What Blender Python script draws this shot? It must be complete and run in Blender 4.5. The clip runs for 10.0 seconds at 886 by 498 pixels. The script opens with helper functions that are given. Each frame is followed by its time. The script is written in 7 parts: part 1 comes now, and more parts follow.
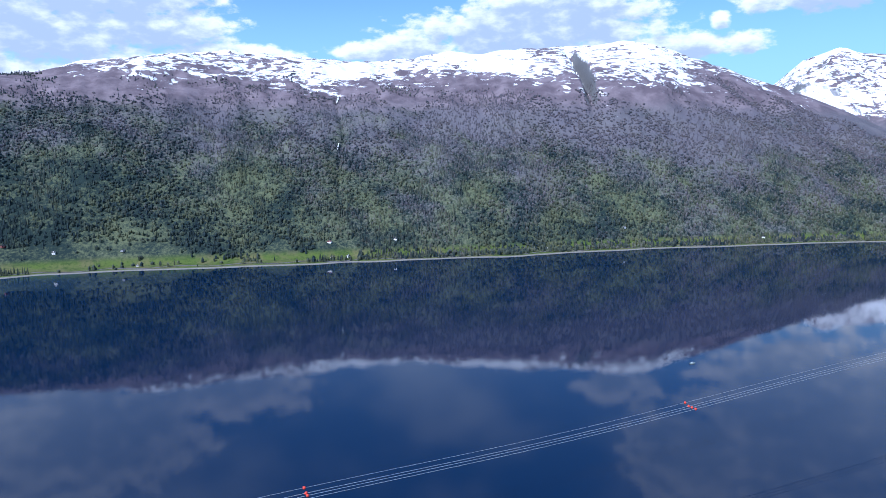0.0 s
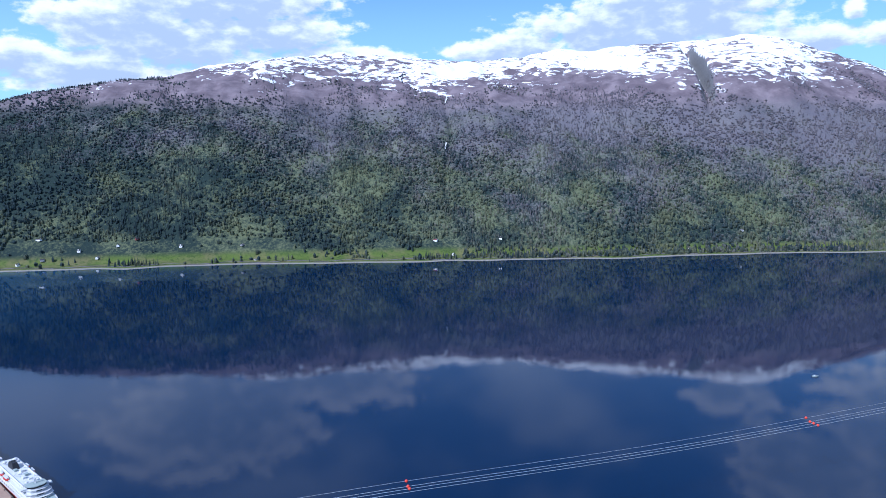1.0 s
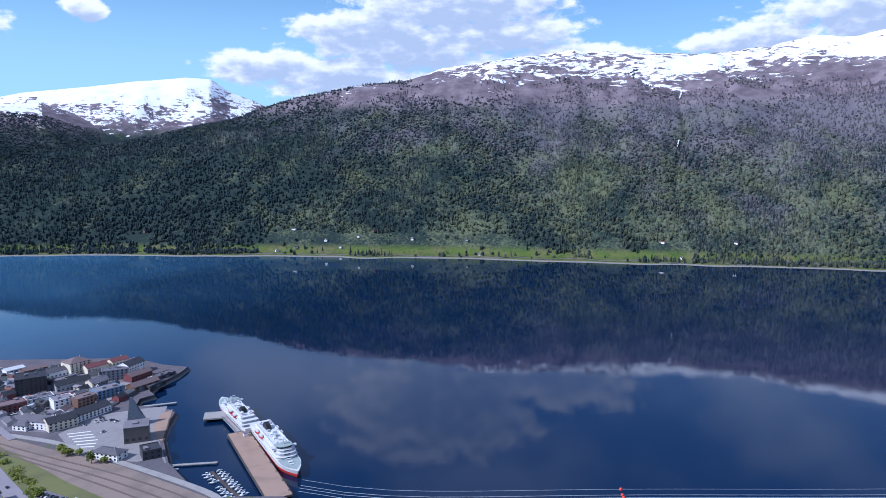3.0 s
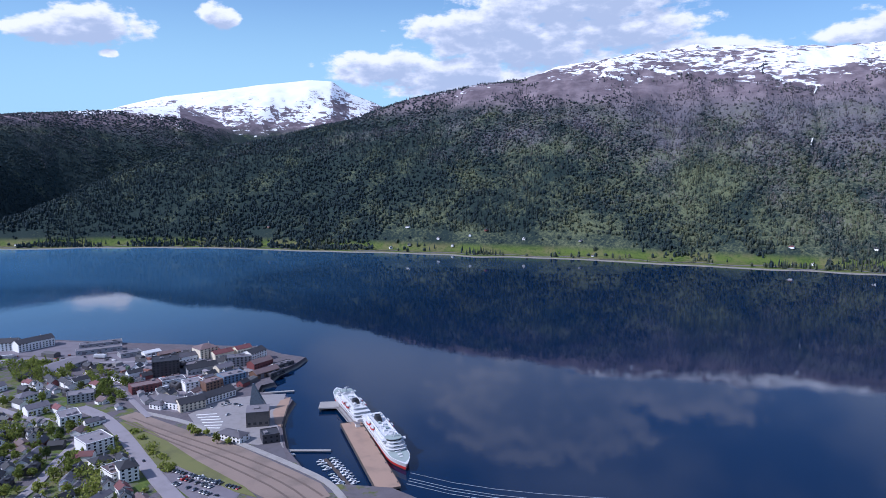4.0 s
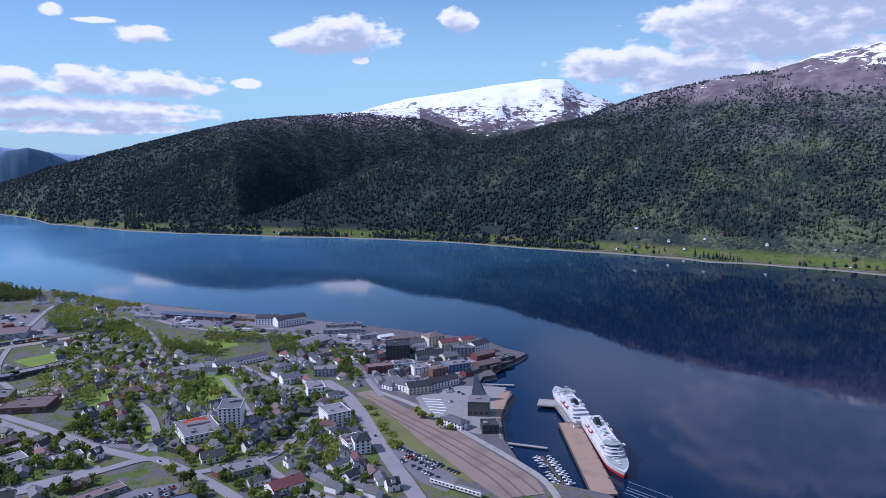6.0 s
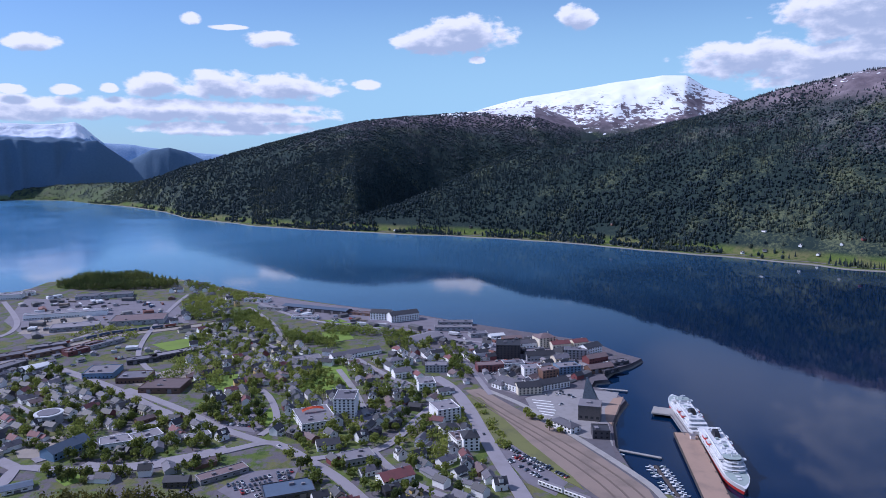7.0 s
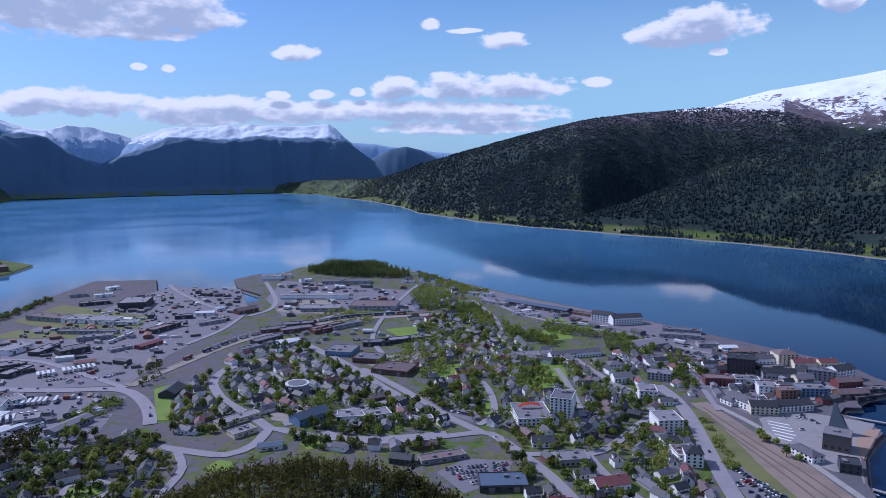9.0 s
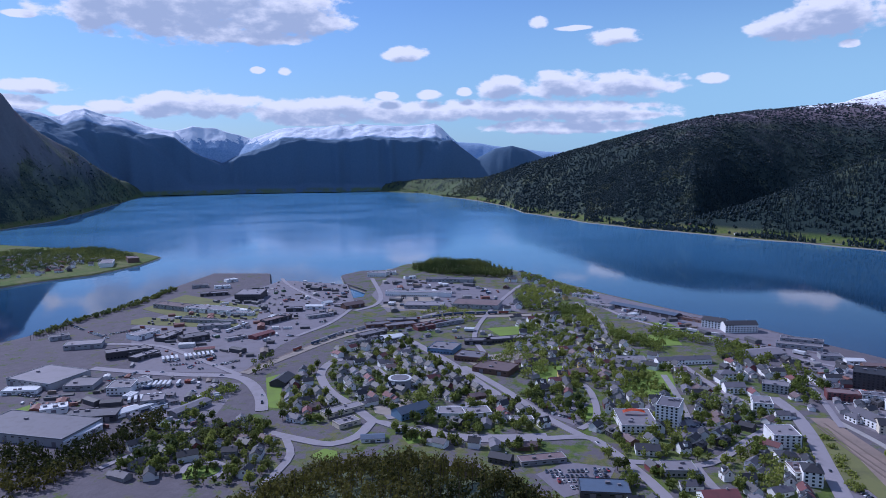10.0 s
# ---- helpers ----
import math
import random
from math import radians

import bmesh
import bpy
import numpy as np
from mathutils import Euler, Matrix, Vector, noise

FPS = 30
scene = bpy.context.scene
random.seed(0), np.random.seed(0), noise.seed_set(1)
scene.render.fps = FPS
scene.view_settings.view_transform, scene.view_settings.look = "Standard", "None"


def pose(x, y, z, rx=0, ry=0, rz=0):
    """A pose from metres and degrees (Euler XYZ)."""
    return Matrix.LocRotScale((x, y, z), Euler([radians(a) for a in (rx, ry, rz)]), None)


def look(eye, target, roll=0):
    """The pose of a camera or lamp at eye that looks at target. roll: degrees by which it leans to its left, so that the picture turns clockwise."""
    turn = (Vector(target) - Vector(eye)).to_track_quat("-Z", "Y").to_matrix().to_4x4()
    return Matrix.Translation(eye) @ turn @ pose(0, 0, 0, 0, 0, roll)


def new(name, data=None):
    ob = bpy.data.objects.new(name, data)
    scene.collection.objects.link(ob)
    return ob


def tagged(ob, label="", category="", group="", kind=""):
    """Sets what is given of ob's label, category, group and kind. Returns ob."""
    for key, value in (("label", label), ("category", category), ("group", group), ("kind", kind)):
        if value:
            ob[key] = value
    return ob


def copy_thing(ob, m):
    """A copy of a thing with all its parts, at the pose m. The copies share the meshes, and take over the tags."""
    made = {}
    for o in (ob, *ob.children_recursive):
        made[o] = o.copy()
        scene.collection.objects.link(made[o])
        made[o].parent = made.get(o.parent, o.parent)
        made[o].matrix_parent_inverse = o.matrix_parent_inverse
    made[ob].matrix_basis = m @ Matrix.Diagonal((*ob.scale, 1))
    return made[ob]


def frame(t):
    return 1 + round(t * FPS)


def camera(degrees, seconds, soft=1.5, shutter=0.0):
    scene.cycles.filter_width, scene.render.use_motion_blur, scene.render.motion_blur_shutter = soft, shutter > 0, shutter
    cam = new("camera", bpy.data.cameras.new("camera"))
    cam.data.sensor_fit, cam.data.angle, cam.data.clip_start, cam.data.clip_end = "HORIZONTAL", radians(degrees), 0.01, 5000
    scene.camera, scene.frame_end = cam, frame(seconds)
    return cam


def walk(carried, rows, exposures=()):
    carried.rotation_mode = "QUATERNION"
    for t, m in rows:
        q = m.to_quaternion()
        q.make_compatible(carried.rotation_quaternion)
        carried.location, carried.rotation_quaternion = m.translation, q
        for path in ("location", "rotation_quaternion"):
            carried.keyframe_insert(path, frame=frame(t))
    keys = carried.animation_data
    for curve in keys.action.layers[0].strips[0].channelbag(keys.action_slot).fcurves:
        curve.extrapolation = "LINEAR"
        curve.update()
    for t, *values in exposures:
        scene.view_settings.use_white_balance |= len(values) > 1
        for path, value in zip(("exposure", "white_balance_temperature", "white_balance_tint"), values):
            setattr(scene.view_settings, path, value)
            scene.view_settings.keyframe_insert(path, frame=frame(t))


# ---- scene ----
EYE = 220.0
cam = camera(64.0, 10.0, soft=0.8)
# A drone that hovers and turns to its left; seconds and degrees from the +y axis.
TURNS = [(0.0, 0.0), (0.5, 4.19), (1.0, 8.55), (1.5, 13.0), (2.0, 17.45), (2.5, 21.97), (4.0, 35.55), (4.5, 40.1),
         (5.0, 44.65), (5.5, 49.19), (7.0, 62.89), (7.5, 67.46), (8.0, 72.0), (8.5, 76.53), (9.0, 80.92), (9.5, 85.25), (10.0, 89.33)]


def ahead(yaw, pitch):
    a, p = radians(yaw), radians(pitch)
    return (-math.sin(a) * math.cos(p) * 100, math.cos(a) * math.cos(p) * 100, EYE + math.sin(p) * 100)


walk(cam, [(t, look((0, 0, EYE), ahead(a, -7.43), -0.41)) for t, a in TURNS], exposures=[(0.0, 0.14, 5150, 14), (2.5, 0.06, 5200, 16), (4.0, -0.08, 5450, 20), (7.0, -0.25, 5400, 24), (10.0, -0.42, 5200, 24)])

# ---- light ----
SUN_EL, SUN_TO = 42.0, Vector((-math.sin(radians(144.0)), math.cos(radians(144.0)), 0))
sun = new("sun", bpy.data.lights.new("sun", "SUN"))
sun.data.energy, sun.data.angle, sun.data.color = 4.5, radians(0.55), (1.0, 0.94, 0.86)
sun.matrix_world = look((0, 0, 900), (-SUN_TO.x * 100, -SUN_TO.y * 100, 900 - 100 * math.tan(radians(SUN_EL))))


def node(tree, kind, inputs=None, mode=""):
    n = tree.nodes.new(kind)
    if kind in ("ShaderNodeMath", "ShaderNodeVectorMath"):
        n.operation = mode
    elif kind == "ShaderNodeMapRange":
        n.interpolation_type = mode
    elif kind == "ShaderNodeMix":
        n.data_type = mode
    elif kind == "ShaderNodeTexSky":
        n.sky_type = mode
    for k, val in (inputs or {}).items():
        if isinstance(val, bpy.types.NodeSocket):
            tree.links.new(val, n.inputs[k])
        else:
            n.inputs[k].default_value = val
    return n


def maths(tree, op, a, b=0.0, c=0.0, clamp=False):
    n = node(tree, "ShaderNodeMath", {0: a, 1: b, 2: c}, mode=op)
    n.use_clamp = clamp
    return n.outputs[0]


def ramp(tree, fac, lo, hi, a=0.0, b=1.0):
    return node(tree, "ShaderNodeMapRange", {0: fac, 1: lo, 2: hi, 3: a, 4: b}, mode="SMOOTHSTEP").outputs[0]


def blend(tree, fac, a, b):
    n = node(tree, "ShaderNodeMix", {0: fac}, mode="RGBA")
    for sock, val in ((n.inputs[6], a), (n.inputs[7], b)):
        if isinstance(val, bpy.types.NodeSocket):
            tree.links.new(val, sock)
        else:
            sock.default_value = (*val, 1.0)
    return n.outputs[2]


def noise_tex(tree, vec, scale, detail=4.0, rough=0.55, distortion=0.0):
    return node(tree, "ShaderNodeTexNoise", {"Vector": vec, "Scale": scale, "Detail": detail, "Roughness": rough, "Distortion": distortion}).outputs[0]


# The sky: clear blue with fair-weather clouds, each at a bearing and a height in degrees, with its half width and half height.
CLOUDS = []


def cloud(bearing, height, wide, high):
    CLOUDS.append((bearing, height, wide * 1.12, high * 1.25))


cloud(29, 8.6, 7.5, 1.9), cloud(22, 9.4, 6, 1.2), cloud(25, 11.5, 8, 1.6), cloud(34, 6.2, 7, 1.3), cloud(40, 6.9, 4.5, 1.0)
cloud(-7, 9.4, 10, 1.7), cloud(-9, 11, 7, 1.6), cloud(3, 8.2, 5, 0.9), cloud(-18, 8, 6, 0.8), cloud(-20.9, 9.7, 0.7, 0.6)
cloud(-27, 10.8, 5, 0.9), cloud(16, 7.6, 5, 0.8), cloud(52.5, 10.4, 1.4, 0.8), cloud(32, 9.8, 6, 1.3)
cloud(108.5, 10.84, 8.2, 1.92), cloud(101.5, 10.75, 4.7, 1.4), cloud(114.1, 10.84, 2.2, 1.67), cloud(104.1, 9.05, 4.6, 0.49), cloud(108, 4.02, 4.5, 0.82), cloud(111.2, 3.84, 1.6, 0.73)
cloud(102.2, 3.66, 1.7, 0.69), cloud(97.5, 3.81, 4.9, 0.78), cloud(92.1, 3.46, 4, 0.7), cloud(84.1, 3.61, 10, 0.66), cloud(84.5, 5.36, 2, 0.78), cloud(79.7, 5.4, 2.8, 0.93)
cloud(75, 5.35, 3.7, 0.84), cloud(90.3, 4.85, 1.1, 0.31), cloud(93.7, 4.78, 0.9, 0.26), cloud(87.6, 5.05, 0.6, 0.26), cloud(92.1, 7.96, 1.6, 0.5), cloud(81.7, 10.15, 0.8, 0.37)
cloud(76.1, 8.92, 2.1, 0.49), cloud(79.3, 9.66, 1.3, 0.17), cloud(68.8, 5.62, 1, 0.37), cloud(63.8, 8.84, 2.5, 0.83), cloud(61, 9.34, 3.3, 1.17), cloud(60.2, 7.43, 0.7, 0.26)
cloud(118.7, 5.03, 2.2, 0.41), cloud(119.4, 9.74, 1, 0.21), cloud(119.8, 3.85, 1.7, 0.46), cloud(103.6, 6.6, 0.5, 0.21), cloud(101.5, 6.56, 0.5, 0.25), cloud(79.6, 2.24, 6.4, 0.43)
cloud(99.2, 2.94, 3.9, 0.39), cloud(113.8, 3.7, 1.7, 0.44), cloud(77, 3.06, 5, 0.43), cloud(116.4, 3.45, 1.6, 0.31)
cloud(17, 17.5, 6, 2.2), cloud(27, 20, 8, 3.4), cloud(-20, 22.5, 5, 3), cloud(-28, 19.5, 8, 6), cloud(-14, 18, 3, 1.2)
cloud(62, 17, 7, 1.2), cloud(80, 16, 6, 1.0), cloud(98, 16, 7, 1.4)
cloud(-60, 14, 12, 4), cloud(-95, 18, 14, 5), cloud(150, 16, 14, 5)

group = bpy.data.node_groups.new("cloud_field", "ShaderNodeTree")
group.interface.new_socket("Vector", in_out="INPUT", socket_type="NodeSocketVector")
group.interface.new_socket("Field", in_out="OUTPUT", socket_type="NodeSocketFloat")
g_in, g_out = group.nodes.new("NodeGroupInput"), group.nodes.new("NodeGroupOutput")
low = None
for b, h, w, k in CLOUDS:
    d = node(group, "ShaderNodeVectorMath", {0: g_in.outputs[0], 1: (1 / w, 1 / k, 0), 2: (-b / w, -h / k, 0)}, mode="MULTIPLY_ADD").outputs[0]
    d = node(group, "ShaderNodeVectorMath", {0: d, 1: d}, mode="DOT_PRODUCT").outputs["Value"]
    low = d if low is None else maths(group, "SMOOTH_MIN", low, d, 0.35)
group.links.new(maths(group, "SUBTRACT", 1.0, low), g_out.inputs[0])

world = bpy.data.worlds.new("sky")
scene.world = world
world.use_nodes = True
wt = world.node_tree
wt.nodes.clear()
sky = node(wt, "ShaderNodeTexSky", mode="NISHITA")
sky.sun_disc, sky.sun_elevation, sky.sun_rotation = False, radians(SUN_EL), math.atan2(SUN_TO.x, SUN_TO.y)
sky.air_density, sky.dust_density, sky.ozone_density = 1.0, 0.6, 2.2
way = node(wt, "ShaderNodeTexCoord").outputs["Generated"]
sep = node(wt, "ShaderNodeSeparateXYZ", {0: way}).outputs
bearing = maths(wt, "MULTIPLY", maths(wt, "ARCTAN2", maths(wt, "MULTIPLY", sep[0], -1.0), sep[1]), 57.2958)
height = maths(wt, "MULTIPLY", maths(wt, "ARCSINE", sep[2]), 57.2958)
at = node(wt, "ShaderNodeCombineXYZ", {0: bearing, 1: height, 2: 0.0}).outputs[0]
wisp = node(wt, "ShaderNodeVectorMath", {0: at, 1: (1.0, 1.9, 1.0)}, mode="MULTIPLY").outputs[0]
puff = noise_tex(wt, wisp, 0.5, 8.0, 0.56)
up = node(wt, "ShaderNodeVectorMath", {0: at, 1: (0.2, 0.75, 0)}, mode="ADD").outputs[0]
wisp2 = node(wt, "ShaderNodeVectorMath", {0: up, 1: (1.0, 1.9, 1.0)}, mode="MULTIPLY").outputs[0]
puff2 = noise_tex(wt, wisp2, 0.5, 6.0, 0.55)


def field(vec, puffs):
    n = wt.nodes.new("ShaderNodeGroup")
    n.node_tree = group
    wt.links.new(vec, n.inputs[0])
    soft_edge = maths(wt, "MAXIMUM", n.outputs[0], -1.6)
    return maths(wt, "ADD", soft_edge, maths(wt, "MULTIPLY_ADD", puffs, 3.2, -1.5))


thick = field(at, puff)
above = field(up, puff2)
cover = maths(wt, "MULTIPLY", maths(wt, "MULTIPLY", ramp(wt, thick, -0.1, 0.55), ramp(wt, height, -0.5, 1.0)), ramp(wt, height, 12.5, 18.0, 1.0, 0.5))
grey = maths(wt, "MULTIPLY", ramp(wt, above, -0.2, 1.15), 0.95)
cloud_col = blend(wt, grey, (9.6, 9.6, 9.6), (4.4, 5.2, 6.4))
blue = node(wt, "ShaderNodeVectorMath", {0: sky.outputs[0], 1: (0.76, 0.95, 1.16)}, mode="MULTIPLY").outputs[0]
milky = maths(wt, "MULTIPLY", maths(wt, "MULTIPLY", ramp(wt, height, 18.0, 2.5), ramp(wt, bearing, 108.0, 55.0, 0.35, 0.95)), ramp(wt, bearing, 12.0, 42.0, 0.75, 1.0))
blue = blend(wt, milky, blue, (4.3, 7.0, 8.1))
veil = noise_tex(wt, node(wt, "ShaderNodeVectorMath", {0: at, 1: (1.0, 1.6, 1.0)}, mode="MULTIPLY").outputs[0], 0.055, 3.0, 0.5)
blue = blend(wt, maths(wt, "MULTIPLY", ramp(wt, veil, 0.40, 0.66, 0.04, 0.5), ramp(wt, height, 11.5, 17.0)), blue, (7.6, 8.2, 8.8))
sky_col = blend(wt, cover, blue, cloud_col)
background = node(wt, "ShaderNodeBackground", {"Color": sky_col, "Strength": 0.108})
wt.links.new(background.outputs[0], node(wt, "ShaderNodeOutputWorld").inputs[0])

# ---- materials ----
MATS = {}


def principled(name):
    m = bpy.data.materials.new(name)
    m.use_nodes = True
    t = m.node_tree
    b = t.nodes["Principled BSDF"]
    MATS[name] = m
    return m, t, b


def plain(name, col, rough=0.7, vary=0.15, scale=0.6, metal=0.0, bump=0.0, random_tint=0.0, dirt=(0.2, 0.18, 0.16)):
    """A surface of one colour with fine grain and broad, faint staining."""
    m, t, b = principled(name)
    pos = node(t, "ShaderNodeNewGeometry").outputs["Position"]
    fine, broad = noise_tex(t, pos, scale * 6, 5.0), noise_tex(t, pos, scale * 0.4, 3.0)
    c = blend(t, maths(t, "MULTIPLY", ramp(t, broad, 0.45, 0.75), vary), col, [d * 0.7 * sum(col) for d in dirt])
    c = blend(t, maths(t, "MULTIPLY", fine, vary), c, [min(1, v * 1.25) for v in col])
    if random_tint:
        info = node(t, "ShaderNodeObjectInfo").outputs["Random"]
        c = node(t, "ShaderNodeHueSaturation", {"Value": maths(t, "MULTIPLY_ADD", info, random_tint * 2, 1 - random_tint), "Color": c}).outputs[0]
    t.links.new(c, b.inputs["Base Color"])
    b.inputs["Roughness"].default_value, b.inputs["Metallic"].default_value = rough, metal
    if bump:
        t.links.new(node(t, "ShaderNodeBump", {"Height": fine, "Strength": bump, "Distance": 0.1}).outputs[0], b.inputs["Normal"])
    return m


# land: meadow and shingle by the shore, forest floor, bare heath above the trees, rock on the steep, old snow on the tops
m, t, b = principled("land")
geo = node(t, "ShaderNodeNewGeometry")
pos, nor = geo.outputs["Position"], geo.outputs["True Normal"]
px = node(t, "ShaderNodeSeparateXYZ", {0: pos}).outputs
far = node(t, "ShaderNodeVectorMath", {0: node(t, "ShaderNodeVectorMath", {0: pos, 1: (1, 1, 0)}, mode="MULTIPLY").outputs[0]}, mode="LENGTH").outputs["Value"]
big, mid, fine = noise_tex(t, pos, 0.0035, 5.0), noise_tex(t, pos, 0.018, 6.0, 0.6), noise_tex(t, pos, 0.12, 6.0, 0.65)
z = maths(t, "ADD", px[2], maths(t, "MULTIPLY_ADD", mid, 60.0, -30.0))
c = blend(t, ramp(t, mid, 0.4, 0.62), (0.095, 0.135, 0.03), (0.145, 0.142, 0.062))
c = blend(t, ramp(t, fine, 0.45, 0.7), c, (0.05, 0.085, 0.022))
bare = noise_tex(t, pos, 0.07, 6.0, 0.7)
built = maths(t, "MULTIPLY", ramp(t, far, 1440.0, 1400.0), ramp(t, px[2], 5.5, 4.5))
c = blend(t, maths(t, "MULTIPLY", built, ramp(t, maths(t, "ADD", bare, maths(t, "ADD", ramp(t, px[1], -60.0, -200.0, -0.02, 0.10), ramp(t, px[1], 300.0, 350.0, 0.0, 0.2))), 0.42, 0.56)), c, blend(t, fine, (0.09, 0.08, 0.09), (0.175, 0.158, 0.178)))
c = blend(t, ramp(t, px[2], 1.9, 1.2), c, blend(t, fine, (0.14, 0.13, 0.115), (0.34, 0.32, 0.29)))
crown, stand = noise_tex(t, pos, 0.17, 3.0, 0.7), noise_tex(t, pos, 0.0095, 6.0, 0.68)
wide_stand = noise_tex(t, pos, 0.006, 4.0, 0.6)
# forest colour dimmed westward for backlit slopes, paled eastward for sun and haze
west_dim = maths(t, "MULTIPLY", ramp(t, px[0], -350.0, -1700.0), ramp(t, px[1], 150.0, 450.0))
wood = blend(t, ramp(t, maths(t, "MULTIPLY_ADD", west_dim, -0.4, maths(t, "ADD", maths(t, "MULTIPLY_ADD", crown, 1.8, -0.6), maths(t, "MULTIPLY_ADD", stand, 2.6, -1.1))), 0.15, 0.95), (0.02, 0.035, 0.033), (0.125, 0.145, 0.08))
bare_haze = maths(t, "ADD", maths(t, "ADD", ramp(t, px[2], 15.0, 400.0, -0.24, 0.62), ramp(t, px[0], -900.0, 700.0, -0.1, 0.25)), maths(t, "MULTIPLY_ADD", wide_stand, 1.7, -0.85))
bare_haze = maths(t, "MULTIPLY_ADD", west_dim, -0.35, bare_haze)
wood = blend(t, maths(t, "MULTIPLY", ramp(t, maths(t, "ADD", bare_haze, maths(t, "MULTIPLY_ADD", crown, 1.6, -0.8)), -0.05, 0.75), 0.85), wood, (0.15, 0.138, 0.165))
c = blend(t, ramp(t, px[2], 9.0, 24.0), c, wood)
heath = blend(t, ramp(t, mid, 0.38, 0.66), (0.13, 0.104, 0.122), (0.225, 0.185, 0.205))
c = blend(t, ramp(t, z, 330.0, 400.0), c, heath)
slope = node(t, "ShaderNodeSeparateXYZ", {0: nor}).outputs[2]
rock = blend(t, fine, (0.085, 0.088, 0.10), (0.20, 0.20, 0.205))
c = blend(t, maths(t, "MULTIPLY", ramp(t, slope, 0.66, 0.52), ramp(t, px[2], 90.0, 260.0)), c, rock)
meadow = maths(t, "MULTIPLY", maths(t, "MULTIPLY", ramp(t, far, 3700.0, 4000.0), ramp(t, px[1], 600.0, 300.0)), ramp(t, px[2], 110.0, 60.0))
c = blend(t, maths(t, "MULTIPLY", meadow, ramp(t, mid, 0.42, 0.55)), c, (0.085, 0.115, 0.055))
band = noise_tex(t, node(t, "ShaderNodeVectorMath", {0: pos, 1: (1.0, 1.0, 2.6)}, mode="MULTIPLY").outputs[0], 0.025, 6.0, 0.62, 0.6)
line = ramp(t, far, 3300.0, 4700.0, 0.0, 165.0)
hz = maths(t, "ADD", px[2], line)
depth = maths(t, "ADD", ramp(t, hz, 345.0, 560.0, -0.34, 0.03), maths(t, "MULTIPLY_ADD", band, 1.15, -0.51))
depth = maths(t, "ADD", depth, maths(t, "MULTIPLY_ADD", big, 0.9, -0.45))
depth = maths(t, "ADD", depth, maths(t, "MULTIPLY", maths(t, "MULTIPLY", ramp(t, px[0], -2200.0, -2700.0), ramp(t, px[2], 500.0, 545.0)), 0.15))
hold = maths(t, "MAXIMUM", ramp(t, slope, 0.52, 0.66), maths(t, "MULTIPLY", ramp(t, far, 4500.0, 4700.0), ramp(t, slope, 0.32, 0.48)))
# right-facing slopes lose snow: bare rock streaks, and painted shade on the peak
shade_face = node(t, "ShaderNodeVectorMath", {0: nor, 1: (0.72, 0.69, 0.0)}, mode="DOT_PRODUCT").outputs["Value"]
depth = maths(t, "ADD", depth, maths(t, "MULTIPLY", maths(t, "MULTIPLY", ramp(t, shade_face, 0.12, 0.36), ramp(t, px[0], -2200.0, -2700.0)), -0.17))
snow = maths(t, "MULTIPLY", maths(t, "MULTIPLY", ramp(t, depth, 0.0, 0.05), hold), maths(t, "MULTIPLY", ramp(t, hz, 310.0, 365.0), ramp(t, far, 4900.0, 4850.0)))
c = blend(t, snow, c, (0.84, 0.86, 0.90))
t.links.new(c, b.inputs["Base Color"])
t.links.new(node(t, "ShaderNodeBump", {"Height": fine, "Strength": 0.6, "Distance": 2.0}).outputs[0], b.inputs["Normal"])
b.inputs["Roughness"].default_value = 0.9
b.inputs["Specular IOR Level"].default_value = 0.15

# far mountains: distance haze is painted into the pale blue rock colour
m, t, b = principled("alp_haze")
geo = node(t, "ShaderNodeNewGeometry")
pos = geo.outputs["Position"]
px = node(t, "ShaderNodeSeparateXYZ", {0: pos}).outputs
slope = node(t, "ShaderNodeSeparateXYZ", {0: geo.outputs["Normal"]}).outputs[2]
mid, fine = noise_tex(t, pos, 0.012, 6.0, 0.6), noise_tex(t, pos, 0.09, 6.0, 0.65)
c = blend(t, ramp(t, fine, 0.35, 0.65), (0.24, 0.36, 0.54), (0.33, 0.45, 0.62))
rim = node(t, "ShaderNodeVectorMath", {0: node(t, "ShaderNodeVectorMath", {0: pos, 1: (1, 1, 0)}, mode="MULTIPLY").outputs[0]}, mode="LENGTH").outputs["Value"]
# nearer wooded hills painted a darker blue, so the ridges fade with distance
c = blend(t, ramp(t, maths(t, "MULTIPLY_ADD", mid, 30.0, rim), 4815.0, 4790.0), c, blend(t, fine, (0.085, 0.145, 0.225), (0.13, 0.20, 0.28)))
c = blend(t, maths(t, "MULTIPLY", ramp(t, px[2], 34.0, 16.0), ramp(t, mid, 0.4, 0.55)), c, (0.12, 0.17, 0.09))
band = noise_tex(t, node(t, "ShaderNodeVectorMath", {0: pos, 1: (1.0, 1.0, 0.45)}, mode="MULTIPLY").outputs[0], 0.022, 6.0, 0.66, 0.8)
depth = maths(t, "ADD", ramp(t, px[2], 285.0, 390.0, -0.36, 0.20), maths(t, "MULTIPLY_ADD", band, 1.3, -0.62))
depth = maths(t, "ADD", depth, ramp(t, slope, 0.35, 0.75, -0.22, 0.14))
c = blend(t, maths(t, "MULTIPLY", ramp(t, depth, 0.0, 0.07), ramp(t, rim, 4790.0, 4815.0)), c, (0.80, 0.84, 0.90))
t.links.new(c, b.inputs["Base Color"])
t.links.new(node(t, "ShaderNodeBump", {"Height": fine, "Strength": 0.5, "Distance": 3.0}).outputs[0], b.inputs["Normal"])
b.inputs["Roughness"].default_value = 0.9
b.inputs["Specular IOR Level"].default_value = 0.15

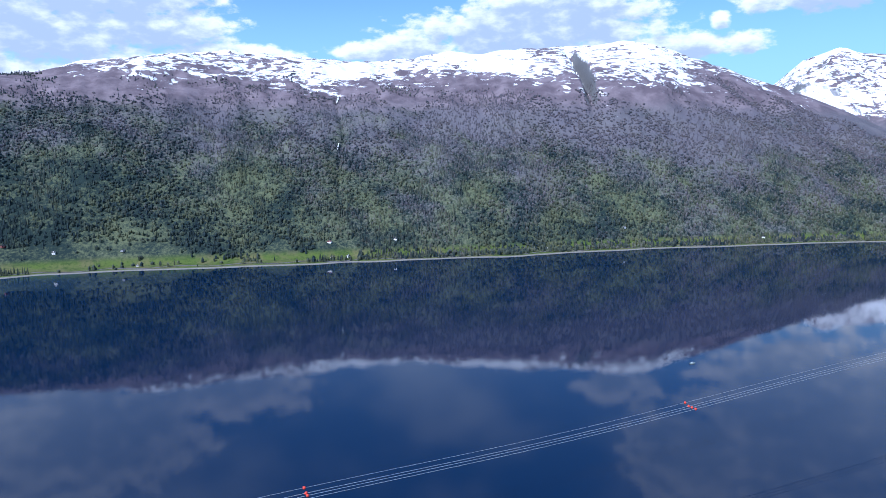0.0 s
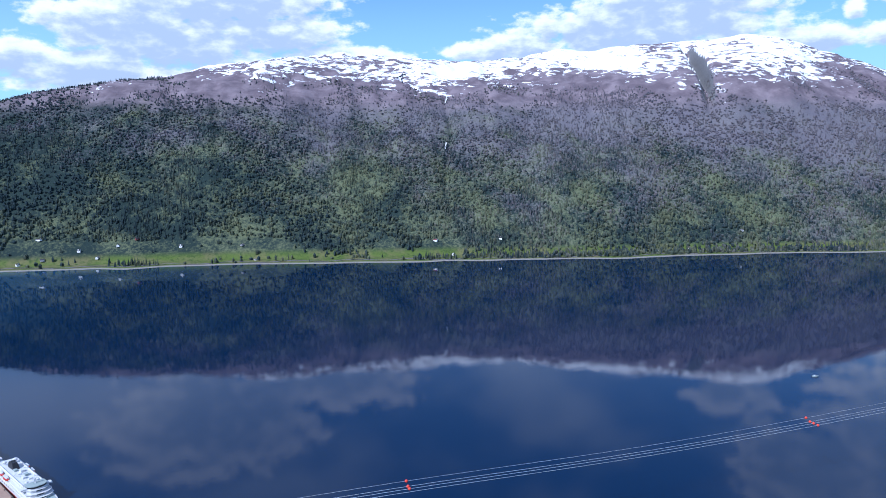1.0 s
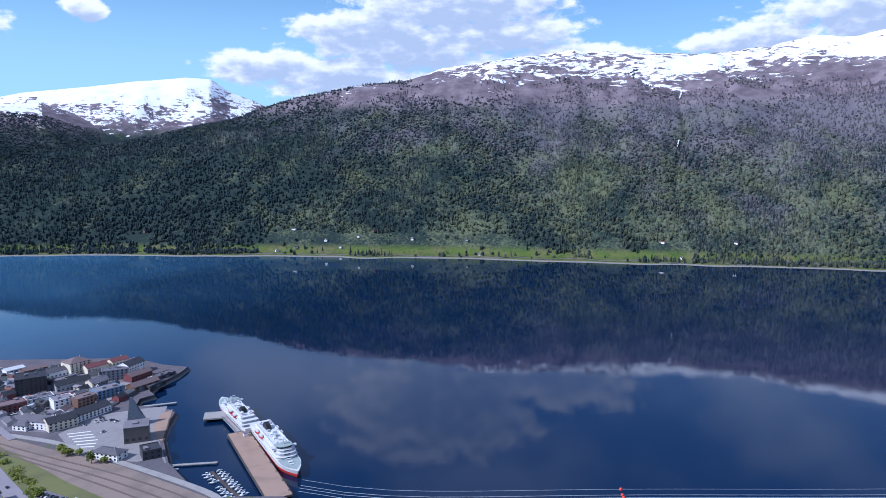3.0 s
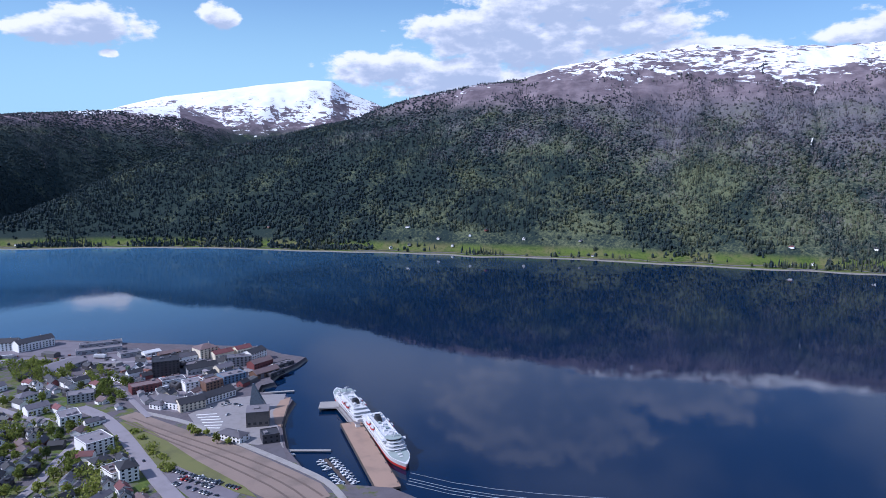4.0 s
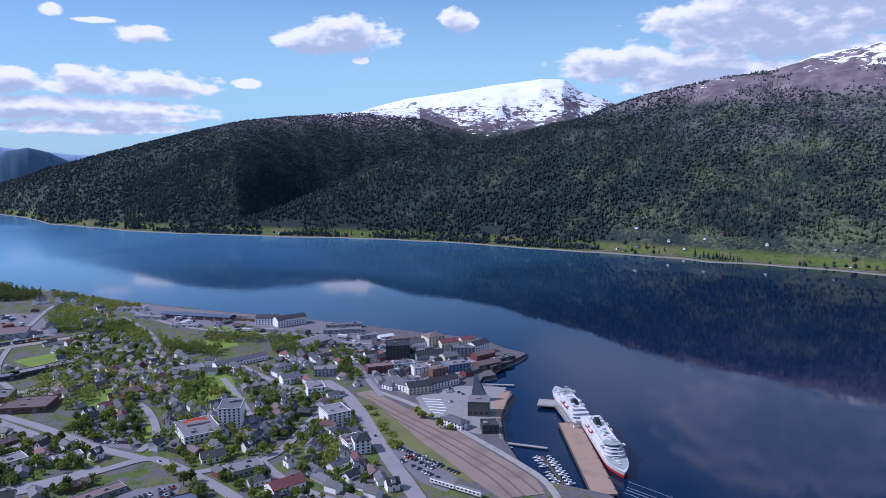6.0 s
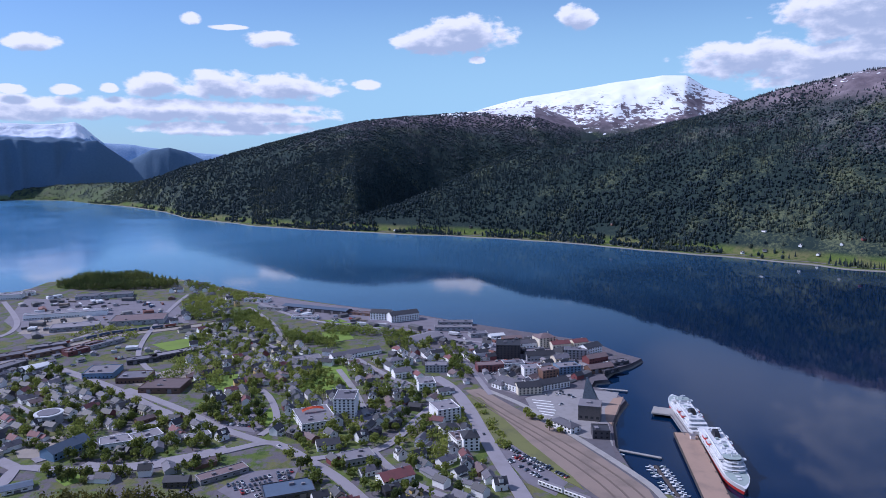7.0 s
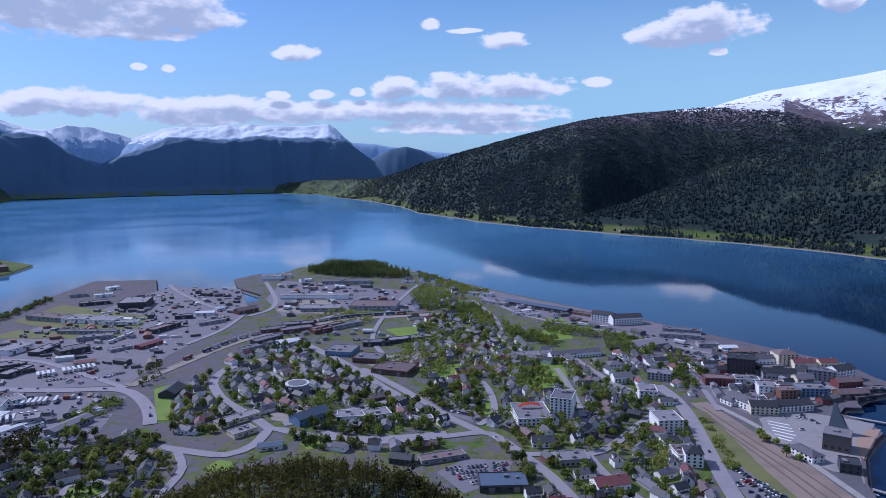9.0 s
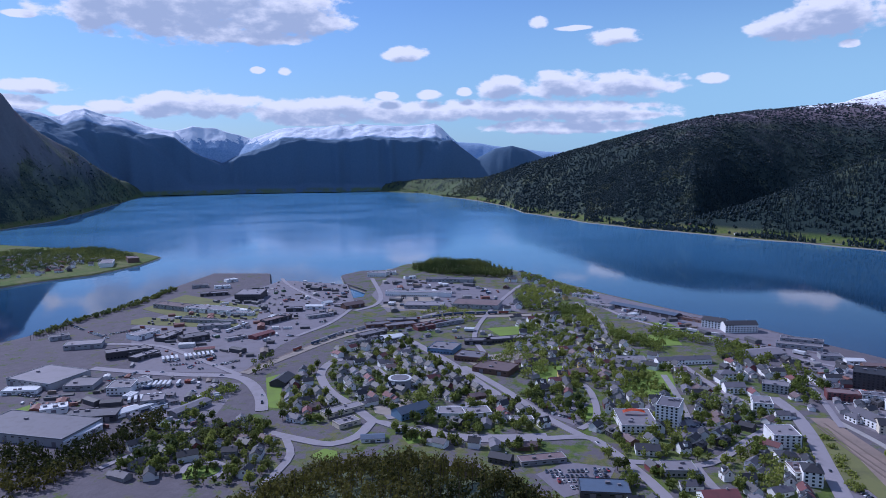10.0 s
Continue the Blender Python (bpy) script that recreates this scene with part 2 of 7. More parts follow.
m, t, b = principled("fjord_water")
pos = node(t, "ShaderNodeNewGeometry").outputs["Position"]
calm = noise_tex(t, pos, 0.0022, 4.0, 0.6, 0.8)
rip, swell = noise_tex(t, pos, 0.35, 4.0, 0.6), noise_tex(t, pos, 0.03, 3.0)
b.inputs["IOR"].default_value = 1.33
wx = node(t, "ShaderNodeSeparateXYZ", {0: pos}).outputs
# body colour brightened westward, in place of cloud reflections on the far water
far_sheen = ramp(t, maths(t, "MULTIPLY_ADD", calm, -700.0, wx[0]), -900.0, -2600.0)
t.links.new(blend(t, far_sheen, (0.001, 0.012, 0.042), (0.085, 0.235, 0.42)), b.inputs["Base Color"])
breeze = maths(t, "MULTIPLY", ramp(t, wx[0], -800.0, -2600.0), ramp(t, calm, 0.2, 0.6, 0.05, 0.15))
t.links.new(maths(t, "ADD", ramp(t, calm, 0.40, 0.72, 0.016, 0.055), breeze), b.inputs["Roughness"])
wave = node(t, "ShaderNodeBump", {"Height": rip, "Strength": 0.035, "Distance": 0.25}).outputs[0]
wave = node(t, "ShaderNodeBump", {"Height": swell, "Strength": 0.03, "Distance": 1.0, "Normal": wave}).outputs[0]
t.links.new(wave, b.inputs["Normal"])


def foliage(name, dark, light, bare, share):
    """Leaves whose hue wanders from crown to crown, with stands of dark and of still bare trees. The colour also dims
    westward for backlit slopes and pales eastward for sun and haze.
    """
    m, t, b = principled(name)
    g = node(t, "ShaderNodeNewGeometry")
    own, pos = g.outputs["Random Per Island"], g.outputs["Position"]
    stand, wide = noise_tex(t, pos, 0.0095, 6.0, 0.68), noise_tex(t, pos, 0.006, 4.0, 0.6)
    mix = maths(t, "ADD", maths(t, "MULTIPLY_ADD", own, 0.42, 0.1), maths(t, "MULTIPLY_ADD", stand, 2.6, -1.1))
    at = node(t, "ShaderNodeSeparateXYZ", {0: pos}).outputs
    hi = maths(t, "ADD", maths(t, "ADD", ramp(t, at[2], 15.0, 400.0, -0.24, 0.62), ramp(t, at[0], -900.0, 700.0, -0.1, 0.25)), maths(t, "MULTIPLY_ADD", wide, 1.7, -0.85))
    west_dim = maths(t, "MULTIPLY", ramp(t, at[0], -350.0, -1700.0), ramp(t, at[1], 150.0, 450.0))
    mix, hi = maths(t, "MULTIPLY_ADD", west_dim, -0.45, mix), maths(t, "MULTIPLY_ADD", west_dim, -0.35, hi)
    c = blend(t, ramp(t, mix, 0.15, 0.85), dark, light)
    c = blend(t, maths(t, "MULTIPLY", ramp(t, maths(t, "ADD", hi, maths(t, "MULTIPLY_ADD", own, 0.6, -0.3)), -0.05, 0.75), share), c, bare)
    t.links.new(c, b.inputs["Base Color"])
    b.inputs["Roughness"].default_value = 0.75
    b.inputs["Specular IOR Level"].default_value = 0.2
    through_leaf = node(t, "ShaderNodeBsdfTranslucent", {"Color": c}).outputs[0]
    mixed = node(t, "ShaderNodeMixShader", {0: 0.45, 1: b.outputs[0], 2: through_leaf}).outputs[0]
    t.links.new(mixed, t.nodes["Material Output"].inputs[0])
    return m


# dark tone kept bluish to carry distance haze in the leaves
foliage("forest_far", (0.042, 0.068, 0.076), (0.175, 0.195, 0.115), (0.225, 0.20, 0.238), 0.85)

# ---- land and water ----
def table(az, *pairs):
    return np.interp(az, [p[0] for p in pairs], [p[1] for p in pairs])


def wander(x, y, seed, size):
    """Smooth noise between -1 and 1, from a lattice of random values of that size in metres."""
    u, v = x / size + 1000.0, y / size + 1000.0
    i, j = np.floor(u).astype(np.int64), np.floor(v).astype(np.int64)
    a, b = u - i, v - j
    a, b = a * a * (3 - 2 * a), b * b * (3 - 2 * b)

    def lattice(p, q):
        n = np.sin(p * 127.1 + q * 311.7 + seed * 74.7) * 43758.5453
        return 2 * (n - np.floor(n)) - 1
    top = lattice(i, j) * (1 - a) + lattice(i + 1, j) * a
    bot = lattice(i, j + 1) * (1 - a) + lattice(i + 1, j + 1) * a
    return top * (1 - b) + bot * b


def rough(x, y, seed, size, octaves=5, fall=0.5):
    out, amp = 0.0, 1.0
    for k in range(octaves):
        out = out + amp * wander(x, y, seed + 13 * k, size / 2 ** k)
        amp *= fall
    return out


def shore(az):
    """How far the fjord reaches, by bearing (degrees to the left of +y)."""
    return table(az, (-60, 2600), (-32.2, 2080), (-21.3, 1809), (-17, 1737), (-6.5, 1564), (0.2, 1512), (9.5, 1477), (18.5, 1487), (32.9, 1548),
                 (47.2, 1699), (54.2, 1825), (66.3, 2020), (74, 2204), (77.8, 2372), (81.2, 2636), (82.8, 2760), (84.3, 3130), (87, 3600), (89.1, 3886), (90.8, 4284),
                 (93.8, 4520), (96.3, 4680), (98, 4720), (110.5, 4720), (112, 4600), (113.9, 3815), (116.2, 3235), (118, 2885), (121.4, 2609), (128, 2450), (150, 2300))


def crest(height, reach):
    return EYE + reach * np.tan(np.radians(height))


def rise(r, foot, reach, top, power, back=0.35):
    t = np.clip((r - foot) / np.maximum(reach - foot, 1.0), 0, 1)
    up_side = top * (1 - (1 - t) ** power)
    return np.where(r <= reach, up_side, top - back * (r - reach))


def mountains(az, r):
    """Height of the far side of the fjord."""
    x, y = -np.sin(np.radians(az)) * r, np.cos(np.radians(az)) * r
    s = shore(az) + 9 * wander(x, y, 3, 70.0)
    flat = np.clip((r - s) * 0.22, -6, 1.6) + np.clip(r - s - 7, 0, 260) * 0.035
    jag = rough(x, y, 7, 420.0, 6)
    # the long fell across the fjord
    e = table(az, (-60, 0.5), (-36, 1.0), (-31.7, 1.6), (-28, 3.4), (-24.7, 4.75), (-21.2, 6.1), (-17.2, 7.7), (-13.9, 8.36), (-9.6, 8.2), (-5.2, 7.9),
              (-0.8, 7.75), (2.7, 7.14), (6.3, 7.13), (11.5, 7.28), (16.9, 7.62), (22, 7.22), (25.6, 6.7), (30, 5.84), (35.2, 4.9), (39.4, 3.95),
              (43.7, 2.75), (48, 1.9), (52.3, 0.86), (56.4, 0.24), (60.3, -1.16), (64.1, -2.9), (66.6, -3.95), (70, -4.9), (74, -6))
    d = table(az, (-60, 3200), (-28, 3100), (-14, 3000), (17, 2880), (31, 2520), (44, 2420), (56, 2360), (64, 2260), (70, 2200), (76, 2320))
    a = rise(r, s + 60, d, crest(e, d), 1.75, 0.5)
    rib = wander(az * 60.0, az * 0 + r * 0.08, 5, 90.0) * 0.5 + wander(az * 60.0, r * 0.1, 9, 38.0) * 0.3
    crag = rough(x, y, 17, 150.0, 5)
    lower = np.clip((r - s - 60) / 400, 0, 1)
    a = a + 13 * rib * lower * np.clip((d - r) / 500, 0, 1) + 15 * jag * lower * np.clip((d - r) / 300 + 0.25, 0.25, 1) + 13 * crag * lower * np.clip((d - r) / 300 + 0.3, 0.3, 1)
    a = a - 62 * np.exp(-((az + 10.5 + (2600 - r) * 0.0034) / 0.40) ** 2) * np.clip((r - 2120) / 250, 0, 1) * np.clip((2800 - r) / 120, 0, 1)
    a = a - 9 * np.exp(-((az - 8.1 + 0.25 * np.sin(r / 60)) / 0.22) ** 2) * np.clip((r - s - 60) / 300, 0, 1) * np.clip((2400 - r) / 200, 0, 1)
    # the wooded hill farther out
    e = table(az, (40, 1.0), (50, 2.0), (55.6, 3.9), (59.5, 3.6), (62.2, 3.4), (65.8, 3.12), (68.9, 2.85), (72.1, 2.2), (75.7, 1.27), (79.2, 0.3), (81.1, -0.25),
              (83, -0.75), (84.4, -1.29), (86, -1.75), (87.6, -1.75), (91.1, -1.8), (93.6, -2.05), (94.8, -2.3), (95.6, -2.5), (96.3, -2.68), (97.5, -3.4))
    d = table(az, (40, 4300), (56, 4200), (62, 3900), (68, 3450), (74, 3250), (83, 3500), (88, 4200), (91, 4550), (96.5, 4800))
    foot = np.maximum(s + 60, table(az, (40, 3200), (56, 3100), (60, 2980), (64, 2750), (67, 2450), (70, 2150), (73, 2000)))
    b = rise(r, foot, d, crest(e, d), 1.5, 0.5) + (12 * jag + 9 * rib) * np.clip((r - foot) / 300, 0, 1) * np.clip((d - r) / 300 + 0.1, 0.1, 1)
    b = np.where(az > 42, b, -50)
    # the snowy peak behind both
    e = table(az, (33, 2.0), (37, 4.65), (38.4, 4.4), (39.3, 4.15), (40, 3.8), (41.1, 4.35), (42.4, 4.8), (42.9, 5.0), (44.2, 5.88), (46, 5.95), (48, 5.7), (49.9, 5.5),
              (53.8, 4.9), (56.7, 4.5), (59.6, 3.75), (61.5, 3.0), (66, 1.0))
    c = rise(r, 3300 + 0 * r, 4600 + 0 * r, crest(e, 4600), 1.15, 0.4) + (22 * jag + 16 * crag) * np.clip((r - 3300) / 400, 0, 1) * np.clip((4600 - r) / 400 + 0.1, 0.1, 1)
    c = np.where((az > 30) & (az < 70), c, -50)
    # the snowy peak to the east
    e = table(az, (-60, 2.0), (-40, 3.5), (-35, 5.5), (-31.4, 6.6), (-30, 6.75), (-28.6, 7.2), (-27.2, 6.75), (-26.4, 6.5), (-24.6, 4.9), (-22, 3.4), (-18, 1.0))
    f = rise(r, 3200 + 0 * r, 4700 + 0 * r, crest(e, 4700), 1.1, 0.4) + (40 * jag + 30 * crag) * np.clip((r - 3200) / 400, 0, 1) * np.clip((4700 - r) / 300 + 0.15, 0.15, 1)
    f = np.where(az < -16, f, -50)
    # the steep side of the fjord towards the sun
    e = table(az, (110, -4.5), (111.8, -2.7), (113, -1.84), (114.8, -0.79), (116.3, 0.33), (117.5, 1.1), (118.7, 1.95), (120, 3.19), (120.7, 4.4), (124, 6.0), (130, 8.0), (150, 9.0))
    d = table(az, (110, 4900), (112, 4800), (113, 4480), (114.8, 4100), (116.3, 3750), (118.7, 3450), (121, 3300), (150, 3300))
    n = rise(r, s + 15, d, crest(e, d), 1.25, 0.4) + (26 * jag + 26 * crag + 30 * wander(az * 50.0, r * 0.12, 15, 60.0)) * np.clip((r - s) / 300, 0, 1) * np.clip((d - r) / 300 + 0.15, 0.15, 1)
    n = np.where(az > 110, n, -50)
    top = np.max(np.stack([a, b, c, f, n]), axis=0)
    return np.where(r < s, flat, np.maximum(flat, top))


def alps(az, r):
    """Height of the high mountains at the end of the fjord, ridge behind ridge."""
    x, y = -np.sin(np.radians(az)) * r, np.cos(np.radians(az)) * r
    jag, crag = rough(x, y, 7, 190.0, 6), rough(x, y, 17, 70.0, 5)
    spur = wander(az * 40.0, r * 0.1, 27, 46.0) + 0.6 * wander(az * 40.0, r * 0.12, 29, 21.0)

    def cliff(foot, reach, knee, roughness, *skyline):
        """A steep wall below a snowfield that leans back to the crest."""
        top = crest(table(az, *skyline), reach)
        t = np.clip((r - foot - 25 * spur) / (reach - foot), 0, 1)
        up = np.clip(t / 0.3, 0, 1) * np.clip((reach - r) / 60 + 0.2, 0.2, 1)
        high = top * np.where(t < 0.3, t / 0.3 * knee, knee + (t - 0.3) / 0.7 * (1 - knee))
        return np.where(r <= reach, high, top - 0.5 * (r - reach)) + roughness * up * (1.3 * jag + crag + 1.6 * spur)

    def ridge(foot, reach, power, roughness, *skyline):
        e = table(az, *skyline)
        up = np.clip((r - foot) / 120, 0, 1) * np.clip((reach - r) / 90 + 0.12, 0.12, 1)
        return rise(r, foot + 25 * spur, reach + 0 * r, crest(e, reach), power, 0.5) + roughness * up * (1.3 * jag + crag + 1.6 * spur)
    layers = [
        cliff(4480, 4840, 0.72, 10, (112.5, -4.0), (113.8, -1.37), (114.9, 0.44), (115.8, 1.98), (116.3, 2.52), (117.2, 2.72), (118.4, 3.22), (120.1, 3.6), (124, 4.4), (130, 5)),
        cliff(4620, 4900, 0.74, 8, (106, -3.5), (108, -1.5), (108.9, -0.99), (109.9, 0.18), (110.7, 1.33), (111.3, 2.24), (113.1, 2.89), (114.6, 3.2), (115.7, 3.61), (116.5, 3.38), (117.3, 3.04), (121, 2.4), (130, 2)),
        cliff(4660, 4930, 0.85, 7, (103.5, -3.0), (105.3, -0.8), (106.3, -0.2), (107.7, 0.52), (109, 1.33), (109.8, 2.02), (111.1, 2.24), (114, 2.4), (118, 1.5)),
        cliff(4760, 4970, 0.68, 5, (100, 0.3), (103.5, 1.09), (104.4, 1.57), (105.8, 1.92), (106.9, 2.27), (107.7, 2.32), (108.5, 2.42), (109.8, 2.02), (112, 1.2)),
        cliff(4640, 4960, 0.74, 7, (86.6, -1.0), (88, 1.0), (88.7, 1.58), (89.4, 2.3), (89.9, 2.61), (91, 2.5), (92.1, 2.44), (93.5, 2.49), (95.9, 2.59), (96.6, 2.42), (97.5, 2.5), (99, 2.3), (100.1, 2.37), (102.1, 2.24), (104, 1.59), (105.9, 0.52), (107, -0.07), (109, -1.6)),
        ridge(4760, 4980, 2.0, 3, (76, -0.3), (79.2, 0.17), (81.4, 0.36), (83.8, 0.65), (85.4, 0.84), (86.3, 1.02), (88, 1.13), (92, 0.8)),
        ridge(4600, 4740, 1.3, 4, (84.2, -2.0), (85.2, -0.85), (86.6, -0.19), (87.9, 0.79), (88.6, 1.33), (89.3, 1.29), (90.3, 0.79), (91.3, -0.35), (92.1, -0.96), (93.5, -1.6), (96, -2.4)),
        ridge(4600, 4770, 1.4, 3, (78, -1.6), (80, -0.9), (81.1, -0.24), (82.6, 0.51), (83.8, 0.82), (85.1, 0.61), (86.6, -0.19), (88.5, -1.4)),
        ridge(4640, 4790, 1.4, 4, (97.6, -2.6), (98.6, -1.36), (99.3, -0.62), (100.2, 0.0), (101.2, 0.0), (102.1, 0.18), (103.8, -0.62), (105.5, -1.27), (107.5, -1.7), (110, -2.2))]
    flat = np.clip((r - 4625) * 0.3, -8, 12)
    return np.maximum(np.max(np.stack(layers), axis=0), np.where((az > 97) & (az < 111.5), flat, -20))


def hillside(az, r):
    """The near slope that the drone hovers over; it falls to the town on one side and to the fjord on the other."""
    x, y = -np.sin(np.radians(az)) * r, np.cos(np.radians(az)) * r
    nose = table(az, (40, 110), (60, 150), (78, 180), (84, 236), (92, 285), (98, 270), (104, 238), (110, 205), (118, 215), (135, 420), (160, 700), (220, 900), (300, 700), (320, 300), (400, 110))
    hill = np.where(r < nose, 165 - r * 0.27, 165 - nose * 0.27 - (r - nose) * 0.55)
    behind = np.clip((np.cos(np.radians(az - 215)) + 0.25), 0, 1) * np.clip(r - 150, 0, 2600) * 0.33
    knoll = 27 * np.exp(-((x + 1348) / 75) ** 2 - ((y - 45) / 125) ** 2) - 12
    return np.maximum(knoll, hill + behind) + 5 * rough(x, y, 21, 90.0, 4) * np.clip(r / 200, 0, 1)


def sheet(az, rr, height):
    """Vertices and faces of a polar grid, without what lies under the water."""
    A, R = np.meshgrid(az, rr, indexing="ij")
    Z = height(A, R)
    V = np.stack([-np.sin(np.radians(A)) * R, np.cos(np.radians(A)) * R, Z], axis=-1).reshape(-1, 3)
    n, m = len(az), len(rr)
    i, j = np.meshgrid(np.arange(n - 1), np.arange(m - 1), indexing="ij")
    q = np.stack([i * m + j, i * m + j + 1, (i + 1) * m + j + 1, (i + 1) * m + j], axis=-1).reshape(-1, 4)
    keep = (V[q][:, :, 2] > -3).any(axis=1)
    q = q[keep]
    used, q2 = np.unique(q, return_inverse=True)
    return V[used], q2.reshape(-1, 4)


def quads_mesh(name, verts, faces, material, smooth=True):
    me = bpy.data.meshes.new(name)
    k = faces.shape[1]
    me.vertices.add(len(verts)), me.loops.add(faces.size), me.polygons.add(len(faces))
    me.vertices.foreach_set("co", np.ascontiguousarray(verts, dtype=np.float32).ravel())
    me.loops.foreach_set("vertex_index", np.ascontiguousarray(faces, dtype=np.int32).ravel())
    me.polygons.foreach_set("loop_start", np.arange(0, faces.size, k, dtype=np.int32))
    me.polygons.foreach_set("use_smooth", np.full(len(faces), smooth))
    me.materials.append(material)
    me.update(calc_edges=True)
    me.validate()
    return me


GROUND_Z = 4.0


def outline(*xy):
    return [Vector((x, y)) for x, y in xy]


TOWN = outline((100, 200), (-60, 296), (-190, 312), (-262, 338), (-286, 340), (-322, 322), (-353, 326), (-393, 345), (-420, 366), (-436, 379), (-452, 398), (-468, 421),
               (-478, 424), (-492, 424), (-512, 418), (-524, 432), (-521, 446), (-534, 452), (-544, 470), (-550, 500), (-560, 524), (-592, 519), (-640, 524), (-697, 492),
               (-797, 440), (-870, 405), (-960, 345), (-1010, 315), (-1090, 270), (-1179, 226), (-1309, 160), (-1400, 80), (-1440, 0), (-1420, -60), (-1350, -90),
               (-1345, -140), (-1296, -172), (-1208, -154), (-1139, -111), (-1090, -112), (-1060, -150), (-1030, -190), (-1076, -222), (-1137, -267), (-1322, -311), (-1328, -417),
               (-1170, -443), (-1025, -460), (-931, -491), (-858, -502), (-827, -518), (-700, -640), (-600, -900), (-200, -1100), (400, -900), (700, -300), (400, 50))
SPIT = outline((-1566, -611), (-1459, -614), (-1335, -653), (-1265, -721), (-1211, -749), (-1100, -900), (-1300, -1300), (-1900, -1300), (-1800, -1082), (-1650, -700))


def plateau(poly, verts, faces, wall):
    """Adds a flat piece of land with a sloping sea wall round it."""
    bm = bmesh.new()
    ring = [bm.verts.new((p.x, p.y, GROUND_Z)) for p in poly]
    edges = [bm.edges.new((ring[i], ring[(i + 1) % len(ring)])) for i in range(len(ring))]
    bmesh.ops.triangle_fill(bm, use_beauty=True, edges=edges)
    bm.verts.index_update()
    base = len(verts)
    vs = [tuple(v.co) for v in bm.verts]
    fs = [[base + v.index for v in f.verts] + [base + f.verts[2].index] for f in bm.faces]
    area = sum(poly[i].x * poly[(i + 1) % len(poly)].y - poly[(i + 1) % len(poly)].x * poly[i].y for i in range(len(poly)))
    side = 1 if area > 0 else -1
    n = len(poly)
    for i, p in enumerate(poly):
        along = (poly[(i + 1) % n] - poly[i - 1]).normalized()
        vs.append((p.x + along.y * side * wall, p.y - along.x * side * wall, -1.5))
    rim = base + len(bm.verts)
    skirt = [[base + i, base + (i + 1) % n, rim + (i + 1) % n, rim + i] for i in range(n)]
    bm.free()
    return vs, fs, skirt


radii = np.concatenate([np.arange(1380, 3000, 7.5), np.arange(3000, 4300, 14.0), np.arange(4300, 4965, 10.0)])
bearings = np.arange(-52, 142, 0.16)
land_v, land_f = sheet(bearings, radii, mountains)
near_v, near_f = sheet(np.arange(0, 360.1, 1.5), np.concatenate([np.arange(0.5, 620, 7.0), np.arange(640, 1460, 20.0), np.arange(1480, 2700, 60.0)]), hillside)
near_f = near_f[(near_v[near_f][:, :, 2] > GROUND_Z - 8).any(axis=1)]
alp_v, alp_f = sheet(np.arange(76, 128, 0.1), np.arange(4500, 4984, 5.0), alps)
tagged(new("mountains", quads_mesh("mountains", alp_v, alp_f, MATS["alp_haze"])), "alpine mountains tinted blue with painted haze, old snow on their tops", "mountains", kind="structure")
vs, fs = [land_v, near_v], [land_f, near_f + len(land_v)]
tris, total = [], len(land_v) + len(near_v)
for poly, wall in ((TOWN, 4.0), (SPIT, 5.0)):
    v2, f2, skirt = plateau(poly, np.zeros((0, 3)), None, wall)
    vs.append(np.array(v2))
    fs.append(np.array(skirt) + total)
    tris.append(np.array([f[:3] for f in f2]) + total)
    total += len(v2)
V, Q = np.concatenate(vs), np.concatenate(fs)
me = quads_mesh("ground", V, Q, MATS["land"])
tri_bm = bmesh.new()
tri_bm.from_mesh(me)
tri_bm.verts.ensure_lookup_table()
for a, b2, c2 in np.concatenate(tris):
    f = tri_bm.faces.new([tri_bm.verts[a], tri_bm.verts[b2], tri_bm.verts[c2]])
    f.normal_update()
    if f.normal.z < 0:
        f.normal_flip()
tri_bm.to_mesh(me)
tri_bm.free()
ground = tagged(new("ground", me), "fjord land with meadows, wooded fells, bare heath and old snow", "ground", kind="structure")

bm = bmesh.new()
bmesh.ops.create_circle(bm, cap_ends=True, segments=96, radius=6500)
me = bpy.data.meshes.new("water")
bm.to_mesh(me), bm.free()
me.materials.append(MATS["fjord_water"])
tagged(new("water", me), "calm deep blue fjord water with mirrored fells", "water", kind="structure")


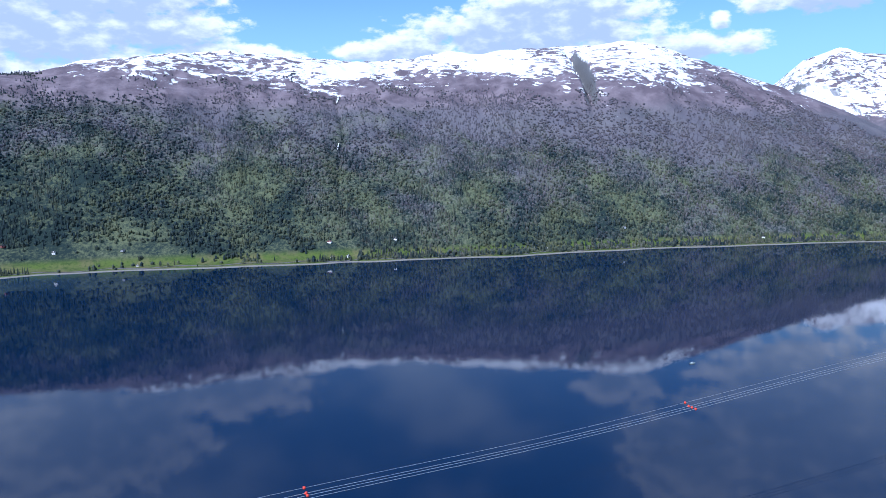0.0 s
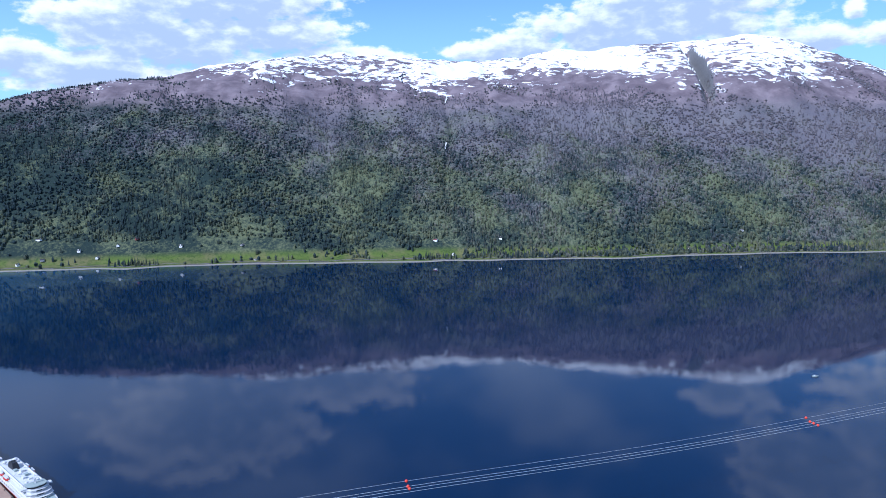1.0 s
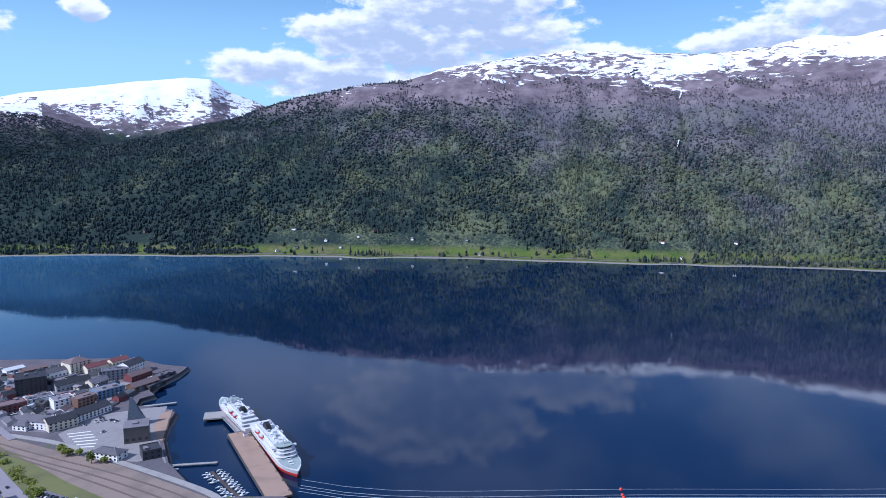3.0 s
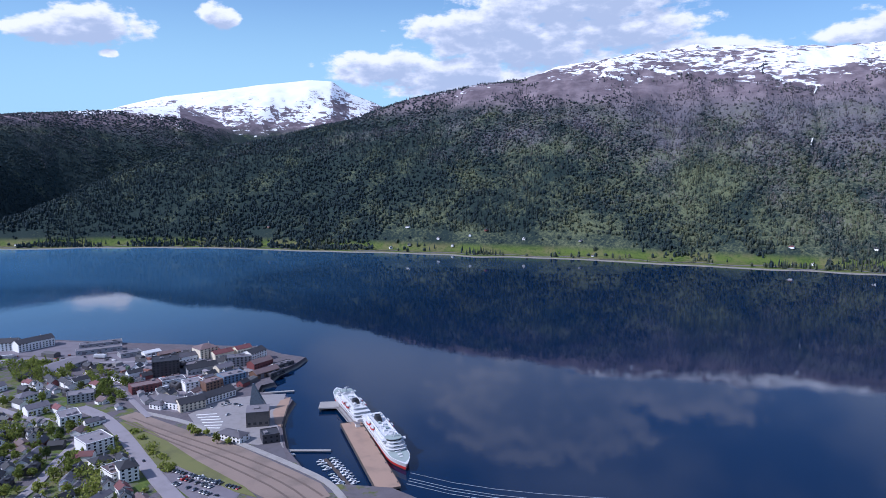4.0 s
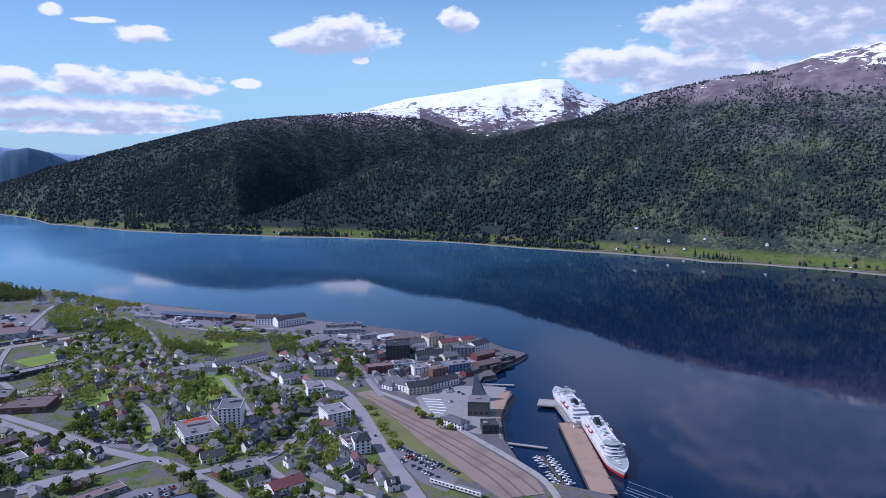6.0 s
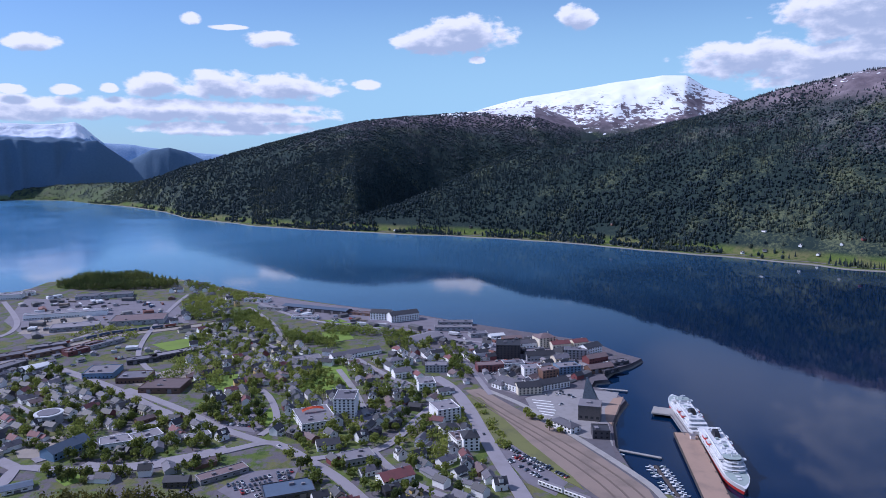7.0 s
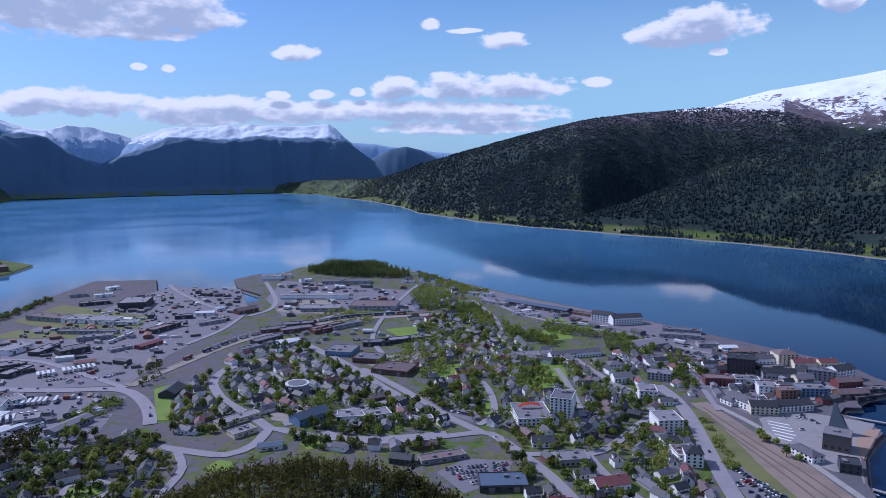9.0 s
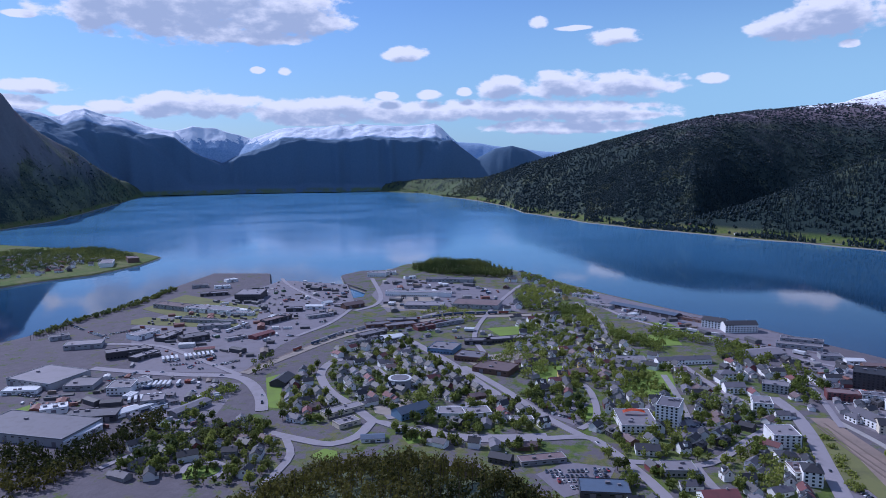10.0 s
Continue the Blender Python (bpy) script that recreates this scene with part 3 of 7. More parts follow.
# ---- far woods ----
def wood_mesh(name, x, y, z, tall, wide, pointed, rng, material):
    """Many small trees in one mesh: cones for spruce, two-tiered domes for broad-leaved trees."""
    n = len(x)
    sides = 4
    spin = rng.uniform(0, 6.28, n)[:, None] + np.arange(sides)[None, :] * (2 * np.pi / sides)
    wob = rng.uniform(0.75, 1.25, (n, sides))
    low = np.where(pointed, 0.08, 0.12)
    mid = np.where(pointed, 0.34, 0.62)
    r1, r2 = wide * np.where(pointed, 1.0, 0.8), wide * np.where(pointed, 0.66, 0.95)

    def ring(radius, level):
        return np.stack([x[:, None] + np.cos(spin) * radius[:, None] * wob, y[:, None] + np.sin(spin) * radius[:, None] * wob,
                         np.broadcast_to((z + tall * level)[:, None], wob.shape) + tall[:, None] * 0.06 * (wob - 1)], axis=-1)
    top = np.stack([x, y, z + tall], axis=-1)[:, None, :]
    v = np.concatenate([ring(r1, low), ring(r2, mid), top], axis=1)
    k = np.arange(sides)
    k2 = (k + 1) % sides
    f = np.concatenate([np.stack([k, k2, k2 + sides], -1), np.stack([k, k2 + sides, k + sides], -1), np.stack([k + sides, k2 + sides, k * 0 + 2 * sides], -1)])
    faces = (f[None] + (np.arange(n) * (2 * sides + 1))[:, None, None]).reshape(-1, 3)
    return tagged(new(name, quads_mesh(name, v.reshape(-1, 3), faces, material, False)), "mixed spruce and birch wood in early leaf", "forest", kind="stuff")


def far_wood(name, count, az0, az1, r0, r1, seed, height=10.0, spread=3.4, limit=330.0):
    rng = np.random.default_rng(seed)
    az, r = rng.uniform(az0, az1, count), np.sqrt(rng.uniform(r0 ** 2, r1 ** 2, count))
    z = mountains(az, r)
    x, y = -np.sin(np.radians(az)) * r, np.cos(np.radians(az)) * r
    s = r - shore(az)
    clump = rough(x, y, 31, 120.0, 3)
    thin = np.clip((limit + 70 * clump - z) / 130, 0, 1) * np.clip(0.85 + 0.4 * rough(x, y, 61, 55.0, 3), 0.5, 1)
    chance = np.where(s < 110, np.where(clump > np.where((az > 16) & (az < 50), 0.22, -0.2) - s / 300, 0.9, 0.04), 1.0) * thin
    ok = (s > 14) & (rng.uniform(0, 1, count) < chance)
    x, y, z, r, clump = x[ok], y[ok], z[ok], r[ok], clump[ok]
    n = len(x)
    tall = rng.uniform(0.55, 1.4, n) * height * (1 - 0.45 * np.clip(z / 340, 0, 1))
    pointed = rng.uniform(0, 1, n) < np.clip(0.42 + 0.75 * rough(x, y, 41, 170.0, 4), 0.06, 0.95)
    tall = np.where(pointed, tall * 1.35, tall)
    wide = np.where(pointed, 0.62, 1.0) * spread * rng.uniform(0.65, 1.4, n)
    wood_mesh(name, x, y, z - 0.4, tall, wide, pointed, rng, MATS["forest_far"])


far_wood("forest", 118000, -33, 62, 1490, 2750, 1, 9.5, 3.1, 440.0)
far_wood("forest", 14000, 62, 78, 1950, 2800, 6, 9.5, 3.3, 440.0)
far_wood("forest", 40000, 52, 92, 2500, 3900, 2, 9.5, 4.2, 520.0)
far_wood("forest", 9000, 80, 97, 2700, 4740, 4, 7.0, 4.0, 330.0)
far_wood("forest", 8000, 112, 124, 2550, 4300, 3, 6.5, 4.2, 260.0)

# ---- town materials ----
plain("asphalt", (0.168, 0.153, 0.178), 0.85, 0.35, 0.25)
plain("road_grey", (0.255, 0.235, 0.26), 0.85, 0.3, 0.25)
plain("asphalt_dark", (0.11, 0.102, 0.118), 0.85, 0.35, 0.3)
plain("gravel", (0.27, 0.235, 0.205), 0.95, 0.5, 0.2)
plain("rail_bed", (0.235, 0.18, 0.15), 0.95, 0.6, 0.12)
plain("paving", (0.26, 0.245, 0.25), 0.8, 0.3, 0.4)
plain("lawn", (0.15, 0.225, 0.03), 0.95, 0.45, 0.12, dirt=(0.3, 0.32, 0.12))
plain("scrub", (0.14, 0.145, 0.05), 0.95, 0.6, 0.12)
plain("white_line", (0.75, 0.75, 0.73), 0.7)
plain("steel_rail", (0.16, 0.12, 0.10), 0.7, 0.3, 1.0, 0.2)
plain("concrete", (0.31, 0.295, 0.285), 0.85, 0.4, 0.3)
plain("quay_brown", (0.33, 0.225, 0.17), 0.85, 0.4, 0.2)
plain("timber_dark", (0.07, 0.055, 0.05), 0.85, 0.4, 0.5)
plain("wall_white", (0.82, 0.82, 0.81), 0.65, 0.14, 0.5, random_tint=0.08)
plain("wall_cream", (0.62, 0.56, 0.44), 0.7, 0.15, 0.5, random_tint=0.1)
plain("wall_grey", (0.33, 0.335, 0.35), 0.7, 0.2, 0.5, random_tint=0.15)
plain("wall_dark", (0.055, 0.052, 0.06), 0.6, 0.3, 0.5, random_tint=0.2)
plain("wall_red", (0.165, 0.048, 0.05), 0.7, 0.2, 0.5, random_tint=0.15)
plain("wall_brown", (0.15, 0.085, 0.06), 0.7, 0.25, 0.5, random_tint=0.2)
plain("wall_blue", (0.14, 0.24, 0.36), 0.65, 0.2, 0.5, random_tint=0.1)
plain("wall_yellow", (0.55, 0.40, 0.16), 0.7, 0.2, 0.5, random_tint=0.1)
plain("roof_black", (0.035, 0.035, 0.042), 0.6, 0.35, 0.5, random_tint=0.3)
plain("roof_grey", (0.118, 0.112, 0.132), 0.7, 0.35, 0.4, random_tint=0.25)
plain("roof_light", (0.20, 0.185, 0.205), 0.75, 0.3, 0.2, random_tint=0.15)
plain("roof_white", (0.58, 0.59, 0.60), 0.5, 0.2, 0.3, random_tint=0.05)
plain("roof_brown", (0.15, 0.105, 0.105), 0.75, 0.35, 0.4, random_tint=0.2)
plain("roof_red", (0.15, 0.05, 0.052), 0.7, 0.3, 0.4, random_tint=0.15)
plain("roof_blue", (0.07, 0.10, 0.15), 0.6, 0.3, 0.4, random_tint=0.15)
plain("paint_orange", (0.62, 0.11, 0.04), 0.5, 0.15)
plain("paint_yellow", (0.72, 0.42, 0.04), 0.5, 0.15)
plain("ship_white", (0.62, 0.63, 0.645), 0.4, 0.1, 0.2)
plain("ship_red", (0.50, 0.035, 0.03), 0.4, 0.12, 0.2)
plain("ship_black", (0.018, 0.018, 0.022), 0.4, 0.2, 0.2)
plain("deck_grey", (0.30, 0.36, 0.35), 0.7, 0.25, 0.3)
plain("bark", (0.085, 0.065, 0.05), 0.9, 0.4, 2.0)
plain("cable_grey", (0.50, 0.51, 0.53), 0.4, 0.1, 0.2, 0.6)
plain("museum_tile", (0.10, 0.095, 0.095), 0.4, 0.7, 1.6, 0.2)
plain("tower_tile", (0.13, 0.16, 0.20), 0.3, 0.7, 1.6, 0.3)
plain("ball_red", (0.72, 0.06, 0.035), 0.5, 0.1)
m, t, b = principled("glass")
b.inputs["Base Color"].default_value, b.inputs["Roughness"].default_value, b.inputs["Specular IOR Level"].default_value = (0.018, 0.024, 0.032, 1), 0.08, 0.7
m, t, b = principled("paint_crate")
info = node(t, "ShaderNodeObjectInfo").outputs["Random"]
rust = noise_tex(t, node(t, "ShaderNodeNewGeometry").outputs["Position"], 1.2, 4.0)
c = blend(t, ramp(t, info, 0.30, 0.34), (0.42, 0.43, 0.44), (0.05, 0.09, 0.16))
c = blend(t, ramp(t, info, 0.62, 0.66), c, (0.26, 0.07, 0.045))
c = blend(t, ramp(t, info, 0.84, 0.88), c, (0.07, 0.13, 0.075))
t.links.new(blend(t, maths(t, "MULTIPLY", ramp(t, rust, 0.55, 0.75), 0.4), c, (0.14, 0.08, 0.055)), b.inputs["Base Color"])
b.inputs["Roughness"].default_value = 0.6
m, t, b = principled("car_paint")
info = node(t, "ShaderNodeObjectInfo").outputs["Random"]
tone = t.nodes.new("ShaderNodeValToRGB")
tone.color_ramp.interpolation = "CONSTANT"
for k, (p, c) in enumerate(((0.0, (0.62, 0.63, 0.64)), (0.34, (0.03, 0.03, 0.035)), (0.58, (0.2, 0.21, 0.22)), (0.76, (0.08, 0.1, 0.15)), (0.88, (0.35, 0.03, 0.03)), (0.95, (0.5, 0.48, 0.42)))):
    e = tone.color_ramp.elements[k] if k < 2 else tone.color_ramp.elements.new(p)
    e.position, e.color = p, (*c, 1)
t.links.new(info, tone.inputs[0]), t.links.new(tone.outputs[0], b.inputs["Base Color"])
b.inputs["Roughness"].default_value, b.inputs["Coat Weight"].default_value = 0.35, 0.6
foliage("leaf_spring", (0.14, 0.18, 0.04), (0.30, 0.33, 0.075), (0.13, 0.12, 0.06), 0.15)
foliage("leaf_dark", (0.055, 0.085, 0.028), (0.17, 0.19, 0.05), (0.08, 0.065, 0.045), 0.2)
foliage("leaf_hill", (0.024, 0.034, 0.010), (0.125, 0.115, 0.026), (0.10, 0.085, 0.05), 0.6)


# ---- building blocks ----
m, t, b = principled("goods")
geo = node(t, "ShaderNodeNewGeometry")
pick = node(t, "ShaderNodeValToRGB", {0: geo.outputs["Random Per Island"]})
pick.color_ramp.interpolation = "CONSTANT"
for k, col in enumerate(((0.07, 0.07, 0.078), (0.30, 0.29, 0.29), (0.13, 0.125, 0.13), (0.62, 0.62, 0.61), (0.20, 0.085, 0.065), (0.10, 0.10, 0.105), (0.10, 0.15, 0.26), (0.42, 0.41, 0.40), (0.19, 0.15, 0.12), (0.75, 0.75, 0.74))):
    e = pick.color_ramp.elements[k] if k < 2 else pick.color_ramp.elements.new(0.5)
    e.position, e.color = k / 10, (*col, 1)
stain = noise_tex(t, geo.outputs["Position"], 0.6, 5.0)
t.links.new(blend(t, maths(t, "MULTIPLY", ramp(t, stain, 0.4, 0.75), 0.35), pick.outputs[0], (0.13, 0.115, 0.105)), b.inputs["Base Color"])
b.inputs["Roughness"].default_value = 0.7


def box(bm, x0, y0, z0, x1, y1, z1, bevel=0.0):
    vs = [bm.verts.new((x, y, z)) for z in (z0, z1) for x, y in ((x0, y0), (x1, y0), (x1, y1), (x0, y1))]
    fs = [bm.faces.new([vs[i] for i in q]) for q in ((3, 2, 1, 0), (4, 5, 6, 7), (0, 1, 5, 4), (1, 2, 6, 5), (2, 3, 7, 6), (3, 0, 4, 7))]
    if bevel:
        bmesh.ops.bevel(bm, geom=list({e for f in fs for e in f.edges}), offset=bevel, segments=1, affect="EDGES")


def prism(bm, pts, z0, z1):
    """An upright prism over a ring of points given anticlockwise."""
    lo, hi = [bm.verts.new((x, y, z0)) for x, y in pts], [bm.verts.new((x, y, z1)) for x, y in pts]
    n = len(pts)
    bm.faces.new(lo[::-1]), bm.faces.new(hi)
    for i in range(n):
        bm.faces.new((lo[i], lo[(i + 1) % n], hi[(i + 1) % n], hi[i]))


def tube(bm, a, b, radius, sides=6, end=None):
    a, b = Vector(a), Vector(b)
    turn = (b - a).to_track_quat("Z", "Y").to_matrix()
    end = radius if end is None else end
    rings = [[bm.verts.new(p + turn @ Vector((math.cos(k * 6.2832 / sides) * r, math.sin(k * 6.2832 / sides) * r, 0))) for k in range(sides)] for p, r in ((a, radius), (b, end))]
    for k in range(sides):
        bm.faces.new((rings[0][k], rings[0][(k + 1) % sides], rings[1][(k + 1) % sides], rings[1][k]))
    bm.faces.new(rings[0][::-1]), bm.faces.new(rings[1])


def mesh_of(name, bm, material):
    me = bpy.data.meshes.new(name)
    bm.to_mesh(me), bm.free()
    me.materials.append(MATS[material])
    return me


def part(name, bm, material, parent, label=""):
    ob = new(name, mesh_of(name, bm, material) if isinstance(bm, bmesh.types.BMesh) else bm)
    ob.parent = parent
    return tagged(ob, label)


def thing(name, bm, material, m, label, category, group="", kind=""):
    ob = new(name, mesh_of(name, bm, material) if isinstance(bm, bmesh.types.BMesh) else bm)
    ob.matrix_world = m
    return tagged(ob, label, category, group, kind)


PANES = {}


def pane(wide, high):
    """A window with its frame round a recessed dark pane, facing -y, centred at the origin."""
    key = (round(wide, 1), round(high, 1))
    if key not in PANES:
        bm = bmesh.new()
        w, h = key[0] / 2, key[1] / 2
        box(bm, -w, -0.06, -h, w, 0.05, h)
        me = mesh_of("window", bm, "glass")
        PANES[key] = me
    return PANES[key]


def windows(parent, faces, count_max=40):
    """Windows on the walls of a building; faces: (width, depth, sill levels, side, window width, window height, gap)."""
    made = 0
    for w, d, levels, side, ww, wh, gap in faces:
        n = max(1, int((w - 1.0) / gap))
        for z in levels:
            for k in range(n):
                if made >= count_max:
                    return
                u = (k - (n - 1) / 2) * (w / n)
                ob = new("window", pane(ww, wh))
                ob.parent = parent
                ob.matrix_basis = pose(0, 0, 0, 0, 0, side) @ pose(u, -d / 2 - 0.01, z)
                made += 1


def gable(bm, w, d, z, rise_by, over=0.45, thick=0.22):
    """A pitched roof with its ridge along x, with eaves and thickness."""
    hw, hd = w / 2 + over, d / 2 + over
    drop = rise_by * over / (d / 2)
    sec = [(-hd, z - drop), (0, z + rise_by), (hd, z - drop), (hd, z - drop + thick), (0, z + rise_by + thick), (-hd, z - drop + thick)]
    a, b = [bm.verts.new((-hw, y, q)) for y, q in sec], [bm.verts.new((hw, y, q)) for y, q in sec]
    for k in range(6):
        bm.faces.new((a[k], b[k], b[(k + 1) % 6], a[(k + 1) % 6]))
    for s in (a[::-1], b):
        bm.faces.new((s[0], s[1], s[4], s[5])), bm.faces.new((s[1], s[2], s[3], s[4]))
    bmesh.ops.recalc_face_normals(bm, faces=bm.faces)


def hip(bm, w, d, z, rise_by, over=0.5, thick=0.2):
    hw, hd = w / 2 + over, d / 2 + over
    r = max(0.3, hw - hd)
    lo = [bm.verts.new((x, y, q)) for q in (z - 0.15, z - 0.15 + thick) for x, y in ((-hw, -hd), (hw, -hd), (hw, hd), (-hw, hd))]
    a, b = bm.verts.new((-r, 0, z + rise_by)), bm.verts.new((r, 0, z + rise_by))
    bm.faces.new(lo[3::-1])
    for k in range(4):
        bm.faces.new((lo[k], lo[(k + 1) % 4], lo[4 + (k + 1) % 4], lo[4 + k]))
    bm.faces.new((lo[4], lo[5], b, a)), bm.faces.new((lo[5], lo[6], b)), bm.faces.new((lo[6], lo[7], a, b)), bm.faces.new((lo[7], lo[4], a))


def wall_shell(w, d, h, gable_rise=0.0):
    bm = bmesh.new()
    if not gable_rise:
        box(bm, -w / 2, -d / 2, -1.0, w / 2, d / 2, h)
        return bm
    sec = [(-d / 2, -1.0), (d / 2, -1.0), (d / 2, h), (0, h + gable_rise), (-d / 2, h)]
    a, b = [bm.verts.new((-w / 2, y, q)) for y, q in sec], [bm.verts.new((w / 2, y, q)) for y, q in sec]
    bm.faces.new(a[::-1]), bm.faces.new(b)
    for k in range(5):
        bm.faces.new((a[k], a[(k + 1) % 5], b[(k + 1) % 5], b[k]))
    bmesh.ops.recalc_face_normals(bm, faces=bm.faces)
    return bm


FOOT = []        # footprints taken: x, y, radius
LANES = []       # road pieces: x0, y0, x1, y1, half width
KEEP = []        # lawns, lots and yards kept free of houses


def claim(x, y, w, d, rot):
    c, s = math.cos(radians(rot)), math.sin(radians(rot))
    n = max(1, round(max(w, d) / max(min(w, d), 6)))
    for k in range(n):
        u = ((k + 0.5) / n - 0.5) * max(w, d)
        FOOT.append((x + (c * u if w >= d else -s * u), y + (s * u if w >= d else c * u), min(w, d) / 2 + 1.0))


def block(x, y, rot, w, d, h, wall="wall_white", roof="roof_grey", top="flat", name="hall", label="flat-roofed industrial hall beside a yard", storeys=0, few=9, extras=True):
    """A larger building: walls, a flat roof behind a parapet or a pitched one, doors, rows of windows, vents on the roof."""
    rise_by = {"flat": 0, "gable": d * 0.24, "low": d * 0.12, "hip": d * 0.22}[top]
    root = thing(name, wall_shell(w, d, h, rise_by if top in ("gable", "low") else 0), wall, pose(x, y, GROUND_Z, 0, 0, rot), label, name.split("_")[-1])
    bm = bmesh.new()
    if top == "flat":
        box(bm, -w / 2 - 0.15, -d / 2 - 0.15, h - 0.1, w / 2 + 0.15, d / 2 + 0.15, h + 0.25)
        part("roof", bm, roof, root)
        bm = bmesh.new()
        for x0, y0, x1, y1 in ((-w / 2, -d / 2, w / 2, -d / 2 + 0.35), (-w / 2, d / 2 - 0.35, w / 2, d / 2), (-w / 2, -d / 2 + 0.35, -w / 2 + 0.35, d / 2 - 0.35), (w / 2 - 0.35, -d / 2 + 0.35, w / 2, d / 2 - 0.35)):
            box(bm, x0, y0, h + 0.25, x1, y1, h + 0.75)
        part("parapet", bm, wall, root)
        rng = random.Random(int(x * 7 + y * 13))
        if extras:
            for k in range(rng.randint(1, 3)):
                bm = bmesh.new()
                u, v2, s = rng.uniform(-w * 0.35, w * 0.35), rng.uniform(-d * 0.3, d * 0.3), rng.uniform(0.8, 2.0)
                box(bm, u - s, v2 - s * 0.7, h + 0.25, u + s, v2 + s * 0.7, h + 0.9 + s * 0.5, 0.08)
                part("roof_vent", bm, "roof_light", root)
    else:
        hip(bm, w, d, h, rise_by) if top == "hip" else gable(bm, w, d, h, rise_by, 0.5)
        part("roof", bm, roof, root)
        if extras and top != "low":
            bm = bmesh.new()
            box(bm, w * 0.2, -0.5, h + rise_by * 0.5, w * 0.2 + 0.9, 0.5, h + rise_by + 1.0)
            part("chimney", bm, "wall_grey", root)
    if storeys:
        levels = [1.6 + k * (h / storeys) for k in range(storeys)]
        windows(root, [(w, d, levels, 0, 1.6, 1.4, 3.4), (d, w, levels, 90, 1.5, 1.4, 3.6), (d, w, levels, -90, 1.5, 1.4, 3.6)], few)
    else:
        n = max(1, int(w / 14))
        for k in range(n):
            bm = bmesh.new()
            u = (k - (n - 1) / 2) * w / n
            box(bm, u - 1.9, -d / 2 - 0.08, 0, u + 1.9, -d / 2 + 0.05, min(4.0, h - 1))
            part("gate", bm, "roof_light", root)
        windows(root, [(w, d, [h - 1.5], 0, 2.6, 0.9, 6.5)], few)
    claim(x, y, w, d, rot)
    return root


def home(wall, roof, w, d, h, pitch, extra, label):
    """A wooden dwelling house, kept as a pattern for copies."""
    w, d, h = w * 0.9, d * 0.9, h * 0.9
    rise_by = d / 2 * pitch
    root = thing("house", wall_shell(w, d, h, rise_by), wall, pose(0, 0, -500), label, "house", "houses of the town")
    bm = bmesh.new()
    gable(bm, w, d, h, rise_by)
    part("roof", bm, roof, root)
    bm = bmesh.new()
    box(bm, -0.45 + w * 0.12, -0.4, h + rise_by * 0.7, 0.45 + w * 0.12, 0.4, h + rise_by + 0.9)
    part("chimney", bm, "wall_grey", root)
    bm = bmesh.new()
    box(bm, -0.5, -d / 2 - 0.07, 0.2, 0.5, -d / 2 + 0.05, 2.3)
    part("door", bm, "wall_brown", root)
    lv = [1.7, 4.3] if h > 4.5 else [1.7]
    windows(root, [(w, d, [lv[-1]], 0, 1.3, 1.3, 2.9), (d, w, [lv[-1], h + 0.7], 90, 1.2, 1.2, 4.5)], 4)
    if extra == "porch":
        bm = bmesh.new()
        box(bm, -w * 0.3, -d / 2 - 2.6, 0, w * 0.3, -d / 2 - 0.02, 2.5)
        part("porch", bm, wall, root)
        bm = bmesh.new()
        box(bm, -w * 0.33, -d / 2 - 2.9, 2.5, w * 0.33, -d / 2 - 0.02, 2.7)
        part("porch_roof", bm, roof, root)
    if extra == "wing":
        bm = wall_shell(5, 6, h * 0.75, 0)
        bmesh.ops.translate(bm, vec=(w / 2 + 2.4, 0.6, 0), verts=bm.verts)
        part("wing", bm, wall, root)
        bm = bmesh.new()
        gable(bm, 5, 6, h * 0.75, 1.6)
        bmesh.ops.translate(bm, vec=(w / 2 + 2.4, 0.6, 0), verts=bm.verts)
        part("wing_roof", bm, roof, root)
    if extra == "dormer":
        bm = bmesh.new()
        box(bm, -1.4, -d / 2 + 0.3, h + 0.2, 1.4, -0.3, h + rise_by * 0.95)
        part("dormer", bm, wall, root)
        bm = bmesh.new()
        box(bm, -1.7, -d / 2 + 0.1, h + rise_by * 0.95, 1.7, -0.2, h + rise_by * 0.95 + 0.2)
        part("dormer_roof", bm, roof, root)
    return root


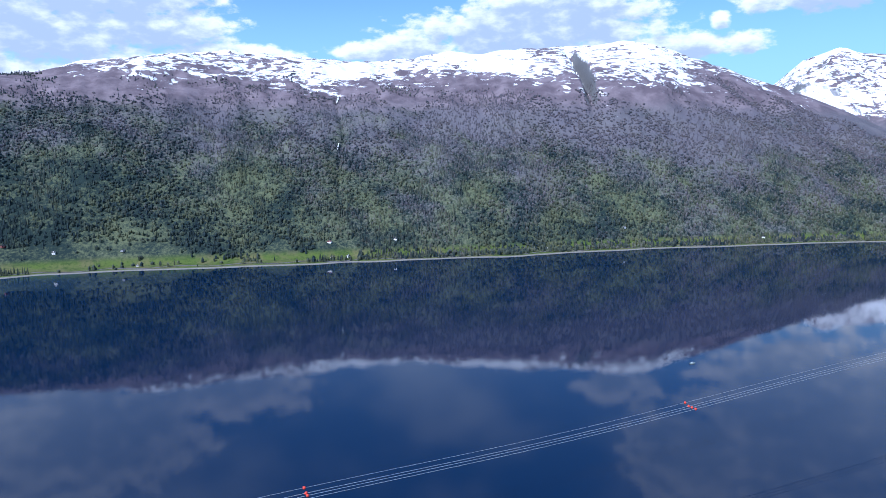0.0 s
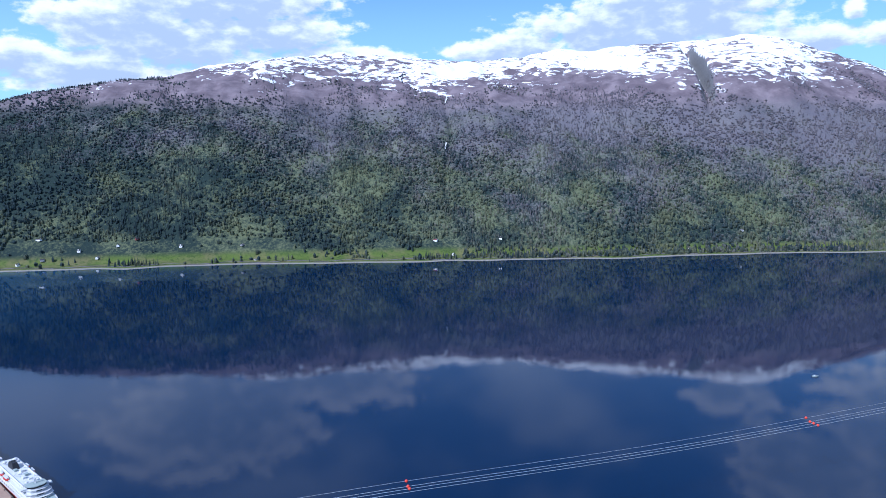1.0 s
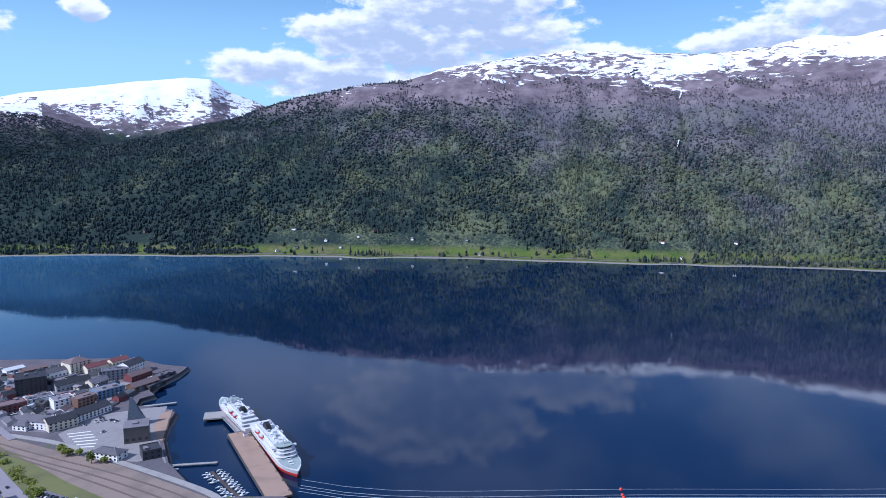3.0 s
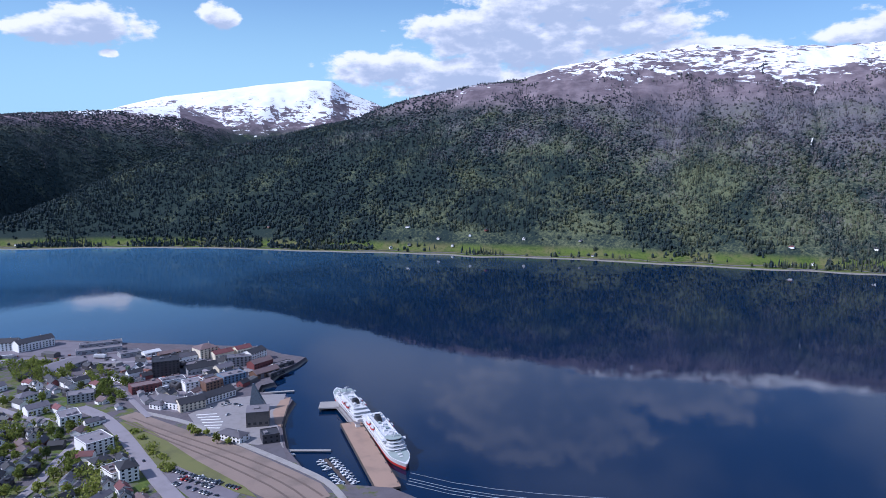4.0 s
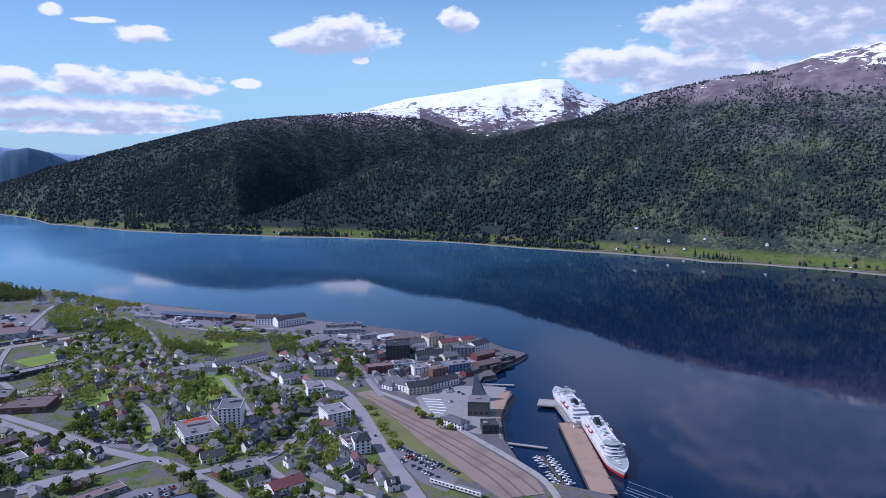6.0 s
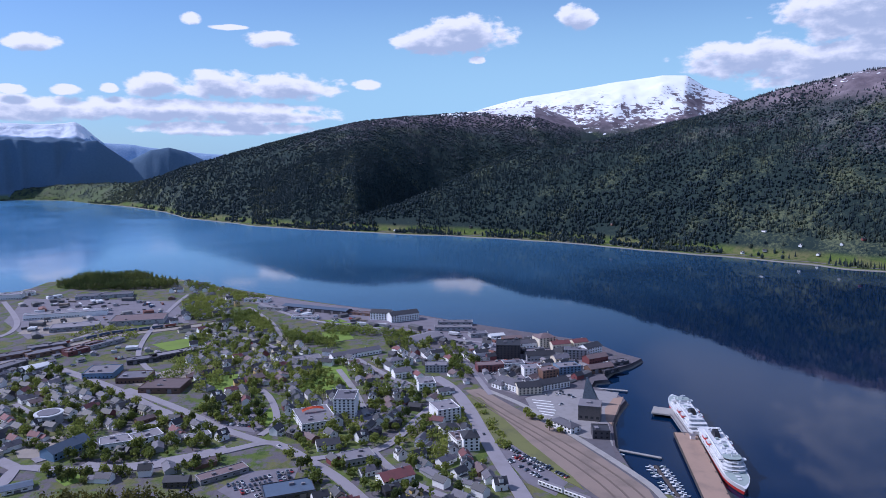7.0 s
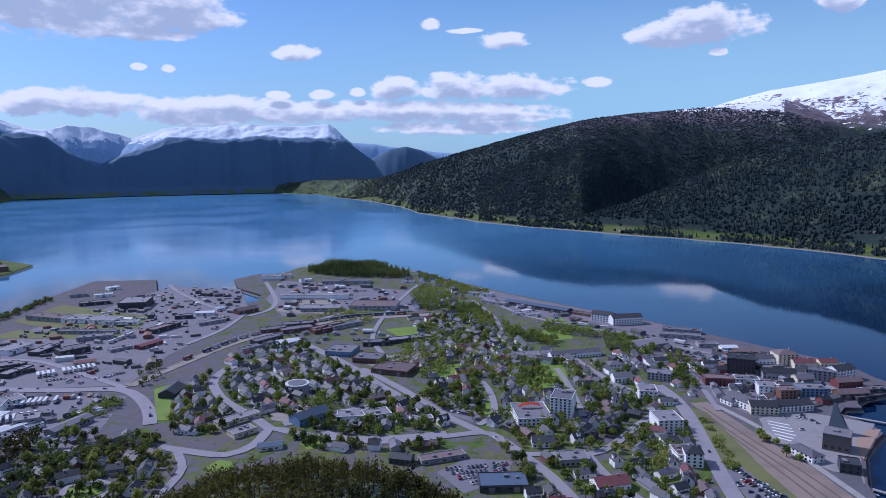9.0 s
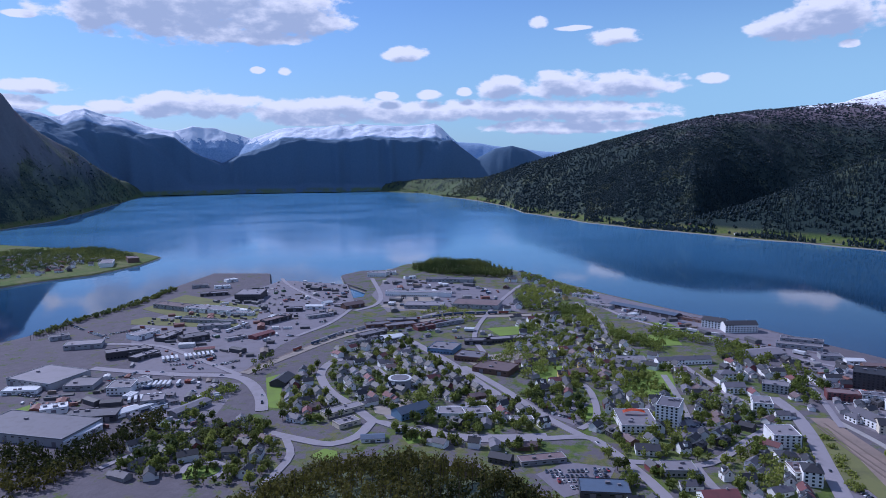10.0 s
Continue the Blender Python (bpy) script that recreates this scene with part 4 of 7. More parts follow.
HOMES = [
    home("wall_white", "roof_black", 11, 8, 5.2, 0.75, "porch", "white wooden house with a black tiled roof"),
    home("wall_white", "roof_grey", 12, 8.5, 4.2, 0.65, "wing", "white wooden house with a grey roof and side wing"),
    home("wall_white", "roof_black", 9.5, 8, 5.6, 0.9, "dormer", "tall white wooden house with dark dormer roof"),
    home("wall_white", "roof_brown", 12, 9, 3.4, 0.5, "porch", "low white bungalow with a brown roof"),
    home("wall_cream", "roof_black", 11, 8, 5.0, 0.75, "wing", "cream wooden house with a black roof"),
    home("wall_grey", "roof_black", 12, 8.5, 4.8, 0.6, "porch", "grey wooden house with a black roof"),
    home("wall_grey", "roof_grey", 14, 9, 3.2, 0.5, "wing", "low grey house with a slate-grey roof"),
    home("wall_dark", "roof_black", 12, 8.5, 4.6, 0.6, "dormer", "dark-stained wooden house with a black roof"),
    home("wall_red", "roof_black", 11, 8, 4.6, 0.75, "porch", "red wooden house with a black roof"),
    home("wall_brown", "roof_brown", 12, 8.5, 3.6, 0.55, "wing", "brown-stained house with a brown tiled roof"),
    home("wall_white", "roof_red", 11, 8, 4.8, 0.7, "wing", "white wooden house with a red tiled roof"),
    home("wall_yellow", "roof_black", 10, 8, 5.2, 0.75, "dormer", "ochre yellow wooden house with a black roof"),
    home("wall_white", "roof_grey", 8, 6, 2.8, 0.6, "", "small white outbuilding with a grey roof"),
    home("wall_white", "roof_black", 16, 9, 5.4, 0.6, "dormer", "long white apartment house with a black roof"),
]
WEIGHTS = (16, 12, 14, 6, 6, 9, 8, 10, 4, 6, 4, 3, 9, 6)


def near_lane(x, y):
    """Distance to the edge of the closest road piece, and its direction in degrees."""
    best, turn = 1e9, 0.0
    for x0, y0, x1, y1, hw in LANES:
        dx, dy = x1 - x0, y1 - y0
        L = dx * dx + dy * dy
        k = 0 if L == 0 else max(0, min(1, ((x - x0) * dx + (y - y0) * dy) / L))
        d = math.hypot(x - x0 - k * dx, y - y0 - k * dy) - hw
        if d < best:
            best, turn = d, math.degrees(math.atan2(dy, dx))
    return best, turn


def inside(poly, x, y):
    odd = False
    for i in range(len(poly)):
        (x0, y0), (x1, y1) = poly[i], poly[i - 1]
        if (y0 > y) != (y1 > y) and x < (x1 - x0) * (y - y0) / (y1 - y0) + x0:
            odd = not odd
    return odd


def ribbon(name, pts, wide, material, z, label, category, kind="structure", lane=True):
    """A road, path or bed along a line, smoothed at its bends."""
    p = [Vector(q) for q in pts]
    fine = []
    for i in range(len(p) - 1):
        a, b, c, d = p[max(i - 1, 0)], p[i], p[i + 1], p[min(i + 2, len(p) - 1)]
        n = max(2, int((c - b).length / 9))
        for k in range(n):
            s = k / n
            fine.append(0.5 * ((2 * b) + (c - a) * s + (2 * a - 5 * b + 4 * c - d) * s * s + (3 * b - a - 3 * c + d) * s ** 3))
    fine.append(p[-1])
    bm = bmesh.new()
    last = None
    for i, q in enumerate(fine):
        along = (fine[min(i + 1, len(fine) - 1)] - fine[max(i - 1, 0)]).normalized()
        side = Vector((-along.y, along.x)) * wide / 2
        row = [bm.verts.new((q.x + side.x, q.y + side.y, GROUND_Z - 0.5)), bm.verts.new((q.x + side.x, q.y + side.y, GROUND_Z + z)),
               bm.verts.new((q.x - side.x, q.y - side.y, GROUND_Z + z)), bm.verts.new((q.x - side.x, q.y - side.y, GROUND_Z - 0.5))]
        if last:
            for k in range(3):
                bm.faces.new((last[k], row[k], row[k + 1], last[k + 1]))
        last = row
    if lane:
        for i in range(0, len(fine) - 1):
            LANES.append((fine[i].x, fine[i].y, fine[i + 1].x, fine[i + 1].y, wide / 2))
    bmesh.ops.recalc_face_normals(bm, faces=bm.faces)
    return thing(name, bm, material, Matrix(), label, category, kind=kind)


def yard(name, pts, material, z, label, category, keep=True):
    """A flat piece of paving or grass with a low edge."""
    area = sum(pts[i - 1][0] * pts[i][1] - pts[i][0] * pts[i - 1][1] for i in range(len(pts)))
    pts = list(pts) if area > 0 else list(pts)[::-1]
    bm = bmesh.new()
    prism(bm, pts, GROUND_Z - 0.5, GROUND_Z + z)
    bmesh.ops.triangulate(bm, faces=bm.faces)
    if keep:
        KEEP.append(pts)
    return thing(name, bm, material, Matrix(), label, category, kind="structure")


PLOTS = []


def build_plots(limit):
    """Houses one by one in the streets closest to the slope; the far ones joined into one mesh."""
    PLOTS.sort(key=lambda p: math.hypot(p[1] + 100, p[2] - 50))
    for proto, u, v, turn in PLOTS[:limit]:
        copy_thing(proto, pose(u, v, GROUND_Z, 0, 0, turn))
    verts, faces, slots, mats = [], [], [], []
    for proto, u, v, turn in PLOTS[limit:]:
        m = pose(u, v, GROUND_Z, 0, 0, turn)
        for o in (proto, *proto.children):
            k = m if o == proto else m @ o.matrix_basis
            if o.data.materials[0] not in mats:
                mats.append(o.data.materials[0])
            base = len(verts)
            verts += [k @ q.co for q in o.data.vertices]
            faces += [[base + i for i in f.vertices] for f in o.data.polygons]
            slots += [mats.index(o.data.materials[0])] * len(o.data.polygons)
    if verts:
        me = bpy.data.meshes.new("houses")
        me.from_pydata(verts, [], faces)
        for q in mats:
            me.materials.append(q)
        me.polygons.foreach_set("material_index", slots)
        tagged(new("houses", me), "distant white and dark wooden houses", "houses", kind="stuff")


def settle(zone, step, seed, chance=0.85, gap=4.5):
    """Fills a quarter with houses that face their streets."""
    rng = random.Random(seed)
    xs, ys = [p[0] for p in zone], [p[1] for p in zone]
    y = min(ys)
    while y < max(ys):
        x = min(xs)
        while x < max(xs):
            u, v = x + rng.uniform(-0.3, 0.3) * step, y + rng.uniform(-0.3, 0.3) * step
            x += step
            if rng.random() > chance or not inside(zone, u, v) or any(inside(k, u, v) for k in KEEP):
                continue
            off, turn = near_lane(u, v)
            if off < gap + 1.5 or any((u - a) ** 2 + (v - b) ** 2 < (r + 5.6) ** 2 for a, b, r in FOOT):
                continue
            proto = rng.choices(HOMES, WEIGHTS)[0]
            turn += rng.choice((0, 0, 90, 180)) + rng.uniform(-6, 6)
            PLOTS.append((proto, u, v, turn))
            FOOT.append((u, v, 5.4))
        y += step

# ---- the town ----

# yards, lawns and squares
yard("pavement", [(-899, -392), (-965, -380), (-1024, -344), (-1244, -271), (-1198, -150), (-1043, -120), (-930, -136), (-804, -180), (-700, -197), (-704, -311)], "asphalt", 0.056, "grey asphalt yard between the halls", "pavement")
yard("pavement", [(-686, -304), (-665, -188), (-568, -187), (-544, -205), (-562, -252)], "asphalt", 0.062, "grey asphalt yard between the halls", "pavement")
yard("pavement", [(-977, -67), (-1012, 42), (-970, 119), (-1129, 121), (-1239, -26), (-1262, -85), (-1103, -101)], "asphalt", 0.068, "grey asphalt yard between the halls", "pavement")
yard("pavement", [(-749, 393), (-663, 488), (-584, 484), (-548, 485), (-540, 429), (-515, 384), (-517, 347), (-565, 329), (-640, 354)], "asphalt", 0.074, "grey street paving of the town centre", "pavement", False)
yard("pavement", [(-1077, 215), (-957, 255), (-842, 312), (-783, 335), (-716, 370), (-694, 410), (-685, 436), (-733, 426), (-785, 374), (-824, 344), (-906, 304), (-1001, 268), (-1106, 225)], "asphalt", 0.080, "grey paved yard along the shore sheds", "pavement")
yard("pavement", [(-785, 376), (-742, 428), (-798, 436), (-868, 399), (-958, 341), (-1008, 310), (-1088, 265), (-1150, 234), (-1108, 222), (-1003, 266), (-906, 304)], "asphalt", 0.086, "grey quay along the shore sheds", "pavement")
yard("lawn", [(-872, 284), (-860, 319), (-813, 340), (-825, 306)], "lawn", 0.536, "green lawn beside the shore road", "lawn")
yard("lawn", [(-896, 281), (-896, 301), (-875, 305), (-875, 285)], "lawn", 0.542, "green lawn beside the shore road", "lawn")
yard("pavement", [(-514, 345), (-522, 386), (-506, 409), (-486, 429), (-441, 378), (-394, 344), (-433, 329), (-467, 325)], "paving", 0.098, "light paved square by the quay", "pavement")
yard("pavement", [(-475, 425), (-460, 408), (-428, 371), (-437, 373), (-459, 390), (-476, 414)], "quay_brown", 0.22, "brown timber-decked quay beside the museum", "pavement")
yard("pavement", [(-416, 332), (-407, 351), (-374, 330), (-323, 316), (-293, 322), (-321, 308), (-374, 309)], "asphalt_dark", 0.104, "dark asphalt quay road", "pavement")
yard("pavement", [(-431, 264), (-436, 280), (-364, 281), (-350, 259), (-373, 253)], "asphalt", 0.110, "asphalt car park beside the railway", "pavement")
yard("pavement", [(-607, 77), (-628, 94), (-601, 133), (-571, 131), (-548, 111), (-570, 93)], "asphalt", 0.116, "asphalt car park", "pavement")
yard("pavement", [(-460, 68), (-479, 92), (-469, 125), (-442, 112), (-426, 81)], "asphalt", 0.122, "asphalt car park beside the street", "pavement")
yard("pavement", [(-566, 188), (-567, 225), (-527, 219), (-515, 189)], "asphalt", 0.128, "asphalt car park", "pavement")
yard("lawn", [(-941, -410), (-959, -397), (-918, -260), (-888, -252), (-916, -400)], "scrub", 0.204, "rough grass verge", "lawn")
yard("lawn", [(-1012, -425), (-1118, -398), (-1013, -253), (-938, -242), (-949, -347)], "scrub", 0.210, "rough grass round the hall", "lawn")
yard("lawn", [(-634, 166), (-692, 216), (-688, 232), (-605, 219), (-616, 183)], "lawn", 0.146, "bright green park lawn", "lawn")
yard("lawn", [(-573, 119), (-599, 136), (-587, 140), (-566, 133), (-557, 122)], "lawn", 0.242, "green verge", "lawn")
yard("lawn", [(-876, 65), (-885, 104), (-855, 126), (-835, 79)], "lawn", 0.158, "green lawn", "lawn")
yard("lawn", [(-681, -168), (-696, -154), (-595, -136), (-597, -147)], "lawn", 0.164, "green grass bank", "lawn")
yard("lawn", [(-528, -27), (-533, -15), (-519, -6), (-514, -21)], "lawn", 0.170, "green grass island", "lawn")
yard("lawn", [(-494, -92), (-507, -84), (-502, -74), (-490, -71), (-485, -81)], "lawn", 0.426, "green roundabout island", "lawn")
yard("lawn", [(-471, -178), (-481, -173), (-479, -155), (-470, -149), (-462, -157), (-458, -172)], "lawn", 0.432, "green lawn inside a drive", "lawn")
yard("lawn", [(-717, 102), (-710, 132), (-661, 114), (-680, 92)], "lawn", 0.188, "green lawn", "lawn")
yard("pavement", [(-1111, -53), (-1088, 3), (-976, -5), (-1011, -80)], "gravel", 0.194, "bare gravel lot", "pavement")
yard("pavement", [(-607, -57), (-616, -26), (-586, -15), (-570, -33), (-580, -52)], "gravel", 0.270, "gravel building site", "pavement")
yard("pavement", [(-739, 30), (-772, 94), (-727, 95), (-694, 50)], "gravel", 0.206, "gravel school yard", "pavement")
yard("lawn", [(-586, -372), (-618, -356), (-588, -337), (-564, -359)], "lawn", 0.302, "green lawn", "lawn")

yard("lawn", [(-833, 257), (-831, 289), (-786, 282), (-781, 242)], "lawn", 0.308, "bright green lawn behind the terrace", "lawn")
yard("lawn", [(-700, 213), (-687, 236), (-636, 224), (-614, 201), (-632, 191)], "lawn", 0.314, "bright green park lawn with a path", "lawn")

# railway land
yard("railway_bed", [(-557, 308), (-556, 323), (-493, 323), (-422, 326), (-353, 320), (-328, 317), (-310, 308), (-322, 281), (-368, 284), (-428, 291), (-495, 302)], "rail_bed", 0.368, "bare brown ballast of the disused railway yard", "railway bed")
yard("lawn", [(-546, 302), (-534, 310), (-495, 304), (-428, 292), (-366, 285), (-348, 280), (-366, 277), (-431, 279), (-440, 268), (-475, 276)], "scrub", 0.424, "rough green bank beside the railway", "grass")
ribbon("platform", [(-551, 326), (-496, 333), (-428, 330), (-365, 326), (-326, 321), (-301, 310)], 5, "concrete", 0.490, "long pale concrete station platform", "platform")
ribbon("railway_track", [(-545, 313), (-488, 313), (-415, 315), (-349, 312), (-314, 305)], 1.5, "steel_rail", 0.498, "rusty railway track on brown ballast", "railway track")
ribbon("railway_track", [(-543, 307), (-487, 306), (-416, 307), (-350, 303), (-316, 295)], 1.5, "steel_rail", 0.506, "rusty railway track on brown ballast", "railway track")
ribbon("railway_track", [(-541, 304), (-486, 302), (-417, 300), (-352, 295), (-318, 287)], 1.5, "steel_rail", 0.514, "rusty railway track on brown ballast", "railway track")
ribbon("railway_bed", [(-696, -194), (-765, -159), (-846, -112), (-901, -49), (-939, 24), (-945, 101), (-950, 148)], 13, "gravel", 0.522, "grey gravel railway bed in a curve", "railway bed")
ribbon("railway_track", [(-703, -196), (-774, -160), (-857, -113), (-914, -49), (-952, 24), (-959, 102), (-964, 151)], 3, "steel_rail", 0.530, "rusty railway track in a curve", "railway track")

# streets
ribbon("road", [(-719, -357), (-707, -313), (-694, -258), (-688, -206), (-667, -181), (-625, -160), (-588, -150)], 11, "road_grey", 0.538, "light grey asphalt street between houses", "road")
ribbon("road", [(-817, -392), (-804, -319), (-733, -240), (-690, -196)], 7, "road_grey", 0.546, "light grey asphalt street between houses", "road")
ribbon("road", [(-1261, -275), (-1176, -240), (-1039, -159), (-1043, -120), (-924, -135), (-846, -169)], 6, "road_grey", 0.554, "light grey asphalt street between houses", "road")
ribbon("road", [(-1012, 42), (-883, -75), (-862, -114)], 7, "road_grey", 0.562, "grey asphalt street along the halls", "road")
ribbon("road", [(-1256, -113), (-1100, -86), (-1026, -88), (-986, -114)], 7, "road_grey", 0.570, "light grey asphalt street between houses", "road")
ribbon("road", [(-561, -52), (-596, -72), (-633, -96), (-665, -109), (-697, -116), (-734, -110), (-750, -89), (-782, -62)], 9, "road_grey", 0.578, "light grey asphalt street between houses", "road")
ribbon("road", [(-815, -29), (-732, 12), (-645, 46), (-624, 55), (-610, 49), (-589, 8), (-569, -42)], 10, "road_grey", 0.586, "light grey asphalt street between houses", "road")
ribbon("road", [(-539, -132), (-527, -110), (-515, -80), (-531, -61), (-561, -51), (-548, -32), (-531, 3), (-525, 46), (-527, 86)], 9, "road_grey", 0.594, "light grey asphalt street between houses", "road")
ribbon("road", [(-528, -117), (-497, -107), (-471, -110), (-441, -117)], 6, "road_grey", 0.602, "light grey asphalt street between houses", "road")
ribbon("road", [(-467, -175), (-481, -177), (-486, -159), (-474, -148), (-459, -152)], 4.5, "road_grey", 0.610, "light grey asphalt street between houses", "road")
ribbon("road", [(-477, -237), (-498, -225), (-515, -210), (-540, -200), (-556, -186)], 5, "road_grey", 0.618, "light grey asphalt street between houses", "road")
ribbon("road", [(-715, -63), (-657, -37), (-629, -16)], 5, "road_grey", 0.626, "light grey asphalt street between houses", "road")
ribbon("road", [(-546, -9), (-529, 9), (-519, 30), (-519, 56), (-521, 85), (-523, 114), (-511, 124), (-478, 134), (-437, 144), (-390, 149)], 8, "road_grey", 0.634, "light grey asphalt street between houses", "road")
ribbon("road", [(-712, 28), (-647, 59), (-607, 75), (-564, 92), (-523, 114)], 8, "road_grey", 0.642, "light grey asphalt street between houses", "road")
ribbon("road", [(-651, 140), (-624, 142), (-585, 138), (-557, 130), (-539, 114)], 6, "road_grey", 0.650, "light grey asphalt street between houses", "road")
ribbon("road", [(-900, 146), (-812, 182), (-750, 199), (-708, 221), (-727, 249), (-693, 256)], 7, "road_grey", 0.658, "light grey asphalt street between houses", "road")
ribbon("road", [(-478, 134), (-474, 156), (-469, 181), (-481, 204), (-511, 235), (-539, 267)], 7, "road_grey", 0.666, "light grey asphalt street between houses", "road")
ribbon("road", [(-607, 301), (-569, 300), (-517, 288), (-467, 272), (-416, 256), (-369, 243), (-341, 234)], 11, "road_grey", 0.674, "light grey asphalt street between houses", "road")
ribbon("road", [(-676, 225), (-610, 217), (-542, 204)], 6, "paving", 0.682, "pale path across the park", "road")
ribbon("road", [(-693, 256), (-619, 264), (-574, 284), (-566, 298)], 6, "road_grey", 0.690, "light grey asphalt street between houses", "road")
ribbon("road", [(-1093, 222), (-943, 252), (-865, 290), (-802, 342), (-734, 379), (-710, 397), (-673, 428)], 6, "road_grey", 0.698, "light grey asphalt street between houses", "road")
ribbon("road", [(-733, 59), (-832, 47), (-951, 70), (-1105, 118), (-1176, 145)], 6, "road_grey", 0.706, "light grey asphalt street between houses", "road")
ribbon("road", [(-829, 206), (-924, 216), (-1029, 209)], 5, "road_grey", 0.714, "light grey asphalt street between houses", "road")
ribbon("road", [(-541, 344), (-534, 358), (-540, 382), (-548, 422), (-563, 454), (-590, 446), (-593, 398)], 6, "paving", 0.722, "pale paved street of the town centre", "road")
ribbon("road", [(-469, 181), (-437, 181), (-404, 187), (-382, 196)], 6, "road_grey", 0.730, "light grey asphalt street between houses", "road")
ribbon("road", [(-535, 322), (-642, 352), (-703, 356)], 5, "road_grey", 0.738, "light grey asphalt street between houses", "road")

# industrial quarter
block(-547, -320, 76, 89, 45, 6.5, "wall_grey", "roof_grey", "flat")
block(-535, -280, 161, 38, 11, 4.3, "wall_white", "roof_white", "low")
block(-592, -329, 114, 21, 14, 5.0, "wall_white", "roof_white", "flat")
block(-575, -288, 99, 42, 20, 5.0, "wall_dark", "roof_grey", "flat")
block(-585, -266, 141, 23, 12, 3.6, "wall_white", "roof_white", "low")
block(-680, -380, 69, 56, 48, 6.5, "wall_grey", "roof_light", "flat")
block(-645, -387, 96, 32, 14, 3.6, "wall_white", "roof_white", "flat")
block(-661, -338, 95, 27, 26, 4.3, "wall_grey", "roof_light", "flat")
block(-646, -294, 96, 22, 22, 6.5, "wall_white", "roof_light", "flat", storeys=2)
block(-661, -285, 133, 21, 16, 5.0, "wall_white", "roof_light", "flat", storeys=2)
block(-610, -251, 105, 19, 18, 5.8, "wall_grey", "roof_light", "flat")
block(-598, -242, 136, 13, 9, 2.9, "wall_white", "roof_blue", "flat")
block(-767, -342, 119, 42, 17, 7.2, "wall_dark", "roof_light", "flat", storeys=2)
block(-759, -319, 156, 33, 12, 4.3, "wall_dark", "roof_light", "flat")
block(-806, -407, 105, 40, 22, 5.0, "wall_grey", "roof_light", "flat")
block(-844, -456, 124, 22, 14, 4.3, "wall_grey", "roof_grey", "flat")
block(-850, -357, 151, 33, 20, 5.8, "wall_white", "roof_light", "flat")
block(-843, -323, 163, 36, 14, 4.3, "wall_dark", "roof_light", "flat")
block(-833, -290, 128, 32, 20, 5.8, "wall_dark", "roof_grey", "flat")
block(-894, -284, 101, 40, 14, 4.3, "wall_grey", "roof_light", "flat")
block(-1015, -378, 64, 62, 22, 5.8, "wall_grey", "roof_brown", "flat")
block(-990, -317, 70, 76, 24, 5.8, "wall_white", "roof_light", "flat")
block(-967, -270, 84, 38, 12, 4.3, "wall_white", "roof_light", "flat")
block(-1087, -286, 90, 39, 45, 9.4, "wall_dark", "roof_light", "flat", storeys=3, few=20)
block(-1173, -356, 110, 26, 10, 4.3, "wall_white", "roof_white", "flat")
block(-1113, -351, 108, 42, 14, 4.3, "wall_dark", "roof_grey", "flat")
block(-1182, -396, 110, 26, 12, 4.3, "wall_grey", "roof_grey", "flat")
block(-1237, -360, 129, 20, 14, 4.3, "wall_white", "roof_white", "flat")
block(-925, -302, 79, 75, 10, 3.6, "wall_grey", "roof_grey", "flat")
block(-1006, -174, 87, 25, 12, 4.3, "wall_white", "roof_white", "low")
block(-991, -200, 96, 23, 11, 4.3, "wall_dark", "roof_grey", "flat")
block(-1033, -160, 132, 14, 9, 3.6, "wall_white", "roof_white", "gable", name="boathouse", label="white boathouse by the shore")
block(-1012, -120, 130, 32, 14, 5.0, "wall_brown", "roof_brown", "gable")
block(-951, -158, 122, 37, 10, 3.6, "wall_grey", "roof_light", "flat")
block(-927, -212, 146, 45, 13, 5.0, "wall_dark", "roof_brown", "flat")
block(-847, -212, 147, 32, 12, 3.6, "wall_red", "roof_red", "low", name="hall", label="red-roofed shed in the goods yard")
block(-782, -261, 107, 22, 10, 3.6, "wall_cream", "roof_red", "low", name="hall", label="red-roofed shed in the goods yard")
block(-835, -240, 128, 25, 9, 2.9, "wall_grey", "roof_light", "flat")
block(-773, -332, 143, 28, 20, 5.8, "wall_dark", "roof_light", "flat")
block(-762, -318, 123, 27, 14, 3.6, "wall_dark", "roof_light", "flat")
block(-1093, -26, 81, 104, 14, 6.5, "wall_white", "roof_light", "flat", storeys=2, few=20)
block(-1008, -15, 83, 56, 27, 5.0, "wall_grey", "roof_light", "flat")
block(-1011, 61, 76, 67, 40, 5.8, "wall_grey", "roof_brown", "flat")
block(-1220, 26, 82, 82, 22, 5.0, "wall_grey", "roof_grey", "flat")
block(-1282, -105, 79, 33, 20, 7.2, "wall_white", "roof_light", "flat", storeys=2)
block(-1302, -82, 97, 19, 16, 5.0, "wall_white", "roof_light", "flat")
block(-1252, -45, 112, 21, 9, 3.6, "wall_white", "roof_white", "flat")
block(-825, -51, 128, 27, 11, 3.6, "wall_white", "roof_white", "low")
block(-844, -78, 134, 38, 14, 4.3, "wall_dark", "roof_grey", "flat")
block(-889, -45, 110, 40, 16, 4.3, "wall_brown", "roof_grey", "flat")
block(-892, -7, 130, 46, 14, 4.3, "wall_red", "roof_brown", "flat")
block(-900, 16, 123, 44, 12, 4.3, "wall_grey", "roof_grey", "flat")
block(-808, -94, 131, 24, 10, 3.6, "wall_grey", "roof_grey", "flat")
block(-776, 10, 69, 30, 30, 5.0, "wall_blue", "roof_light", "flat", name="school", label="blue-grey school hall with a flat roof", storeys=2)
